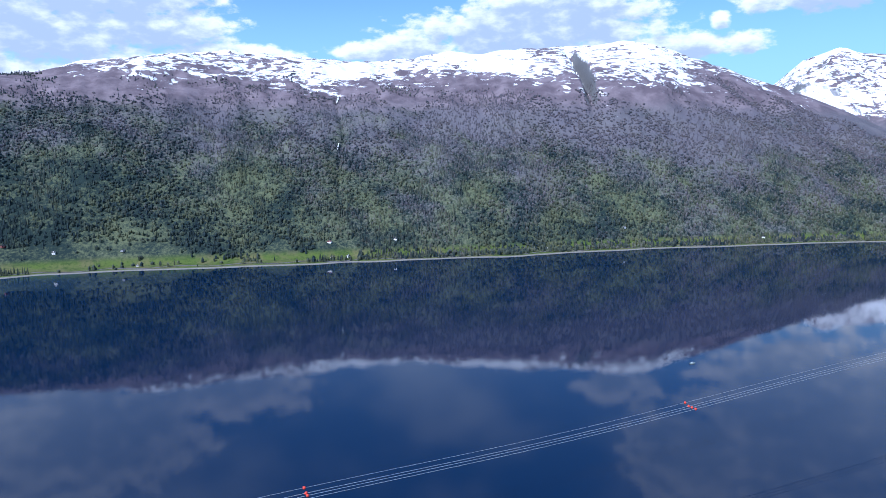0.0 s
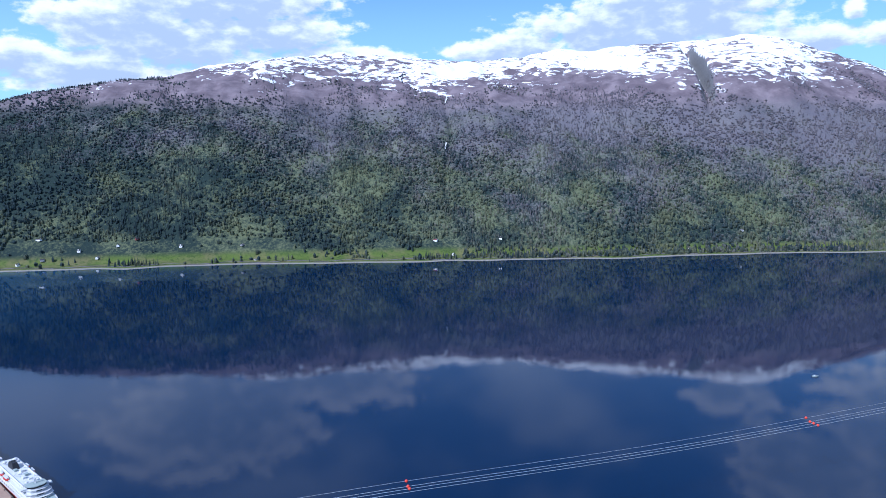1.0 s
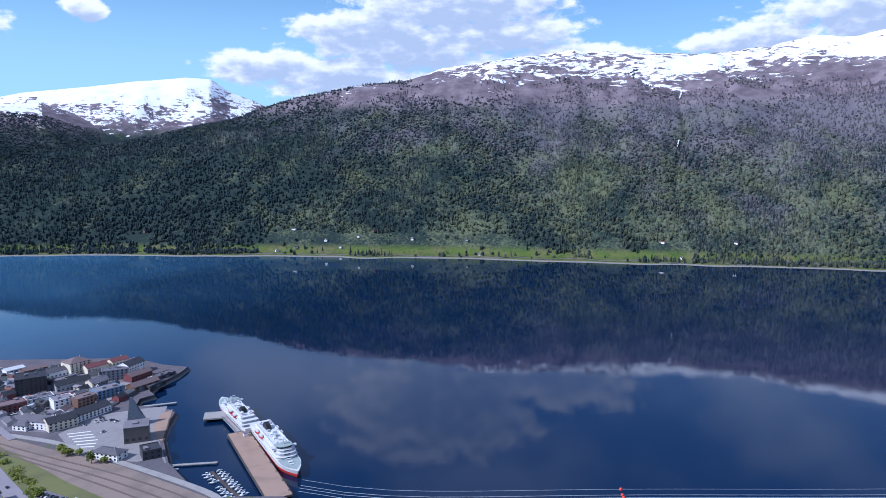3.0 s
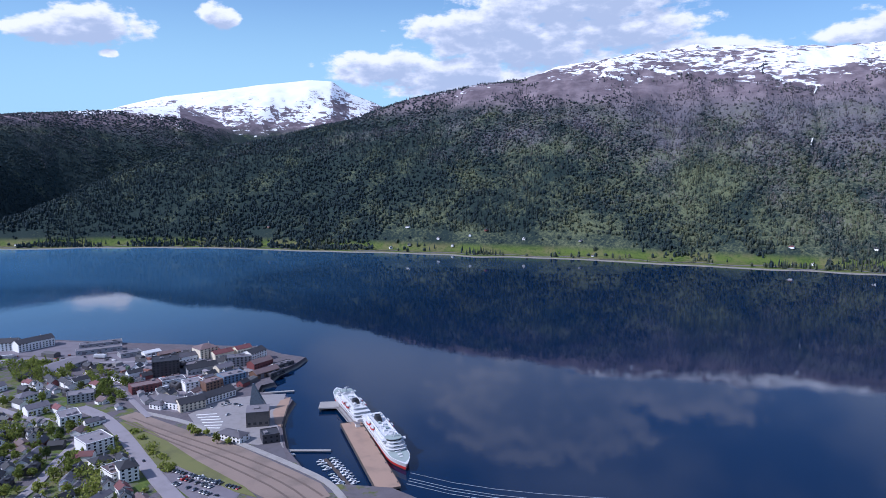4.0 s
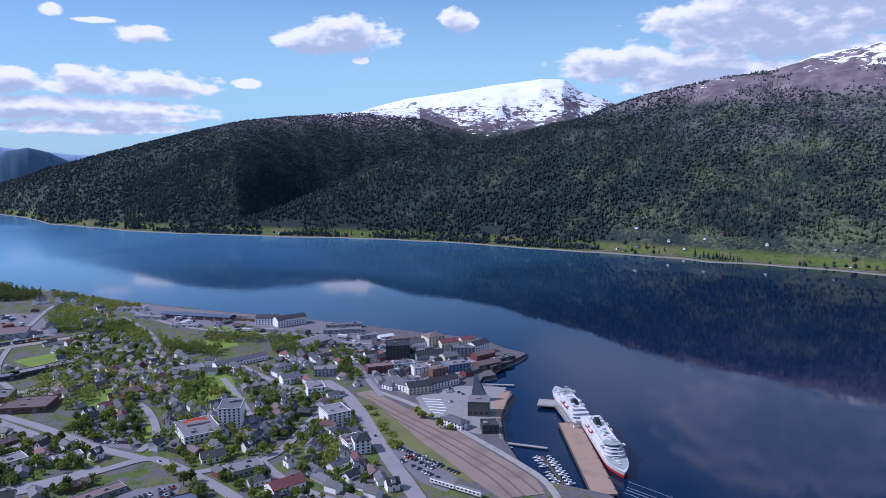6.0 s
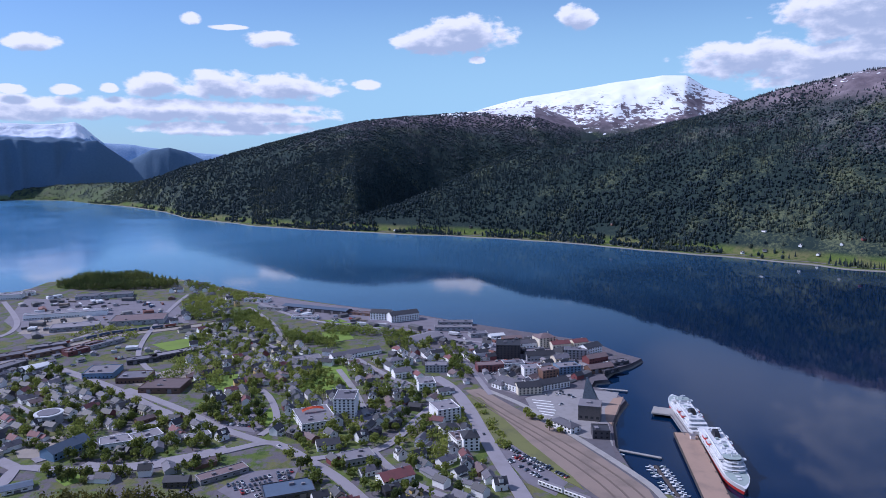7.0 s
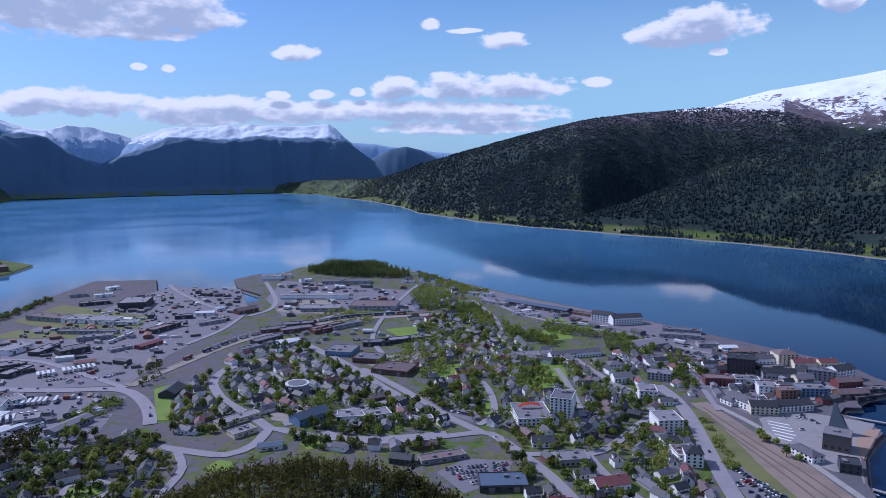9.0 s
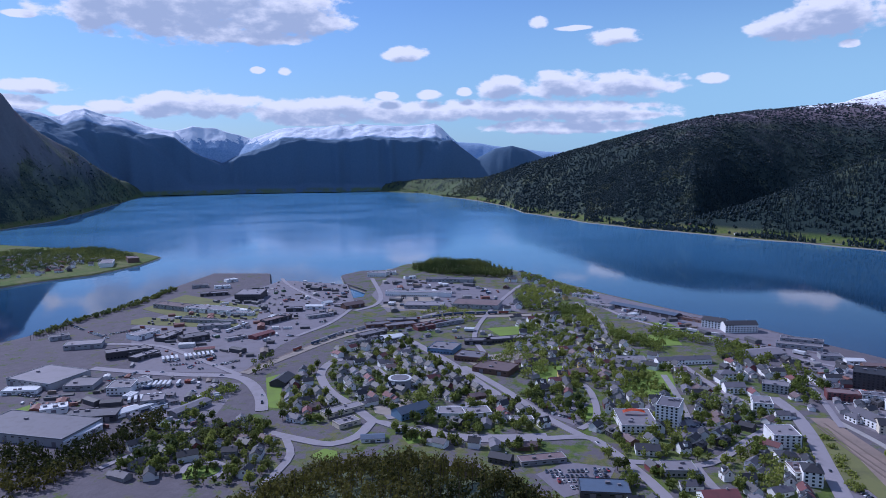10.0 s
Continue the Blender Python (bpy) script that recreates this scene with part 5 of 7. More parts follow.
block(-741, 38, 68, 30, 24, 5.0, "wall_brown", "roof_grey", "flat", name="school", label="brown school wing with a flat roof", storeys=1)
block(-698, 61, 62, 39, 30, 5.0, "wall_brown", "roof_brown", "flat")
block(-805, 49, 90, 31, 14, 4.3, "wall_dark", "roof_grey", "flat", name="school", label="long dark school wing")
block(-814, 87, 102, 62, 13, 4.3, "wall_dark", "roof_light", "flat", name="school", label="long dark school wing", storeys=1)
block(-831, -53, 111, 26, 11, 3.6, "wall_white", "roof_white", "low")
block(-915, -44, 98, 40, 14, 4.3, "wall_dark", "roof_grey", "flat")
block(-877, -14, 121, 26, 12, 4.3, "wall_red", "roof_brown", "flat")
block(-892, -74, 104, 32, 16, 4.3, "wall_brown", "roof_grey", "flat")
block(-576, -21, 128, 31, 15, 5.8, "wall_blue", "roof_blue", "gable", name="apartment_building", label="long dark blue building with a blue-grey roof", storeys=2)
block(-573, 14, 86, 25, 16, 4.3, "wall_white", "roof_light", "flat", name="school", label="white school building with a flat roof", storeys=1)
block(-571, 34, 102, 22, 16, 5.0, "wall_white", "roof_light", "flat", name="school", label="white school building with red window panels", storeys=2)
block(-584, -80, 128, 37, 12, 3.6, "wall_cream", "roof_light", "flat")
block(-555, -73, 127, 20, 12, 3.6, "wall_cream", "roof_light", "flat")
block(-523, -49, 96, 18, 10, 2.9, "wall_white", "roof_blue", "low")
block(-665, -148, 168, 25, 16, 4.3, "wall_dark", "roof_black", "gable", name="row_house", label="dark row house with a black roof", storeys=2)
block(-593, -213, 150, 38, 12, 4.3, "wall_grey", "roof_grey", "low", name="row_house", label="stepped grey row houses", storeys=2)

# landmarks of the residential quarter
block(-549, 161, 86, 29, 38, 5.8, "wall_white", "roof_light", "flat", name="school", label="white school with a flat grey roof", storeys=2, few=14)
block(-553, 190, 62, 18, 24, 16.6, "wall_white", "roof_grey", "flat", name="tower_block", label="tall white tower block with a grey roof", storeys=7, few=42)
block(-493, 154, 80, 17, 12, 4.3, "wall_white", "roof_black", "gable", name="apartment_house", label="white house with a long black roof", storeys=2)
block(-557, 70, 97, 19, 9, 2.9, "wall_white", "roof_light", "flat")
block(-481, 75, 101, 34, 11, 2.9, "wall_grey", "roof_brown", "flat")
block(-481, 46, 65, 16, 10, 4.3, "wall_dark", "roof_black", "gable", name="row_house", label="black row house with a dark roof", storeys=2)
block(-433, 108, 83, 32, 20, 4.3, "wall_dark", "roof_blue", "flat", name="shop", label="dark low shop with a flat roof")
block(-461, 166, 87, 22, 16, 4.3, "wall_grey", "roof_light", "flat", name="shop", label="grey shop with a flat roof", storeys=1)
block(-419, 177, 94, 23, 14, 4.3, "wall_white", "roof_red", "gable", name="apartment_house", label="white house with a red tiled roof", storeys=2)
block(-716, 258, 96, 58, 11, 5.0, "wall_white", "roof_grey", "gable", name="row_house", label="long white terrace with a grey roof", storeys=2, few=24)
block(-724, 206, 83, 29, 18, 3.6, "wall_grey", "roof_light", "flat")
block(-683, 140, 109, 19, 12, 2.9, "wall_red", "roof_brown", "gable", name="shop", label="low red shop with a brown roof")
block(-509, 261, 84, 20, 22, 9.4, "wall_white", "roof_light", "flat", name="apartment_building", label="white apartment building with balcony bands", storeys=4, few=32)
block(-479, 249, 83, 13, 12, 4.3, "wall_white", "roof_black", "hip", name="apartment_house", label="white house with dark hipped roof", storeys=2)
block(-453, 246, 84, 14, 18, 5.8, "wall_white", "roof_brown", "flat", name="apartment_building", label="white building with a flat tan roof", storeys=2)
block(-443, 248, 72, 12, 15, 10.1, "wall_white", "roof_black", "hip", name="apartment_building", label="tall white house with a dark hipped roof", storeys=4, few=24)
block(-578, 277, 73, 16, 20, 8.6, "wall_white", "roof_light", "flat", name="apartment_building", label="white office block with a flat roof", storeys=3, few=24)
block(-626, 312, 62, 22, 14, 7.2, "wall_grey", "roof_light", "flat", name="apartment_building", label="grey office block with a flat roof", storeys=3, few=24)
block(-666, 283, 91, 16, 12, 5.8, "wall_white", "roof_grey", "hip", name="apartment_house", label="white house with a grey hipped roof", storeys=2)
block(-625, 273, 86, 18, 12, 6.5, "wall_white", "roof_grey", "gable", name="apartment_house", label="white house with a grey roof", storeys=3)
block(-869, 352, 48, 28, 16, 9.4, "wall_white", "roof_black", "gable", name="apartment_building", label="white waterfront apartment building with a black roof", storeys=4, few=28)
block(-849, 374, 90, 40, 16, 9.4, "wall_white", "roof_black", "gable", name="apartment_building", label="white waterfront apartment building with a black roof", storeys=4, few=36)
block(-961, 290, 39, 106, 17, 5.0, "wall_dark", "roof_blue", "low", name="warehouse", label="long dark warehouse along the shore")
block(-1069, 231, 55, 38, 14, 4.3, "wall_white", "roof_light", "flat")
block(-999, 236, 41, 43, 12, 4.3, "wall_grey", "roof_light", "flat")
block(-923, 262, 56, 35, 14, 2.9, "wall_white", "roof_light", "flat")
block(-911, 335, 40, 40, 12, 2.9, "wall_brown", "roof_brown", "flat")
block(-742, 352, 105, 44, 26, 4.3, "wall_grey", "roof_light", "low", name="warehouse", label="grey hall with a light pitched roof")

# town centre
block(-635, 404, 57, 26, 24, 15.1, "wall_dark", "roof_black", "flat", name="hotel", label="dark glazed hotel block with white bands", storeys=6, few=42)
block(-603, 361, 72, 27, 14, 6.5, "wall_red", "roof_brown", "flat", name="town_house", label="red brick town house", storeys=3, few=18)
block(-652, 463, 83, 21, 18, 11.5, "wall_cream", "roof_brown", "hip", name="town_house", label="tall tan town house with brown roof", storeys=5, few=30)
block(-595, 464, 53, 24, 13, 10.1, "wall_grey", "roof_grey", "flat", name="apartment_building", label="grey waterfront apartment block", storeys=4, few=24)
block(-596, 484, 99, 23, 14, 10.8, "wall_white", "roof_black", "gable", name="apartment_building", label="white waterfront block with a black roof", storeys=4, few=24)
block(-635, 472, 81, 22, 12, 6.5, "wall_cream", "roof_red", "gable", name="town_house", label="pale town house with a red roof", storeys=3)
block(-631, 496, 81, 18, 12, 6.5, "wall_cream", "roof_red", "gable", name="town_house", label="pale town house with a red roof", storeys=3)
block(-560, 426, 77, 23, 16, 7.2, "wall_blue", "roof_light", "flat", name="office", label="pale blue glazed office with a flat roof", storeys=3, few=24)
block(-528, 384, 89, 32, 14, 5.8, "wall_white", "roof_black", "gable", name="town_house", label="white town house with dormers and a dark roof", storeys=3, few=24)
block(-526, 356, 73, 22, 14, 7.2, "wall_cream", "roof_black", "gable", name="town_house", label="cream town house with a dark roof", storeys=3, few=18)
block(-570, 389, 72, 17, 14, 7.9, "wall_white", "roof_light", "flat", name="town_house", label="white town house with a flat roof", storeys=3, few=18)
block(-557, 400, 84, 18, 14, 7.9, "wall_brown", "roof_brown", "flat", name="town_house", label="brown town house with a flat roof", storeys=3, few=14)
block(-543, 350, 13, 28, 14, 6.5, "wall_white", "roof_grey", "gable", name="town_house", label="white town house with a grey roof", storeys=3, few=18)
block(-597, 386, 69, 22, 12, 5.8, "wall_white", "roof_grey", "flat", name="town_house", label="white town house with a flat roof", storeys=2)
block(-547, 456, 87, 28, 12, 5.0, "wall_brown", "roof_brown", "gable", name="warehouse", label="brown wooden quayside warehouse")
block(-575, 474, 90, 25, 12, 5.8, "wall_red", "roof_brown", "gable", name="town_house", label="red wooden quayside house", storeys=2)
block(-658, 442, 80, 27, 12, 5.8, "wall_white", "roof_grey", "gable", name="town_house", label="white town house with a grey roof", storeys=2)
block(-611, 428, 72, 31, 14, 5.8, "wall_grey", "roof_black", "gable", name="town_house", label="grey town house with a black roof", storeys=2)
block(-589, 439, 84, 17, 12, 6.5, "wall_cream", "roof_grey", "gable", name="town_house", label="pale town house with a grey roof", storeys=2)
block(-550, 341, 12, 13, 10, 4.3, "wall_white", "roof_grey", "hip", name="town_house", label="white house with a hipped roof", storeys=2)
block(-439, 333, 9, 23, 11, 5.0, "wall_white", "roof_grey", "hip", name="station_building", label="white station building with a grey hipped roof", storeys=2, few=16)
block(-414, 348, 58, 13, 14, 6.5, "wall_dark", "roof_black", "flat", name="museum", label="dark glazed visitor building", storeys=2, few=10)
block(-770, 408, 64, 47, 12, 4.3, "wall_grey", "roof_light", "flat", name="warehouse", label="grey shed along the shore")
block(-793, 423, 62, 45, 12, 4.3, "wall_grey", "roof_grey", "flat", name="warehouse", label="grey shed along the shore")
block(-727, 419, 76, 22, 14, 4.3, "wall_grey", "roof_grey", "flat", name="warehouse", label="grey shed along the shore")
block(-711, 435, 82, 18, 12, 3.6, "wall_white", "roof_white", "low", name="warehouse", label="white hall along the shore")
block(-688, 442, 75, 22, 12, 5.0, "wall_brown", "roof_brown", "low", name="warehouse", label="brown shed along the shore")
block(-646, 364, -2, 32, 10, 4.3, "wall_white", "roof_grey", "gable", name="town_house", label="white house with a grey roof", storeys=2)
block(-557, 490, 88, 20, 10, 2.9, "wall_dark", "roof_grey", "flat", name="warehouse", label="dark shed on the quay")
block(-541, 464, 96, 21, 9, 2.9, "wall_dark", "roof_grey", "flat", name="warehouse", label="dark shed on the quay")

# filled quarters
settle([(-661, -145), (-746, -122), (-819, -89), (-820, -32), (-748, -18), (-641, 51), (-569, 45), (-624, -26), (-580, -57), (-557, -94), (-563, -129)], 12.7, 11, 0.95)
settle([(-559, -42), (-590, 3), (-625, 50), (-632, 100), (-493, 78), (-504, 19), (-510, -14)], 13.9, 12, 0.9)
settle([(-615, 69), (-679, 124), (-734, 182), (-737, 246), (-679, 283), (-566, 298), (-496, 277), (-376, 240), (-370, 187), (-406, 118), (-465, 128), (-537, 122)], 13.5, 13, 0.9)
settle([(-885, 104), (-988, 169), (-829, 206), (-711, 225), (-653, 172), (-643, 122), (-685, 78)], 14.8, 14, 0.8)
settle([(-461, -229), (-551, -247), (-577, -209), (-552, -131), (-507, -110), (-440, -107), (-436, -168)], 16.4, 15, 0.8)
settle([(-746, 304), (-734, 379), (-633, 368), (-551, 326), (-569, 293), (-657, 280)], 13.9, 16, 0.8)
settle([(-1206, 111), (-1299, 158), (-1148, 216), (-977, 190), (-907, 120), (-960, 86)], 18.0, 17, 0.6)
settle([(-769, -79), (-774, -51), (-703, 11), (-629, 57), (-586, 31), (-660, -29), (-698, -73)], 12.7, 18, 0.95)
settle([(-650, 373), (-706, 414), (-658, 485), (-572, 458), (-518, 381), (-523, 352)], 13.9, 19, 0.8)
settle([(-650, 372), (-715, 419), (-663, 488), (-580, 488), (-552, 480), (-540, 429), (-515, 384), (-520, 350), (-559, 335)], 11, 41, 1.0, 0.5)

# ---- special buildings ----
def frustum(bm, base, top, z0, z1):
    lo, hi = [bm.verts.new((x, y, z0)) for x, y in base], [bm.verts.new((x, y, z1)) for x, y in top]
    n = len(base)
    bm.faces.new(lo[::-1]), bm.faces.new(hi)
    for i in range(n):
        bm.faces.new((lo[i], lo[(i + 1) % n], hi[(i + 1) % n], hi[i]))


museum = thing("museum", wall_shell(18, 17, 12.5), "museum_tile", pose(-449, 366, GROUND_Z, 0, 0, 47), "dark tiled museum cube beside the quay", "museum")
bm = bmesh.new()
box(bm, -9.15, -8.65, 12.4, 9.15, 8.65, 12.75)
part("roof", bm, "roof_light", museum)
bm = bmesh.new()
box(bm, -3, -2, 12.75, 1, 2, 13.9, 0.1)
part("roof_vent", bm, "roof_light", museum)
windows(museum, [(18, 17, [3.0], 0, 2.4, 2.0, 4.2)], 4)
bm = bmesh.new()
frustum(bm, [(-8, -5.5), (8, -5.5), (8, 5.5), (-8, 5.5)], [(-4.5, -0.8), (-3, -0.8), (-3, 0.8), (-4.5, 0.8)], -0.5, 23)
tower = thing("museum_tower", bm, "tower_tile", pose(-475, 388, GROUND_Z, 0, 0, 47), "pointed dark tiled tower beside the museum", "tower")
bm = bmesh.new()
box(bm, 6.3, -1.6, 0, 8.05, 1.6, 2.6)
part("door", bm, "glass", tower)
FOOT += [(-449, 366, 12), (-475, 388, 11)]

bm = bmesh.new()
tube(bm, (0, 0, -0.5), (0, 0, 8), 10.5, 28)
rotunda = thing("round_building", bm, "wall_grey", pose(-650, -34, GROUND_Z), "round grey building with a pale roof ring", "building")
bm = bmesh.new()
tube(bm, (0, 0, 8), (0, 0, 8.9), 11.2, 28)
part("roof", bm, "roof_white", rotunda)
bm = bmesh.new()
tube(bm, (0, 0, 8.9), (0, 0, 9.3), 8.6, 28)
part("roof_light", bm, "roof_grey", rotunda)
for k in range(9):
    ob = new("window", pane(2.2, 1.8))
    ob.parent = rotunda
    ob.matrix_basis = pose(0, 0, 0, 0, 0, 40 + k * 20 - 90) @ pose(0, -10.5, 4.5)
FOOT.append((-650, -34, 13))

# red canopy on the school roof
bm = bmesh.new()
rows = [[bm.verts.new((u - 9, v, 1.6 - 0.022 * (u - 9) ** 2 + (0.0 if v < 0 else 0.6))) for v in (-2.2, 2.2)] for u in range(0, 19, 3)]
for a, b2 in zip(rows, rows[1:]):
    bm.faces.new((a[0], b2[0], b2[1], a[1]))
bmesh.ops.solidify(bm, geom=bm.faces[:], thickness=0.25)


def over(name):
    return [o for o in scene.objects if o.parent is None and o.name.split(".")[0] == name]


school = min(over("school"), key=lambda o: (o.location.x + 570) ** 2 + (o.location.y - 155) ** 2)
canopy = part("canopy", bm, "paint_orange", school, "curved orange-red canopy")
canopy.location = (0, 6, 8.2)

# ---- quay, ships and boats ----
AXIS = math.degrees(math.atan2(-71.7, 100.3))
PIER = pose(-338.5, 374.6, 0, 0, 0, AXIS)
bm = bmesh.new()
box(bm, -62, -7.6, 2.0, 62, 9.2, 3.6, 0.15)
pier = thing("pier", bm, "quay_brown", PIER, "long brown concrete cruise pier on piles", "pier")
bm = bmesh.new()
box(bm, -62.2, -7.9, 1.2, 61, -7.6, 3.75), box(bm, -62.2, 9.2, 1.2, 61, 9.5, 3.75), box(bm, -62.5, -7.9, 1.2, -62.2, 9.5, 3.75)
part("kerb", bm, "timber_dark", pier)
for k in range(15):
    for side in (-6.8, 8.2):
        bm = bmesh.new()
        tube(bm, (-60 + k * 8.4, side, -4), (-60 + k * 8.4, side, 2.0), 0.55, 8)
        part("support_post", bm, "timber_dark", pier)
for k in range(8):
    bm = bmesh.new()
    tube(bm, (-56 + k * 16, 8.4, 3.6), (-56 + k * 16, 8.4, 4.2), 0.35, 8, 0.45)
    part("bollard", bm, "roof_black", pier)
bm = bmesh.new()
box(bm, -53, 2.5, 3.6, -49, 6, 6.4, 0.1)
shed = thing("pier_shed", bm, "wall_white", PIER, "small white shed on the pier", "shed")
bm = bmesh.new()
box(bm, -53.3, 2.2, 6.4, -48.7, 6.3, 6.65)
part("roof", bm, "roof_light", shed)
bm = bmesh.new()
box(bm, -9, -8, 2.2, 9, 8, 3.6, 0.15)
dolphin = thing("mooring_platform", bm, "concrete", pose(-433, 432, 0, 0, 0, 40), "grey concrete mooring platform in the water", "platform")
for x, y in ((-7, -6), (7, -6), (7, 6), (-7, 6)):
    bm = bmesh.new()
    tube(bm, (x, y, -4), (x, y, 2.2), 0.7, 8)
    part("support_post", bm, "timber_dark", dolphin)
bm = bmesh.new()
box(bm, -23, -1.9, 2.4, 23, 1.9, 3.3, 0.08)
gang = thing("walkway", bm, "concrete", pose(-404, 421, 0, 0, 0, -31), "grey walkway between pier and platform", "walkway")
for side in (-1.8, 1.8):
    bm = bmesh.new()
    box(bm, -23, side - 0.05, 3.3, 23, side + 0.05, 4.3)
    part("rail", bm, "roof_light", gang)


def hull(bm, L, B, z0, z1, taper, flare=0.0, stations=22):
    """A ship's hull between two levels, bow towards +x, rounded stern."""
    rings = []
    for k in range(stations + 1):
        s = k / stations
        x = -L / 2 + s * L
        half = B / 2 * min(1.0, 0.80 + 2.2 * s) * (1 - max(0, (s - taper) / (1 - taper)) ** 2.1)
        rings.append([(x + (flare * 2.2 * max(0, s - 0.8) / 0.2 if z == z1 else 0), half * (1 + (flare * 0.10 * max(0, s - 0.5) if z == z1 else 0)) + (0.25 if z == z1 and s > 0.6 else 0.02), z) for z in (z0, z1)])
    left = [[bm.verts.new((x, y, z)) for x, y, z in r] for r in rings]
    right = [[bm.verts.new((x, -y, z)) for x, y, z in r] for r in rings]
    for a, b in zip(left, left[1:]):
        bm.faces.new((a[0], a[1], b[1], b[0]))
    for a, b in zip(right, right[1:]):
        bm.faces.new((a[0], b[0], b[1], a[1]))
    for a, b, c, d in zip(left, left[1:], right, right[1:]):
        bm.faces.new((a[1], c[1], d[1], b[1])), bm.faces.new((a[0], b[0], d[0], c[0]))
    bm.faces.new((left[0][0], right[0][0], right[0][1], left[0][1])), bm.faces.new((left[-1][0], left[-1][1], right[-1][1], right[-1][0]))
    bmesh.ops.recalc_face_normals(bm, faces=bm.faces)


def deckhouse(bm, x0, x1, half, z0, z1, nose=3.0):
    pts = [(x0, -half), (x1 - nose, -half), (x1 - nose * 0.3, -half * 0.72), (x1, -half * 0.3), (x1, half * 0.3), (x1 - nose * 0.3, half * 0.72), (x1 - nose, half), (x0, half)]
    prism(bm, pts, z0, z1)


def ship(m, L, B, tiers, label):
    root = new("cruise_ship")
    root.matrix_world = m
    tagged(root, label, "ship", "ships at the pier")
    bm = bmesh.new()
    hull(bm, L, B, -2.0, 0.7, 0.72)
    part("keel", bm, "ship_black", root)
    bm = bmesh.new()
    hull(bm, L + 0.6, B + 0.1, 0.7, 3.9, 0.72, 0.5)
    part("hull", bm, "ship_red", root, "red lower hull")
    bm = bmesh.new()
    hull(bm, L + 2.0, B + 0.3, 3.9, 8.4, 0.76, 1.0)
    upper = part("upper_hull", bm, "ship_white", root, "white upper hull")
    for side in (-1, 1):
        for k in range(16):
            bm = bmesh.new()
            box(bm, -L * 0.42 + k * L * 0.046, side * (B / 2 + 0.13) - 0.05, 6.2, -L * 0.42 + k * L * 0.046 + 1.6, side * (B / 2 + 0.13) + 0.05, 7.2)
            part("window", bm, "glass", upper)
    bm = bmesh.new()
    hull(bm, L * 0.26, B * 0.92, 8.4, 8.55, 0.35, 0.0, 14)
    fore = part("foredeck", bm, "deck_grey", root, "grey-green foredeck")
    fore.location = (L * 0.365, 0, 0)
    for u, s in ((0.30, 1.6), (0.36, 1.2), (0.40, 1.0)):
        bm = bmesh.new()
        box(bm, L * u - s, -s * 1.3, 8.6, L * u + s, s * 1.3, 8.6 + s * 0.7, 0.12)
        part("deck_hatch", bm, "ship_white", root)
    z = 8.4
    for k, (a, b, w) in enumerate(tiers):
        bm = bmesh.new()
        deckhouse(bm, a * L, b * L, B * w / 2, z, z + 2.45, 4.0)
        tier = part("deck_house", bm, "ship_white", root)
        for side in (-1, 1):
            n = max(3, int((b - a) * L / 5.5))
            for j in range(n):
                bm = bmesh.new()
                u = a * L + 2 + j * ((b - a) * L - 7) / n
                box(bm, u, side * B * w / 2 - 0.06, z + 0.9, u + 3.4, side * B * w / 2 + 0.06, z + 1.9)
                part("window", bm, "glass", tier)
        bm = bmesh.new()
        deckhouse(bm, a * L - 1.6, b * L + 0.7, B * w / 2 + 0.7, z + 2.45, z + 2.6, 4.2)
        part("deck", bm, "ship_white", root)
        bm = bmesh.new()
        box(bm, b * L - 0.25, -B * w * 0.15, z + 1.0, b * L + 0.08, B * w * 0.15, z + 1.95)
        part("window", bm, "glass", tier)
        z += 2.6
    a, b, w = tiers[-1]
    bm = bmesh.new()
    deckhouse(bm, b * L - 9, b * L - 1, B * 0.36, z, z + 2.8, 3.0)
    bridge = part("bridge", bm, "ship_white", root)
    bm = bmesh.new()
    deckhouse(bm, b * L - 8.4, b * L - 0.8, B * 0.365, z + 1.1, z + 2.2, 3.0)
    part("window", bm, "glass", bridge)
    bm = bmesh.new()
    box(bm, b * L - 7.5, -B * 0.60, z - 0.2, b * L - 4, B * 0.60, z + 1.2, 0.15)
    part("bridge_wing", bm, "ship_white", bridge)
    bm = bmesh.new()
    deckhouse(bm, b * L - 9.4, b * L - 0.6, B * 0.39, z + 2.8, z + 3.05, 3.0)
    part("roof", bm, "deck_grey", bridge)
    bm = bmesh.new()
    frustum(bm, [(-6, -2.6), (4, -2.2), (4, 2.2), (-6, 2.6)], [(-5.5, -2.0), (1, -1.6), (1, 1.6), (-5.5, 2.0)], z - 0.2, z + 4.6)
    funnel = part("funnel", bm, "ship_black", root)
    funnel.location = (a * L + 14, 0, 0)
    bm = bmesh.new()
    frustum(bm, [(-5.4, -1.9), (0.9, -1.5), (0.9, 1.5), (-5.4, 1.9)], [(-5.2, -1.8), (0.4, -1.4), (0.4, 1.4), (-5.2, 1.8)], z + 4.6, z + 5.4)
    part("funnel_top", bm, "ship_black", funnel)
    for y in (-0.8, 0.8):
        bm = bmesh.new()
        tube(bm, (-3, y, z + 5.4), (-3.4, y, z + 6.3), 0.5, 8)
        part("exhaust_pipe", bm, "ship_black", funnel)
    bm = bmesh.new()
    tube(bm, (b * L - 6, 0, z + 3), (b * L - 7, 0, z + 8.5), 0.5, 8, 0.2)
    mast = part("mast", bm, "ship_white", root)
    for q, wide in ((5.2, 3.0), (7.0, 2.0)):
        bm = bmesh.new()
        box(bm, b * L - 7.1, -wide, z + q, b * L - 6.2, wide, z + q + 0.25)
        part("yard_arm", bm, "ship_white", mast)
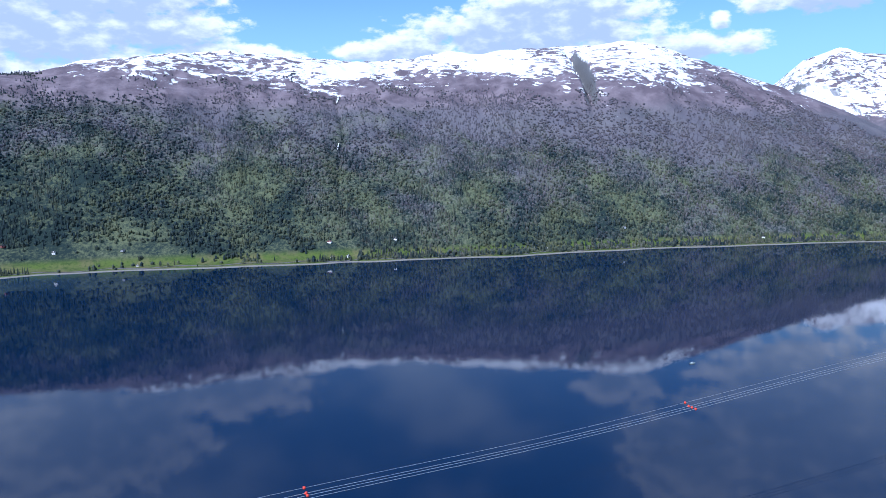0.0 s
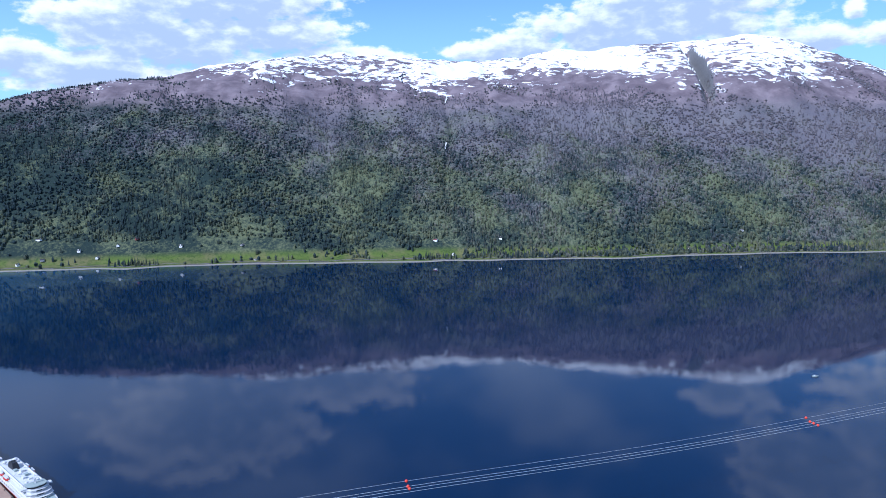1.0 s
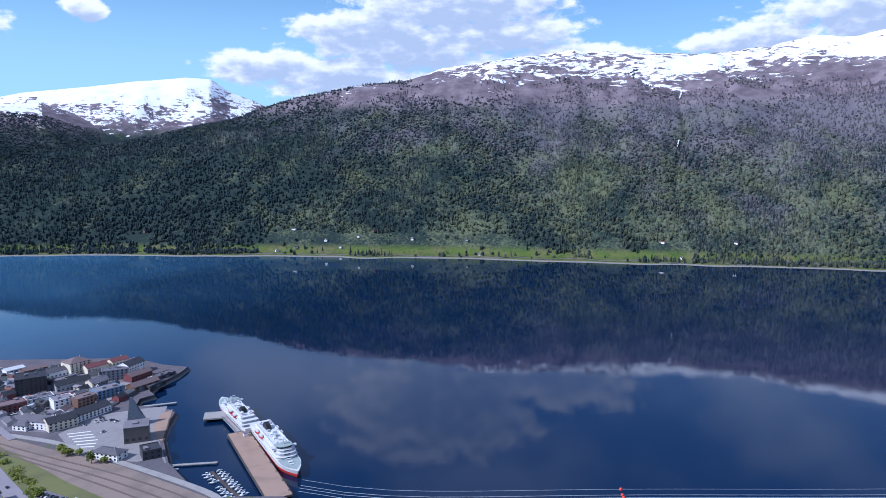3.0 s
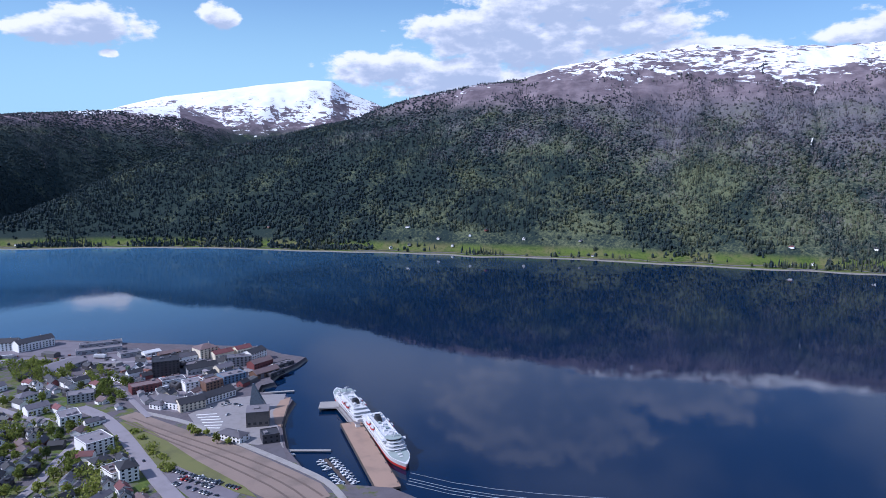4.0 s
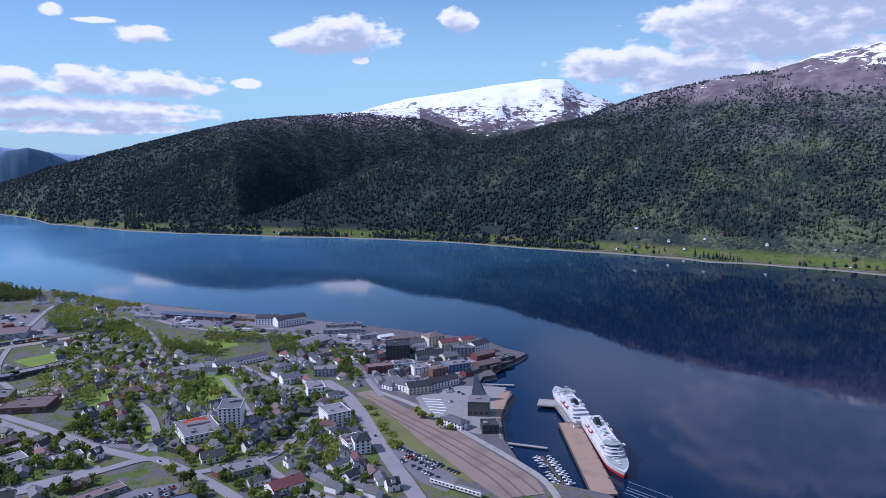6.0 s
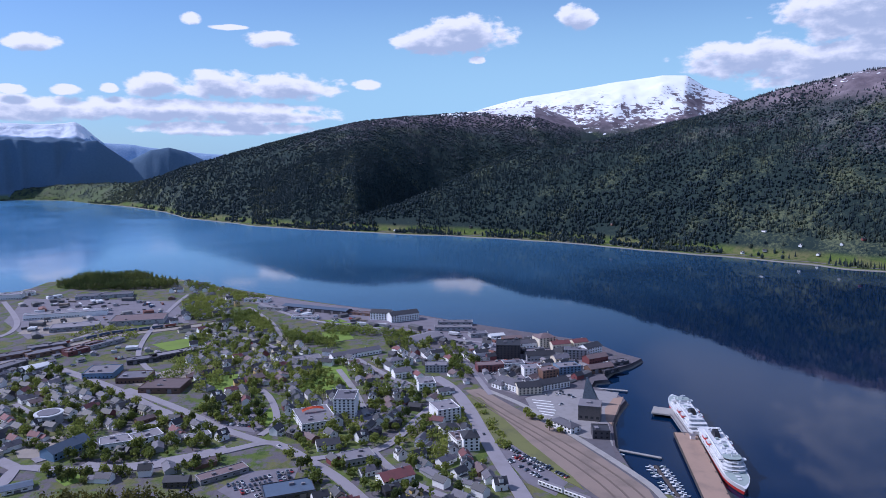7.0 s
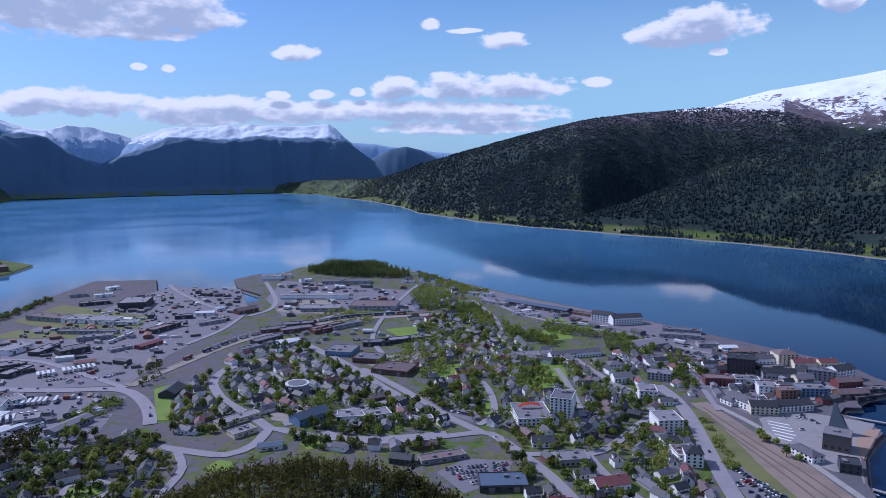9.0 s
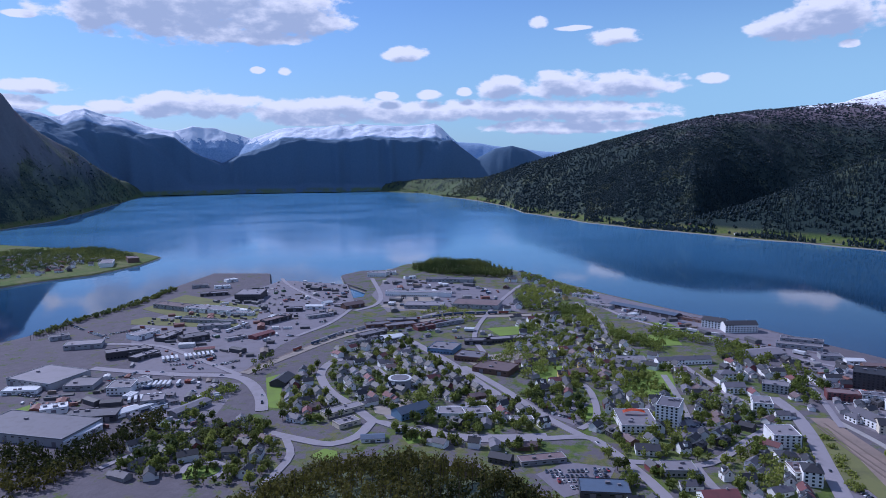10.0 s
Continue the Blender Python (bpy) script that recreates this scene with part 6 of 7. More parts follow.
    for x, y, r in ((a * L + 4, 3.2, 1.7), (a * L + 4, -3.2, 1.4), (b * L - 12, 3.4, 1.2), (b * L - 12, -3.4, 1.2)):
        bm = bmesh.new()
        bmesh.ops.create_icosphere(bm, subdivisions=2, radius=r, matrix=Matrix.Translation((x, y, z + 1.2 + r)))
        tube(bm, (x, y, z - 0.2), (x, y, z + 1.6), 0.4, 6)
        part("radome", bm, "ship_white", root)
    for side in (-1, 1):
        for k in range(2):
            bm = bmesh.new()
            hull(bm, 7.5, 2.4, -0.6, 1.0, 0.55, 0.2, 10)
            boat = part("lifeboat", bm, "ship_red", root, "red lifeboat")
            boat.location = (a * L + 12 + k * 11, side * (B / 2 + 0.1), 13.2)
            bm = bmesh.new()
            deckhouse(bm, -3.2, 2.6, 1.0, 1.0, 1.9, 1.2)
            part("cover", bm, "ship_white", boat)
        bm = bmesh.new()
        box(bm, a * L, side * B * w / 2 * 0.95 - 0.05, z, b * L - 10, side * B * w / 2 * 0.95 + 0.05, z + 1.1)
        part("rail", bm, "ship_white", root)
    for k in range(6):
        bm = bmesh.new()
        u = a * L + 20 + k * ((b - a) * L - 36) / 6
        s = 1.0 + 0.5 * math.sin(k * 2.3)
        box(bm, u - s * 1.3, -2.4 + (k % 2) * 2.5, z - 0.05, u + s * 1.3, -0.2 + (k % 2) * 2.8, z + 0.8 + s, 0.12)
        part("deck_locker", bm, "ship_white" if k % 3 else "deck_grey", root)
    for k in range(3):
        bm = bmesh.new()
        tube(bm, (a * L + 18 + k * 9, (-1) ** k * 4.6, z), (a * L + 24 + k * 9, (-1) ** k * 4.2, z + 4.5), 0.22, 6)
        part("davit", bm, "ship_white", root)
    return root


LOW = Matrix.Diagonal((1, 1, 0.72, 1))
ship(PIER @ pose(-16, 19.2, 0, 0, 0, 1.5) @ LOW, 98, 15.5, ((-0.46, 0.30, 1.0), (-0.44, 0.28, 0.95), (-0.36, 0.26, 0.80)), "white and red cruise ship moored at the brown pier")
ship(pose(-417, 441, 0, 0, 0, 149) @ LOW, 84, 14.5, ((-0.45, 0.28, 0.98), (-0.42, 0.25, 0.90), (-0.36, 0.20, 0.74)), "white and red coastal steamer moored astern of the cruise ship")


def boat_pattern(L, B, cabin, col, label):
    bm = bmesh.new()
    hull(bm, L, B, -0.3, 0.9, 0.45, 0.25, 12)
    root = thing("motor_boat", bm, col, pose(0, 0, -500), label, "boat", "boats in the marina")
    bm = bmesh.new()
    deckhouse(bm, -L * 0.18, L * 0.16, B * 0.33, 0.9, 0.9 + cabin, L * 0.1)
    part("cabin", bm, "ship_white", root)
    bm = bmesh.new()
    deckhouse(bm, -L * 0.10, L * 0.17, B * 0.335, 0.9 + cabin * 0.45, 0.9 + cabin * 0.85, L * 0.1)
    part("window", bm, "glass", root)
    bm = bmesh.new()
    box(bm, -L / 2 - 0.5, -0.25, 0.1, -L / 2, 0.25, 1.3, 0.05)
    part("outboard_motor", bm, "roof_black", root)
    return root


BOATS = [boat_pattern(7.5, 2.6, 1.3, "ship_white", "white motor boat with a small cabin"), boat_pattern(9.5, 3.1, 1.7, "ship_white", "larger white cabin boat"), boat_pattern(6.0, 2.2, 0.7, "deck_grey", "small grey open boat")]
rng = random.Random(4)
dock_a, dock_b = Vector((-360, 353, 0)), Vector((-314, 331, 0))
bm = bmesh.new()
along = (dock_b - dock_a).normalized()
aside = Vector((-along.y, along.x, 0))
L = (dock_b - dock_a).length
turn = math.degrees(math.atan2(along.y, along.x))
box(bm, 0, -1.2, -0.2, L, 1.2, 0.6, 0.05)
dock = thing("floating_dock", bm, "timber_dark", Matrix.Translation(dock_a) @ pose(0, 0, 0, 0, 0, turn), "dark floating dock in the marina", "dock")
for k in range(5):
    bm = bmesh.new()
    tube(bm, (3 + k * 11, 1.4, -2), (3 + k * 11, 1.4, 2.2), 0.18, 6)
    part("mooring_post", bm, "timber_dark", dock)
for k in range(10):
    for side in (-1, 1):
        if rng.random() < 0.9:
            p = dock_a + along * (2 + k * 5.0) + aside * side * rng.uniform(4.4, 5.0)
            copy_thing(rng.choices(BOATS, (6, 5, 3))[0], Matrix.Translation(p) @ pose(0, 0, 0, 0, 0, turn + 90 * side + rng.uniform(-6, 6)) @ Matrix.Scale(0.74, 4))


def jetty(x0, y0, x1, y1, wide, label):
    a, b = Vector((x0, y0, 0)), Vector((x1, y1, 0))
    L = (b - a).length
    bm = bmesh.new()
    box(bm, 0, -wide / 2, 0.9, L, wide / 2, 1.5, 0.05)
    root = thing("jetty", bm, "concrete", Matrix.Translation(a) @ pose(0, 0, 0, 0, 0, math.degrees(math.atan2(y1 - y0, x1 - x0))), label, "jetty")
    for k in range(int(L / 7) + 1):
        bm = bmesh.new()
        tube(bm, (k * 7 + 0.5, 0, -3), (k * 7 + 0.5, 0, 0.9), 0.3, 6)
        part("support_post", bm, "timber_dark", root)


jetty(-395, 345, -366, 365, 2.6, "narrow grey jetty by the quay")
jetty(-512, 424, -492, 445, 3.0, "narrow grey jetty below the square")
jetty(-1076, -222, -1150, -205, 6.0, "low stone breakwater jetty")
copy_thing(BOATS[1], pose(-388, 343, 0, 0, 0, 30))
copy_thing(BOATS[2], pose(264, 731, 0, 0, 0, 12))

# stone-filled quay edge beside the museum
bm = bmesh.new()
box(bm, -26, -0.6, -2, 26, 0.6, 4.25)
tagged(thing("quay_wall", bm, "timber_dark", pose(-443, 389, 0, 0, 0, 132), "dark timber quay wall", "quay wall"), kind="structure")

# ---- power cables over the fjord ----
line = new("power_line")
tagged(line, "pale overhead power cables with red marker balls", "power line")


SAG = np.polyfit((-44, -32.7, -19.8, -11.2, 11.6, 20, 30, 38.7), (10.0, 13.7, 19.35, 21.55, 26.0, 26.75, 26.6, 25.4), 5)


def cable_at(k, s):
    """A point of cable k at s from 0 to 1 along the span."""
    x, y = -226 + (760 + 226) * s, 283 + (786 - 283) * s
    reach = math.hypot(x, y)
    low = np.polyval(SAG, math.degrees(math.atan2(-x, y)))
    return (x + (-5, -1.5, 1.5, 5)[k] * 0.45, y + (5, 1.5, -1.5, -5)[k] * 0.9, EYE - reach * math.tan(radians(float(low))) + (1.5, 0, 0, 0)[k])


for k in range(4):
    bm = bmesh.new()
    last = None
    for j in range(49):
        spot, thin = Vector(cable_at(k, j / 48)), 0.15 if k else 0.12
        ring = [bm.verts.new(spot + Vector(d) * thin) for d in ((0.45, -0.9, 0), (0, 0, 1), (-0.45, 0.9, 0), (0, 0, -1))]
        for i in range(4 if last else 0):
            bm.faces.new((last[i], last[(i + 1) % 4], ring[(i + 1) % 4], ring[i]))
        last = ring
    part("cable", bm, "cable_grey", line)
for s, k in ((0.1541, 0), (0.1541, 1), (0.1541, 2), (0.4078, 0), (0.4078, 1), (0.4078, 2), (0.4078, 3)):
    bm = bmesh.new()
    bmesh.ops.create_icosphere(bm, subdivisions=2, radius=0.95, matrix=Matrix.Translation(cable_at(k, s)))
    part("marker_ball", bm, "ball_red", line, "red marker ball")

# ---- vehicles ----
def car_pattern(L, W, H, label, van=False):
    bm = bmesh.new()
    box(bm, -L / 2, -W / 2, 0.25, L / 2, W / 2, H * (0.62 if not van else 0.8), 0.18)
    root = thing("van" if van else "car", bm, "car_paint", pose(0, 0, -500), label, "van" if van else "car", "parked vehicles")
    bm = bmesh.new()
    frustum(bm, [(-L * 0.36, -W * 0.45), (L * 0.22, -W * 0.45), (L * 0.22, W * 0.45), (-L * 0.36, W * 0.45)], [(-L * 0.28, -W * 0.38), (L * 0.08, -W * 0.38), (L * 0.08, W * 0.38), (-L * 0.28, W * 0.38)], H * (0.62 if not van else 0.8), H)
    part("cabin", bm, "glass", root)
    bm = bmesh.new()
    for x in (-L * 0.31, L * 0.31):
        for y in (-W / 2 + 0.08, W / 2 - 0.08):
            tube(bm, (x, y - 0.11, 0.32), (x, y + 0.11, 0.32), 0.32, 8)
    part("wheels", bm, "roof_black", root)
    return root


CARS = [car_pattern(4.4, 1.8, 1.5, "parked car on grey asphalt"), car_pattern(4.9, 1.85, 1.45, "parked estate car on asphalt"), car_pattern(5.4, 2.0, 2.2, "parked delivery van on asphalt", True)]
bm = bmesh.new()
box(bm, -6.5, -1.25, 1.1, 6.5, 1.25, 3.8, 0.05)
TRAILER = thing("lorry_trailer", bm, "roof_white", pose(0, 0, -500), "white lorry trailer parked in the yard", "trailer", "parked vehicles")
bm = bmesh.new()
for x in (-5, -3.7, 5):
    tube(bm, (x, -1.1, 0.5), (x, 1.1, 0.5), 0.5, 8)
part("wheels", bm, "roof_black", TRAILER)
rng = random.Random(9)


def rows_of(proto, x0, y0, x1, y1, count, turn, z=0.12, fill=0.85):
    """Vehicles parked side by side along a line."""
    way_on = math.degrees(math.atan2(y1 - y0, x1 - x0))
    for k in range(count):
        if rng.random() < fill:
            s = (k + 0.5) / count
            p = proto or rng.choices(CARS, (5, 3, 1))[0]
            copy_thing(p, pose(x0 + (x1 - x0) * s, y0 + (y1 - y0) * s, GROUND_Z + z, 0, 0, way_on + turn + rng.choice((0, 180)) + rng.uniform(-2, 2)))


rows_of(None, -612, 88, -597, 124, 13, 90, 0.12, 0.85)
rows_of(None, -593, 85, -577, 126, 14, 90, 0.12, 0.85)
rows_of(None, -576, 95, -560, 115, 8, 90, 0.12, 0.85)
rows_of(None, -463, 74, -464, 120, 15, 90, 0.12, 0.85)
rows_of(None, -456, 77, -456, 116, 12, 90, 0.12, 0.85)
rows_of(None, -448, 80, -449, 113, 10, 90, 0.12, 0.85)
rows_of(None, -438, 84, -442, 106, 7, 90, 0.12, 0.85)
rows_of(None, -430, 272, -366, 281, 21, 90, 0.12, 0.85)
rows_of(None, -410, 261, -360, 267, 16, 90, 0.12, 0.6)
rows_of(None, -417, 268, -383, 272, 11, 90, 0.12, 0.5)
rows_of(None, -557, 191, -559, 216, 8, 90, 0.12, 0.85)
rows_of(None, -539, 191, -543, 216, 8, 90, 0.12, 0.85)
rows_of(None, -512, 365, -506, 383, 6, 90, 0.12, 0.85)
rows_of(None, -492, 364, -477, 362, 5, 90, 0.12, 0.6)
rows_of(None, -879, 264, -839, 319, 22, 90, 0.12, 0.5)
rows_of(TRAILER, -658, -275, -662, -245, 7, 90, 0.12, 0.95)
rows_of(TRAILER, -615, -277, -625, -248, 6, 90, 0.12, 0.8)
rows_of(TRAILER, -743, -295, -767, -245, 12, 90, 0.12, 0.8)
rows_of(None, -726, -280, -737, -248, 11, 90, 0.12, 0.8)
rows_of(None, -856, -411, -884, -381, 13, 90, 0.12, 0.85)
rows_of(None, -637, -387, -628, -351, 12, 90, 0.12, 0.8)
rows_of(None, -553, -325, -613, -359, 23, 90, 0.12, 0.6)
rows_of(None, -919, -484, -842, -397, 38, 90, 0.12, 0.6)
rows_of(None, -963, -344, -925, -263, 29, 90, 0.12, 0.5)
rows_of(None, -676, -322, -703, -303, 11, 90, 0.12, 0.85)
rows_of(None, -636, -350, -612, -323, 12, 90, 0.12, 0.7)
rows_of(TRAILER, -864, -261, -909, -244, 3, 0, 0.12, 0.9)
rows_of(None, -711, -245, -740, -213, 14, 90, 0.12, 0.6)
rows_of(None, -958, -234, -973, -182, 17, 90, 0.12, 0.6)
rows_of(None, -536, -33, -537, -23, 3, 90, 0.12, 0.9)
rows_of(None, -577, 245, -582, 268, 7, 90, 0.12, 0.8)
rows_of(None, -515, 384, -493, 384, 7, 90, 0.12, 0.8)
rows_of(None, -517, 288, -416, 256, 6, 0, 0.2, 0.4)
rows_of(None, -478, 134, -469, 172, 2, 0, 0.2, 0.4)
rows_of(None, -521, 118, -481, 133, 2, 0, 0.2, 0.4)
rows_of(None, -629, -95, -594, -72, 2, 0, 0.2, 0.4)
rows_of(None, -530, 3, -524, 46, 2, 0, 0.2, 0.4)
rows_of(None, -812, 182, -714, 219, 6, 0, 0.2, 0.4)
rows_of(None, -657, -166, -598, -152, 3, 0, 0.2, 0.4)
rows_of(None, -706, -302, -688, -206, 6, 0, 0.2, 0.4)


def wagon_pattern():
    bm = bmesh.new()
    box(bm, -6.6, -1.3, 1.1, 6.6, 1.3, 3.6, 0.08)
    root = thing("freight_wagon", bm, "paint_crate", pose(0, 0, -500), "covered freight wagon standing on the curved track", "wagon", "wagons on the track")
    bm = bmesh.new()
    box(bm, -6.5, -1.2, 3.6, 6.5, 1.2, 3.85, 0.06)
    part("roof", bm, "roof_light", root)
    for u in (-4.6, 4.6):
        bm = bmesh.new()
        box(bm, u - 1.2, -1.0, 0.1, u + 1.2, 1.0, 1.1, 0.08)
        part("bogie", bm, "roof_black", root)
    return root


WAGON = wagon_pattern()
CURVE = [(-703, -196), (-774, -160), (-857, -113), (-914, -49), (-952, 24), (-959, 102)]
for (x0, y0), (x1, y1) in zip(CURVE[1:], CURVE[2:]):
    rows_of(WAGON, x0, y0, x1, y1, int(math.hypot(x1 - x0, y1 - y0) / 14.6), 0, 0.55, 0.8)


def train_at(x0, y0, x1, y1):
    L = math.hypot(x1 - x0, y1 - y0)
    root = new("train")
    root.matrix_world = pose((x0 + x1) / 2, (y0 + y1) / 2, GROUND_Z + 0.3, 0, 0, math.degrees(math.atan2(y1 - y0, x1 - x0)))
    tagged(root, "white railcar standing on the track", "train")
    for k in (-1, 1):
        bm = bmesh.new()
        box(bm, k * L / 4 - L / 4 + 0.4, -1.45, 0.7, k * L / 4 + L / 4 - 0.4, 1.45, 3.7, 0.3)
        body = part("carriage", bm, "ship_white", root)
        bm = bmesh.new()
        box(bm, k * L / 4 - L / 4 + 0.9, -1.25, 3.7, k * L / 4 + L / 4 - 0.9, 1.25, 4.0, 0.1)
        part("roof", bm, "roof_light", body)
        for j in range(6):
            for side in (-1, 1):
                bm = bmesh.new()
                u = k * L / 4 + (j - 2.5) * L / 2 * 0.15
                box(bm, u - 0.8, side * 1.46 - 0.03, 2.0, u + 0.8, side * 1.46 + 0.03, 3.0)
                part("window", bm, "glass", body)
        bm = bmesh.new()
        for u in (-0.16, 0.16):
            box(bm, k * L / 4 + u * L - 1.3, -1.1, 0, k * L / 4 + u * L + 1.3, 1.1, 0.75, 0.1)
        part("bogie", bm, "roof_black", body)


bm = bmesh.new()
box(bm, -3.0, -1.2, 0.0, 3.0, 1.2, 2.6, 0.04)
CRATES = [thing("container", bm, "paint_crate", pose(0, 0, -500), "steel container standing in the yard", "container", "yard goods")]
bm = bmesh.new()
for u in (-0.58, 0.58):
    box(bm, 3.0, u - 0.52, 0.15, 3.06, u + 0.52, 2.45)
part("door", bm, "roof_light", CRATES[0])
SHED = home("wall_grey", "roof_light", 9, 6, 2.8, 0.4, "", "small grey store shed in the yard")
tagged(SHED, category="shed", group="yard goods")


def clutter(zone, count, seed, sheds=0.2):
    """Containers, vehicles and store sheds about a yard."""
    rng = random.Random(seed)
    xs, ys = [p[0] for p in zone], [p[1] for p in zone]
    made = tries = 0
    while made < count and tries < count * 30:
        tries += 1
        x, y = rng.uniform(min(xs), max(xs)), rng.uniform(min(ys), max(ys))
        off, turn = near_lane(x, y)
        if not inside(zone, x, y) or off < 2.5 or any((x - a) ** 2 + (y - b) ** 2 < (r + 3.5) ** 2 for a, b, r in FOOT):
            continue
        k = rng.random()
        p = SHED if k < sheds else CRATES[0] if k < 0.5 else TRAILER if k < 0.62 else rng.choices(CARS, (4, 3, 2))[0]
        n = 1 if p == SHED else rng.randint(1, 3)
        turn += rng.choice((0, 90)) + rng.uniform(-4, 4)
        for j in range(n):
            copy_thing(p, pose(x, y, GROUND_Z + 0.45, 0, 0, turn) @ pose(0, j * 3.1, 0))
        FOOT.append((x, y, 4.0))
        made += 1


def mast_row(x0, y0, x1, y1, count, tall):
    for k in range(count):
        s = k / (count - 1)
        bm = bmesh.new()
        tube(bm, (0, 0, -0.5), (0, 0, tall * (0.8 + 0.2 * ((k * 7) % 5) / 4)), 0.28, 6, 0.12)
        ob = thing("mast", bm, "timber_dark", pose(x0 + (x1 - x0) * s, y0 + (y1 - y0) * s, GROUND_Z), "slim dark mast beside the shore", "mast", "masts along the shore")
        bm = bmesh.new()
        box(bm, -0.9, -0.1, tall * 0.6, 0.9, 0.1, tall * 0.6 + 0.2)
        part("crossbar", bm, "timber_dark", ob)


# ---- trees ----
def leaf_quads(rng, centres, radii, count, size):
    """Small leaf clumps as turned quads, scattered through each crown, thinner inside."""
    n = len(centres)
    d = rng.normal(size=(n, count, 3))
    d /= np.linalg.norm(d, axis=2, keepdims=True)
    reach = rng.uniform(0.35, 1.0, (n, count, 1)) ** 0.6
    lump = 1 + 0.28 * np.sin(d[..., :1] * 5 + rng.uniform(0, 6, (n, 1, 1))) + 0.2 * np.sin(d[..., 2:] * 6 + rng.uniform(0, 6, (n, 1, 1)))
    p = centres[:, None, :] + d * reach * lump * radii[:, None, :]
    a = rng.normal(size=(n, count, 3))
    a /= np.linalg.norm(a, axis=2, keepdims=True)
    b = np.cross(a, d + 0.4 * rng.normal(size=d.shape))
    b /= np.linalg.norm(b, axis=2, keepdims=True) + 1e-6
    s = size * rng.uniform(0.6, 1.3, (n, count, 1))
    a, b = a * s, b * s * rng.uniform(0.6, 1.0, (n, count, 1))
    v = np.stack([p - a - b * 0.6, p + a * 0.9 - b, p + a + b * 0.7, p - a * 0.8 + b], axis=2)
    return v.reshape(-1, 3)


def trunks(x, y, z, tall, thick):
    n = len(x)
    k = np.arange(4) * np.pi / 2
    lo = np.stack([x[:, None] + np.cos(k) * thick[:, None], y[:, None] + np.sin(k) * thick[:, None], np.broadcast_to((z - 0.5)[:, None], (n, 4))], -1)
    hi = np.stack([x[:, None] + np.cos(k) * thick[:, None] * 0.4, y[:, None] + np.sin(k) * thick[:, None] * 0.4, np.broadcast_to((z + tall * 0.75)[:, None], (n, 4))], -1)
    v = np.concatenate([lo, hi], axis=1)
    j = np.arange(4)
    f = np.stack([j, (j + 1) % 4, (j + 1) % 4 + 4, j + 4], -1)
    return v.reshape(-1, 3), (f[None] + (np.arange(n) * 8)[:, None, None]).reshape(-1, 4)


def leafy_wood(x, y, z, tall, wide, pointed, material, seed, count, size, label):
    """A stand of trees with trunks and crowns of leaf clumps, one object."""
    rng = np.random.default_rng(seed)
    c = np.stack([x, y, z + tall * np.where(pointed, 0.5, 0.62)], -1)
    rad = np.stack([wide, wide, tall * np.where(pointed, 0.5, 0.4)], -1)
    v = leaf_quads(rng, c, rad, count, size)
    v = v.reshape(len(x), count * 4, 3)
    shrink = np.where(pointed[:, None], np.clip(1.25 - 0.95 * (v[..., 2] - z[:, None]) / tall[:, None], 0.12, 1.2), 1.0)
    v[..., :2] = c[:, None, :2] + (v[..., :2] - c[:, None, :2]) * shrink[..., None]
    v = v.reshape(-1, 3)
    q = np.arange(len(v)).reshape(-1, 4)
    root = new("grove")
    tagged(root, label, "trees", kind="stuff")
    ob = new("crowns", quads_mesh("crowns", v, q, MATS[material], False))
    ob.parent = root
    tv, tf = trunks(x, y, z, tall, 0.02 * tall + 0.05)
    ob = new("trunks", quads_mesh("trunks", tv, tf, MATS["bark"], True))
    ob.parent = root


def grove(zone, spacing, tall, material, seed, spruce=0.1):
    rng = np.random.default_rng(seed + 100)
    xs, ys = [p[0] for p in zone], [p[1] for p in zone]
    gx, gy = np.meshgrid(np.arange(min(xs), max(xs), spacing), np.arange(min(ys), max(ys), spacing))
    gx, gy = gx.ravel() + rng.uniform(-0.45, 0.45, gx.size) * spacing, gy.ravel() + rng.uniform(-0.45, 0.45, gx.size) * spacing
    ok = np.array([inside(zone, a, b) and near_lane(a, b)[0] > 2.5 and not any((a - u) ** 2 + (b - v) ** 2 < (r - 0.5) ** 2 for u, v, r in FOOT) for a, b in zip(gx, gy)], dtype=bool)
    x, y = gx[ok], gy[ok]
    if len(x) < 2:
        return
    z = np.maximum(GROUND_Z, hillside(np.degrees(np.arctan2(-x, y)), np.hypot(x, y)))
    h = tall * rng.uniform(0.55, 1.25, len(x))
    p = rng.uniform(0, 1, len(x)) < spruce
    leafy_wood(x, y, z, h, spacing * rng.uniform(0.45, 0.72, len(x)), p, material, seed, 52, 0.78, "grove of broad-leaved trees in spring leaf")


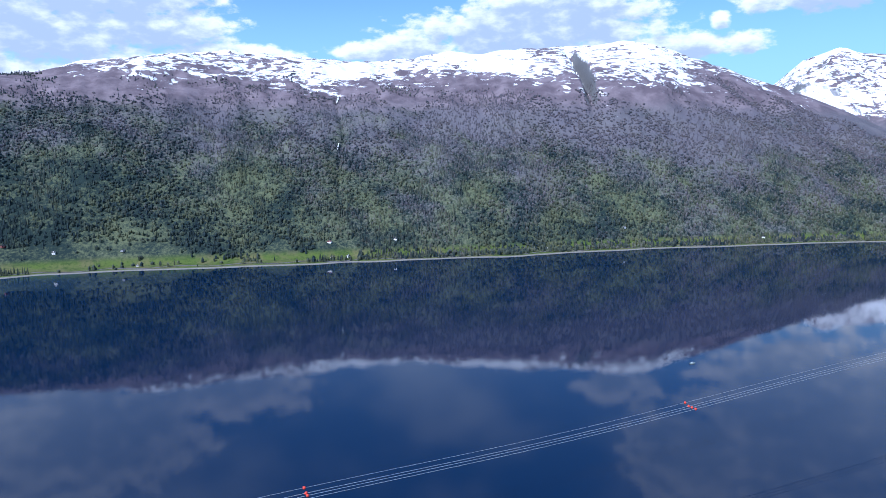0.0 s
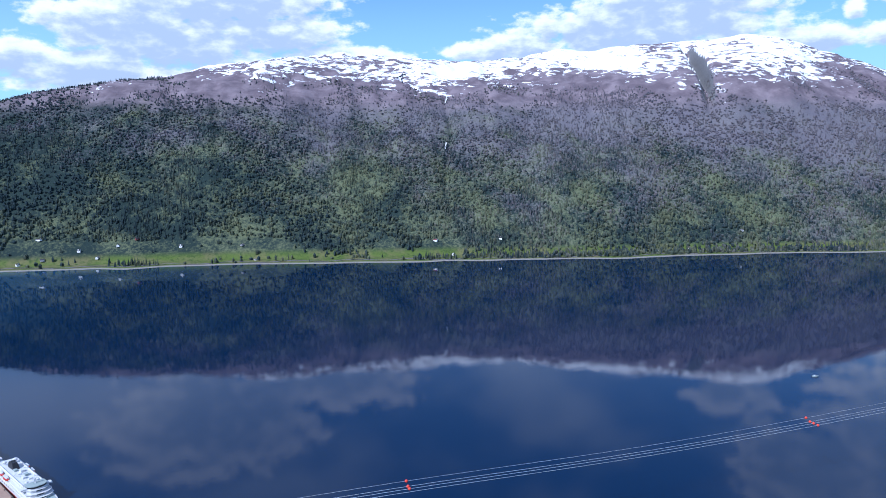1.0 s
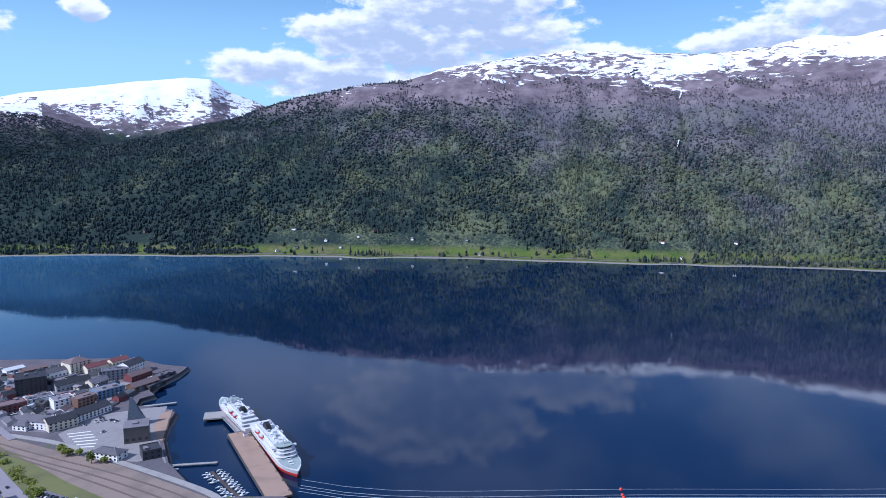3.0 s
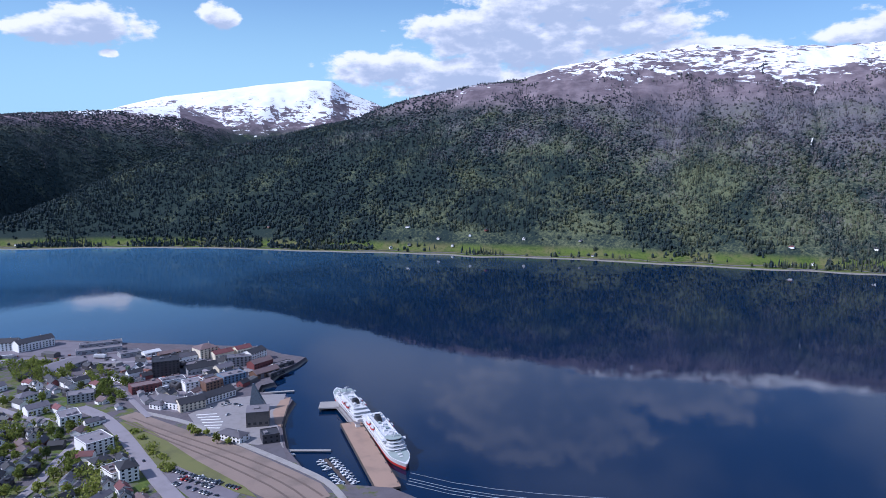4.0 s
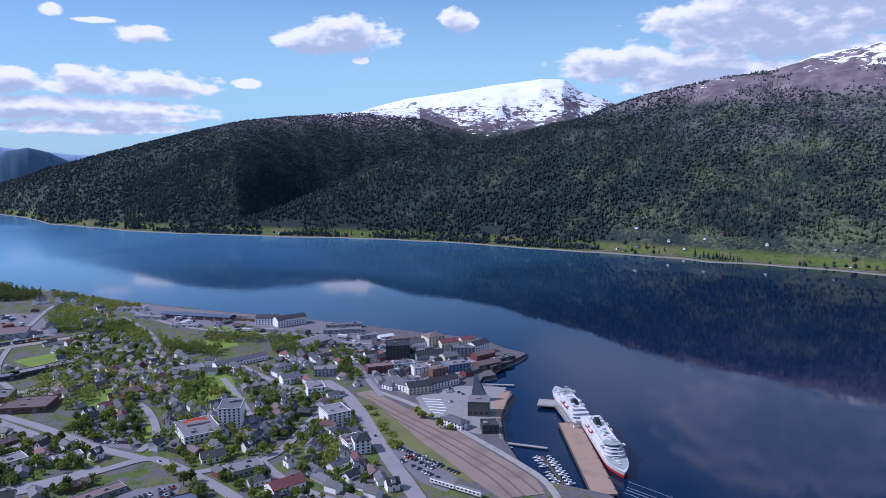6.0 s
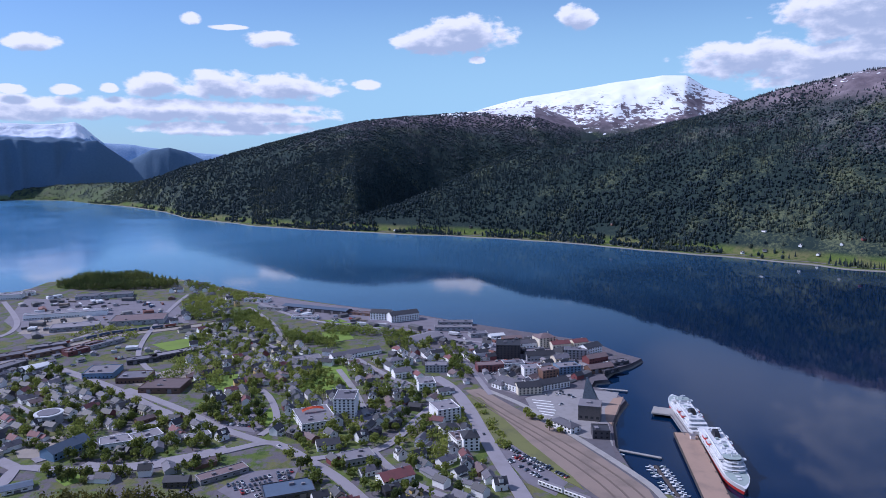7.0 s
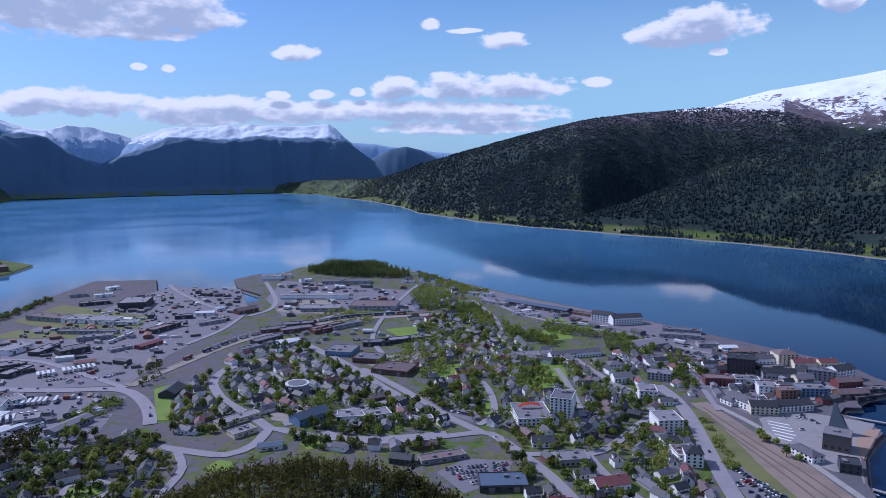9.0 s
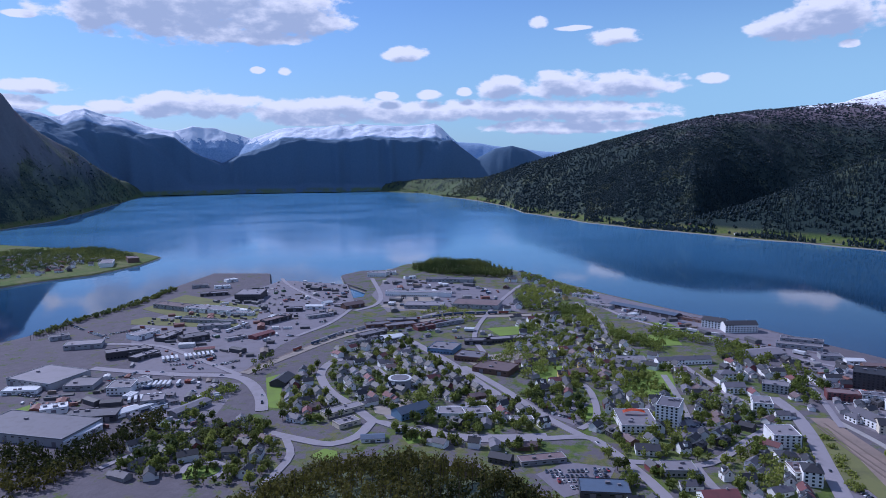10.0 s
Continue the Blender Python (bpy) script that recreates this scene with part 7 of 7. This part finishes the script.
def tree_pattern(tall, wide, material, seed, label):
    rng = np.random.default_rng(seed)
    bm = bmesh.new()
    tube(bm, (0, 0, -0.4), (0.1, 0, tall * 0.45), tall * 0.028, 7, tall * 0.018)
    for k in range(4):
        a = k * 1.57 + seed
        tube(bm, (0.08, 0, tall * (0.3 + 0.05 * k)), (math.cos(a) * wide * 0.6, math.sin(a) * wide * 0.6, tall * (0.6 + 0.06 * k)), tall * 0.014, 5, tall * 0.005)
    root = thing("tree", bm, "bark", pose(0, 0, -500), label, "tree", "garden trees")
    c = np.array([[math.cos(k * 1.26) * wide * 0.45, math.sin(k * 1.26) * wide * 0.45, tall * (0.52 + 0.08 * (k % 3))] for k in range(5)] + [[0, 0, tall * 0.74]])
    r = np.tile([wide * 0.58, wide * 0.58, tall * 0.24], (6, 1))
    v = leaf_quads(rng, c, r * 1.15, 46, 0.62)
    part("crown", quads_mesh("crown", v, np.arange(len(v)).reshape(-1, 4), MATS[material], False), "", root)
    return root


TREES = [tree_pattern(9, 3.6, "leaf_spring", 1, "bright green garden tree in spring leaf"), tree_pattern(7, 3.2, "leaf_spring", 2, "small round green garden tree"), tree_pattern(11, 4.0, "leaf_spring", 3, "tall light green birch in spring leaf"),
         tree_pattern(10, 3.4, "leaf_dark", 4, "dark green garden tree"), tree_pattern(5, 2.4, "leaf_spring", 5, "low green garden bush tree")]


def garden_trees(zone, count, seed):
    rng = random.Random(seed + 50)
    xs, ys = [p[0] for p in zone], [p[1] for p in zone]
    made = tries = 0
    while made < count and tries < count * 30:
        tries += 1
        x, y = rng.uniform(min(xs), max(xs)), rng.uniform(min(ys), max(ys))
        if not inside(zone, x, y) or near_lane(x, y)[0] < 2.0 or any((x - a) ** 2 + (y - b) ** 2 < (r + 1.2) ** 2 for a, b, r in FOOT):
            continue
        copy_thing(rng.choices(TREES, (5, 5, 3, 3, 4))[0], pose(x, y, GROUND_Z, 0, 0, rng.uniform(0, 360)) @ Matrix.Scale(1.0, 4))
        FOOT.append((x, y, 1.5))
        made += 1


def street_trees(zone, count, seed, tall=8.0):
    """Uncounted small trees and hedges between the houses, one object."""
    rng = random.Random(seed + 900)
    xs, ys = [p[0] for p in zone], [p[1] for p in zone]
    spots = []
    for k in range(count * 12):
        if len(spots) == count:
            break
        x, y = rng.uniform(min(xs), max(xs)), rng.uniform(min(ys), max(ys))
        if inside(zone, x, y) and near_lane(x, y)[0] > 2.5 and not any((x - a) ** 2 + (y - b) ** 2 < (r + 0.3) ** 2 for a, b, r in FOOT):
            spots.append((x, y, rng.uniform(0.35, 1.2) * tall, rng.uniform(1.3, 2.9)))
            FOOT.append((x, y, 1.0))
    x, y, h, w = np.array(spots).T
    leafy_wood(x, y, np.maximum(GROUND_Z, hillside(np.degrees(np.arctan2(-x, y)), np.hypot(x, y))), h, w, np.arange(len(x)) % 9 == 0, "leaf_spring" if seed % 2 else "leaf_dark", seed, 44, 0.7, "small birches and garden bushes between the houses")


def yard_goods(zone, count, seed):
    """Sheds, crates, trailers and stacked goods left about the working yards, one object."""
    rng = random.Random(seed + 70)
    xs, ys = [p[0] for p in zone], [p[1] for p in zone]
    bm = bmesh.new()
    made = 0
    for k in range(count * 14):
        if made == count:
            break
        x, y = rng.uniform(min(xs), max(xs)), rng.uniform(min(ys), max(ys))
        w, d, h = rng.choice(((13, 8, 3.6), (9, 6, 3.0), (12, 2.5, 2.6), (6, 2.4, 2.6), (4.4, 1.8, 1.5), (4.4, 1.8, 1.5), (7, 2.3, 2.9), (18, 9, 4.4), (3, 3, 1.6), (10, 5, 1.1)))
        if not inside(zone, x, y) or near_lane(x, y)[0] < 5 or any((x - a) ** 2 + (y - b) ** 2 < (r + w * 0.45) ** 2 for a, b, r in FOOT):
            continue
        turn = Matrix.Translation((x, y, GROUND_Z)) @ Matrix.Rotation(radians(rng.choice((12, 102, 12, 102, 60)) + rng.uniform(-6, 6)), 4, "Z")
        old = set(bm.verts)
        if w > 8 and d > 4:
            prism_pts = [(-d / 2, 0), (d / 2, 0), (d / 2, h), (0, h + d * 0.14), (-d / 2, h)]
            ends = [[bm.verts.new((e * w / 2, u, v)) for u, v in prism_pts] for e in (-1, 1)]
            bm.faces.new(ends[0][::-1]), bm.faces.new(ends[1])
            for i in range(5):
                bm.faces.new((ends[0][i], ends[0][(i + 1) % 5], ends[1][(i + 1) % 5], ends[1][i]))
        else:
            box(bm, -w / 2, -d / 2, 0.1, w / 2, d / 2, h)
        bmesh.ops.transform(bm, matrix=turn, verts=[v for v in bm.verts if v not in old])
        FOOT.append((x, y, w * 0.45))
        made += 1
    ob = new("yard_goods", mesh_of("yard_goods", bm, "goods"))
    tagged(ob, "sheds, trailers and stacked goods about the yards", "yard goods", kind="stuff")

# groves, gardens and small things
settle([(-1614, -992), (-1602, -807), (-1482, -676), (-1372, -693), (-1281, -791)], 22, 31, 0.7)
block(-1443, -670, 20, 60, 24, 8, "wall_white", "roof_light", label="white waterfront hall on the far spit")
block(-1496, -641, 30, 40, 22, 9, "wall_brown", "roof_brown", label="brown waterfront hall on the far spit")
train_at(-368, 258, -330, 272)
ribbon("paving_stripe", [(-507, 348), (-495, 360)], 1.6, "white_line", 0.30, "white paving stripe on the square", "paving", "structure", False)
ribbon("paving_stripe", [(-501, 345), (-488, 357)], 1.6, "white_line", 0.31, "white paving stripe on the square", "paving", "structure", False)
ribbon("paving_stripe", [(-494, 343), (-482, 354)], 1.6, "white_line", 0.32, "white paving stripe on the square", "paving", "structure", False)
ribbon("paving_stripe", [(-488, 340), (-475, 351)], 1.6, "white_line", 0.33, "white paving stripe on the square", "paving", "structure", False)
ribbon("paving_stripe", [(-481, 337), (-470, 346)], 1.6, "white_line", 0.34, "white paving stripe on the square", "paving", "structure", False)
ribbon("paving_stripe", [(-475, 335), (-466, 341)], 1.6, "white_line", 0.35, "white paving stripe on the square", "paving", "structure", False)
build_plots(225)
clutter([(-899, -392), (-955, -376), (-1012, -340), (-1222, -267), (-1179, -152), (-1043, -120), (-930, -136), (-804, -180), (-703, -198), (-707, -313)], 42, 1)
clutter([(-686, -304), (-665, -188), (-568, -187), (-549, -207), (-562, -252)], 22, 2)
clutter([(-984, -68), (-1012, 42), (-978, 116), (-1116, 115), (-1222, -25), (-1250, -84)], 22, 3)
clutter([(-1071, 217), (-957, 255), (-842, 312), (-720, 372), (-726, 421), (-824, 344), (-993, 266)], 16, 4)
clutter([(-807, -95), (-895, -62), (-907, 37), (-827, 74), (-781, -18)], 16, 5)
clutter([(-749, 393), (-663, 488), (-584, 484), (-540, 429), (-523, 352), (-565, 329), (-640, 354)], 14, 6)
mast_row(-838, -487, -896, -467, 15, 11)
grove([(-1341, -48), (-1457, -0), (-1409, 83), (-1274, 146), (-1249, 116), (-1288, 15)], 5.5, 13, "leaf_dark", 1, 0.7)
grove([(-1078, 121), (-1155, 156), (-1062, 191), (-988, 169), (-973, 126)], 6.5, 9, "leaf_spring", 2, 0.1)
grove([(-988, 169), (-991, 201), (-853, 220), (-783, 262), (-755, 246), (-816, 203), (-914, 170)], 6, 9, "leaf_spring", 3, 0.1)
grove([(-697, 353), (-708, 373), (-617, 355), (-590, 333), (-629, 332)], 5.5, 9, "leaf_spring", 4, 0.1)
grove([(-616, -24), (-623, 0), (-598, 4), (-586, -16)], 7, 10, "leaf_spring", 5, 0.1)
grove([(-509, -326), (-501, -276), (-533, -253), (-573, -242), (-582, -234), (-562, -219), (-516, -228), (-460, -247), (-429, -278)], 6, 10, "leaf_hill", 6, 0.2)
grove([(-501, -226), (-538, -210), (-560, -140), (-538, -133), (-505, -186), (-477, -208)], 6, 9, "leaf_dark", 7, 0.3)
grove([(-588, -224), (-664, -202), (-646, -187), (-568, -207)], 7, 6, "leaf_spring", 8, 0.1)
grove([(-709, -198), (-761, -181), (-738, -164), (-690, -182)], 6, 8, "leaf_dark", 9, 0.1)
grove([(-1165, -438), (-1030, -454), (-935, -485), (-862, -496), (-858, -484), (-935, -472), (-1030, -440), (-1165, -424)], 6, 6, "leaf_dark", 10, 0.3)
grove([(-1299, 158), (-1148, 216), (-1080, 245), (-1041, 228), (-1119, 193), (-1252, 152)], 7, 8, "leaf_spring", 11, 0.1)
grove([(-606, 224), (-609, 253), (-577, 245), (-575, 217)], 7, 9, "leaf_spring", 12, 0.1)
grove([(-705, 40), (-784, 91), (-757, 96), (-695, 59)], 9, 9, "leaf_spring", 13, 0.1)
grove([(-788, 337), (-744, 361), (-713, 354), (-745, 332)], 6, 8, "leaf_spring", 14, 0.1)
grove([(-781, 96), (-802, 126), (-686, 112), (-663, 85)], 8, 10, "leaf_spring", 15, 0.1)
grove([(-518, 292), (-526, 302), (-430, 276), (-423, 267)], 7, 3, "leaf_spring", 16, 0.1)
grove([(-1654, -1016), (-1722, -811), (-1566, -664), (-1505, -651), (-1448, -753), (-1300, -802)], 9, 9, "leaf_dark", 17, 0.3)
grove([(-503, 222), (-524, 251), (-439, 233), (-431, 214)], 8, 7, "leaf_spring", 18, 0.1)
grove([(-639, 163), (-687, 205), (-687, 217), (-626, 186)], 11, 8, "leaf_spring", 19, 0.1)
grove([(-573, -15), (-595, 13), (-579, 22), (-562, -2)], 8, 10, "leaf_spring", 20, 0.1)
grove([(-792, 75), (-855, 158), (-812, 156), (-762, 88)], 9, 9, "leaf_spring", 21, 0.1)
grove([(-949, -39), (-1002, 16), (-944, 84), (-897, 21)], 10, 7, "leaf_spring", 22, 0.1)
grove([(-792, 320), (-771, 348), (-690, 339), (-719, 300)], 7, 10, "leaf_spring", 23, 0.05)
grove([(-863, 269), (-816, 318), (-783, 311), (-824, 256)], 8, 8, "leaf_spring", 24, 0.05)
garden_trees([(-661, -145), (-806, -88), (-818, -19), (-641, 51), (-569, 45), (-580, -57), (-557, -94), (-563, -129)], 75, 1)
garden_trees([(-547, -41), (-625, 50), (-632, 100), (-493, 78), (-510, -14)], 45, 2)
garden_trees([(-615, 69), (-734, 182), (-679, 283), (-496, 277), (-376, 240), (-373, 188), (-410, 120), (-537, 122)], 110, 3)
garden_trees([(-885, 104), (-988, 169), (-711, 225), (-643, 122)], 45, 4)
garden_trees([(-461, -229), (-577, -209), (-552, -131), (-507, -110), (-440, -107)], 45, 5)
garden_trees([(-743, 310), (-633, 368), (-551, 326), (-657, 280)], 20, 6)
garden_trees([(-509, 324), (-456, 337), (-433, 329), (-432, 319), (-496, 319)], 6, 7)

# uncounted goods in the yards and small trees between the houses
yard_goods([(-899, -392), (-965, -380), (-1024, -344), (-1244, -271), (-1198, -150), (-1043, -120), (-930, -136), (-804, -180), (-700, -197), (-704, -311)], 170, 1)
yard_goods([(-700, -420), (-700, -210), (-560, -195), (-530, -330)], 60, 2)
yard_goods([(-977, -67), (-1012, 42), (-970, 119), (-1129, 121), (-1239, -26), (-1262, -85), (-1103, -101)], 60, 3)
yard_goods([(-1100, 205), (-842, 312), (-716, 370), (-690, 440), (-740, 430), (-824, 348), (-1001, 270)], 45, 4)
yard_goods([(-749, 393), (-663, 488), (-548, 485), (-517, 347), (-640, 354)], 40, 5)
street_trees([(-661, -145), (-806, -88), (-818, -19), (-641, 51), (-569, 45), (-580, -57), (-557, -94), (-563, -129)], 230, 2, 6.5)
street_trees([(-547, -41), (-625, 50), (-632, 100), (-493, 78), (-510, -14)], 120, 4, 7)
street_trees([(-615, 69), (-734, 182), (-679, 283), (-496, 277), (-376, 240), (-373, 188), (-410, 120), (-537, 122)], 330, 1)
street_trees([(-885, 104), (-988, 169), (-711, 225), (-643, 122)], 190, 3)
street_trees([(-461, -229), (-577, -209), (-552, -131), (-507, -110), (-440, -107)], 120, 6, 7)

# the wooded slope below the drone
rng = np.random.default_rng(77)
az, r = rng.uniform(66, 150, 9000), np.sqrt(rng.uniform(120 ** 2, 520 ** 2, 9000))
x, y = -np.sin(np.radians(az)) * r, np.cos(np.radians(az)) * r
z = hillside(az, r)
ok = (z > GROUND_Z + 3) & (r > 150)
x, y, z = x[ok], y[ok], z[ok]
tall = rng.uniform(5.5, 10.5, len(x))
leafy_wood(x, y, z, tall, rng.uniform(1.6, 3.0, len(x)), rng.uniform(0, 1, len(x)) < 0.35, "leaf_hill", 5, 54, 0.44, "spruce and birch wood on the near slope")

# farms along the far shore
rng = random.Random(23)
placed = []
for k in range(46):
    a = rng.uniform(-31, 86)
    q = float(shore(np.array(a))) + rng.uniform(32, 115)
    u, v = -math.sin(radians(a)) * q, math.cos(radians(a)) * q
    if any((u - i) ** 2 + (v - j) ** 2 < 900 for i, j in placed):
        continue
    placed.append((u, v))
    copy_thing(rng.choices(HOMES, WEIGHTS)[0], pose(u, v, float(mountains(np.array([a]), np.array([q]))[0]) - 0.2, 0, 0, rng.uniform(0, 180)) @ Matrix.Scale(0.75, 4))


def shore_road(a0, a1, off, wide, label, name="road", material="asphalt"):
    """A road that follows the far shore at a distance from the water."""
    bm = bmesh.new()
    last = None
    for a in np.arange(a0, a1, 0.25):
        q = shore(a) + off + 8 * math.sin(a * 1.3)
        row = []
        for d in (-wide / 2, wide / 2):
            zz = float(mountains(np.array([a]), np.array([q + d]))[0]) + 0.6
            row.append(bm.verts.new((-math.sin(radians(a)) * (q + d), math.cos(radians(a)) * (q + d), zz)))
        if last:
            bm.faces.new((last[0], row[0], row[1], last[1]))
        last = row
    tagged(thing(name, bm, material, Matrix(), label, name), kind="structure")


shore_road(-34, 88, 24, 5, "pale road along the far shore")

# stream that falls down the fell
bm = bmesh.new()
last = None
for q in np.arange(1700, 2500, 8.0):
    a = 8.15 + 0.12 * math.sin(q / 37) + 0.05 * math.sin(q / 13)
    zz = float(mountains(np.array([a]), np.array([q]))[0])
    el = math.degrees(math.atan2(zz - EYE, q))
    if 0.3 < el < 1.1 or 4.0 < el < 4.6:
        w = 0.035 + 0.02 * math.sin(q / 19)
        row = [bm.verts.new((-math.sin(radians(a + d)) * q, math.cos(radians(a + d)) * q, zz + 5.0)) for d in (-w, w)]
        if last:
            bm.faces.new((last[0], row[0], row[1], last[1]))
        last = row
    else:
        last = None
tagged(thing("waterfall", bm, "roof_white", Matrix(), "thin white stream down the fell", "waterfall"), kind="structure")

for proto in HOMES + BOATS + CARS + [TRAILER, SHED, WAGON] + CRATES + TREES:
    for o in [*proto.children_recursive, proto]:
        bpy.data.objects.remove(o)
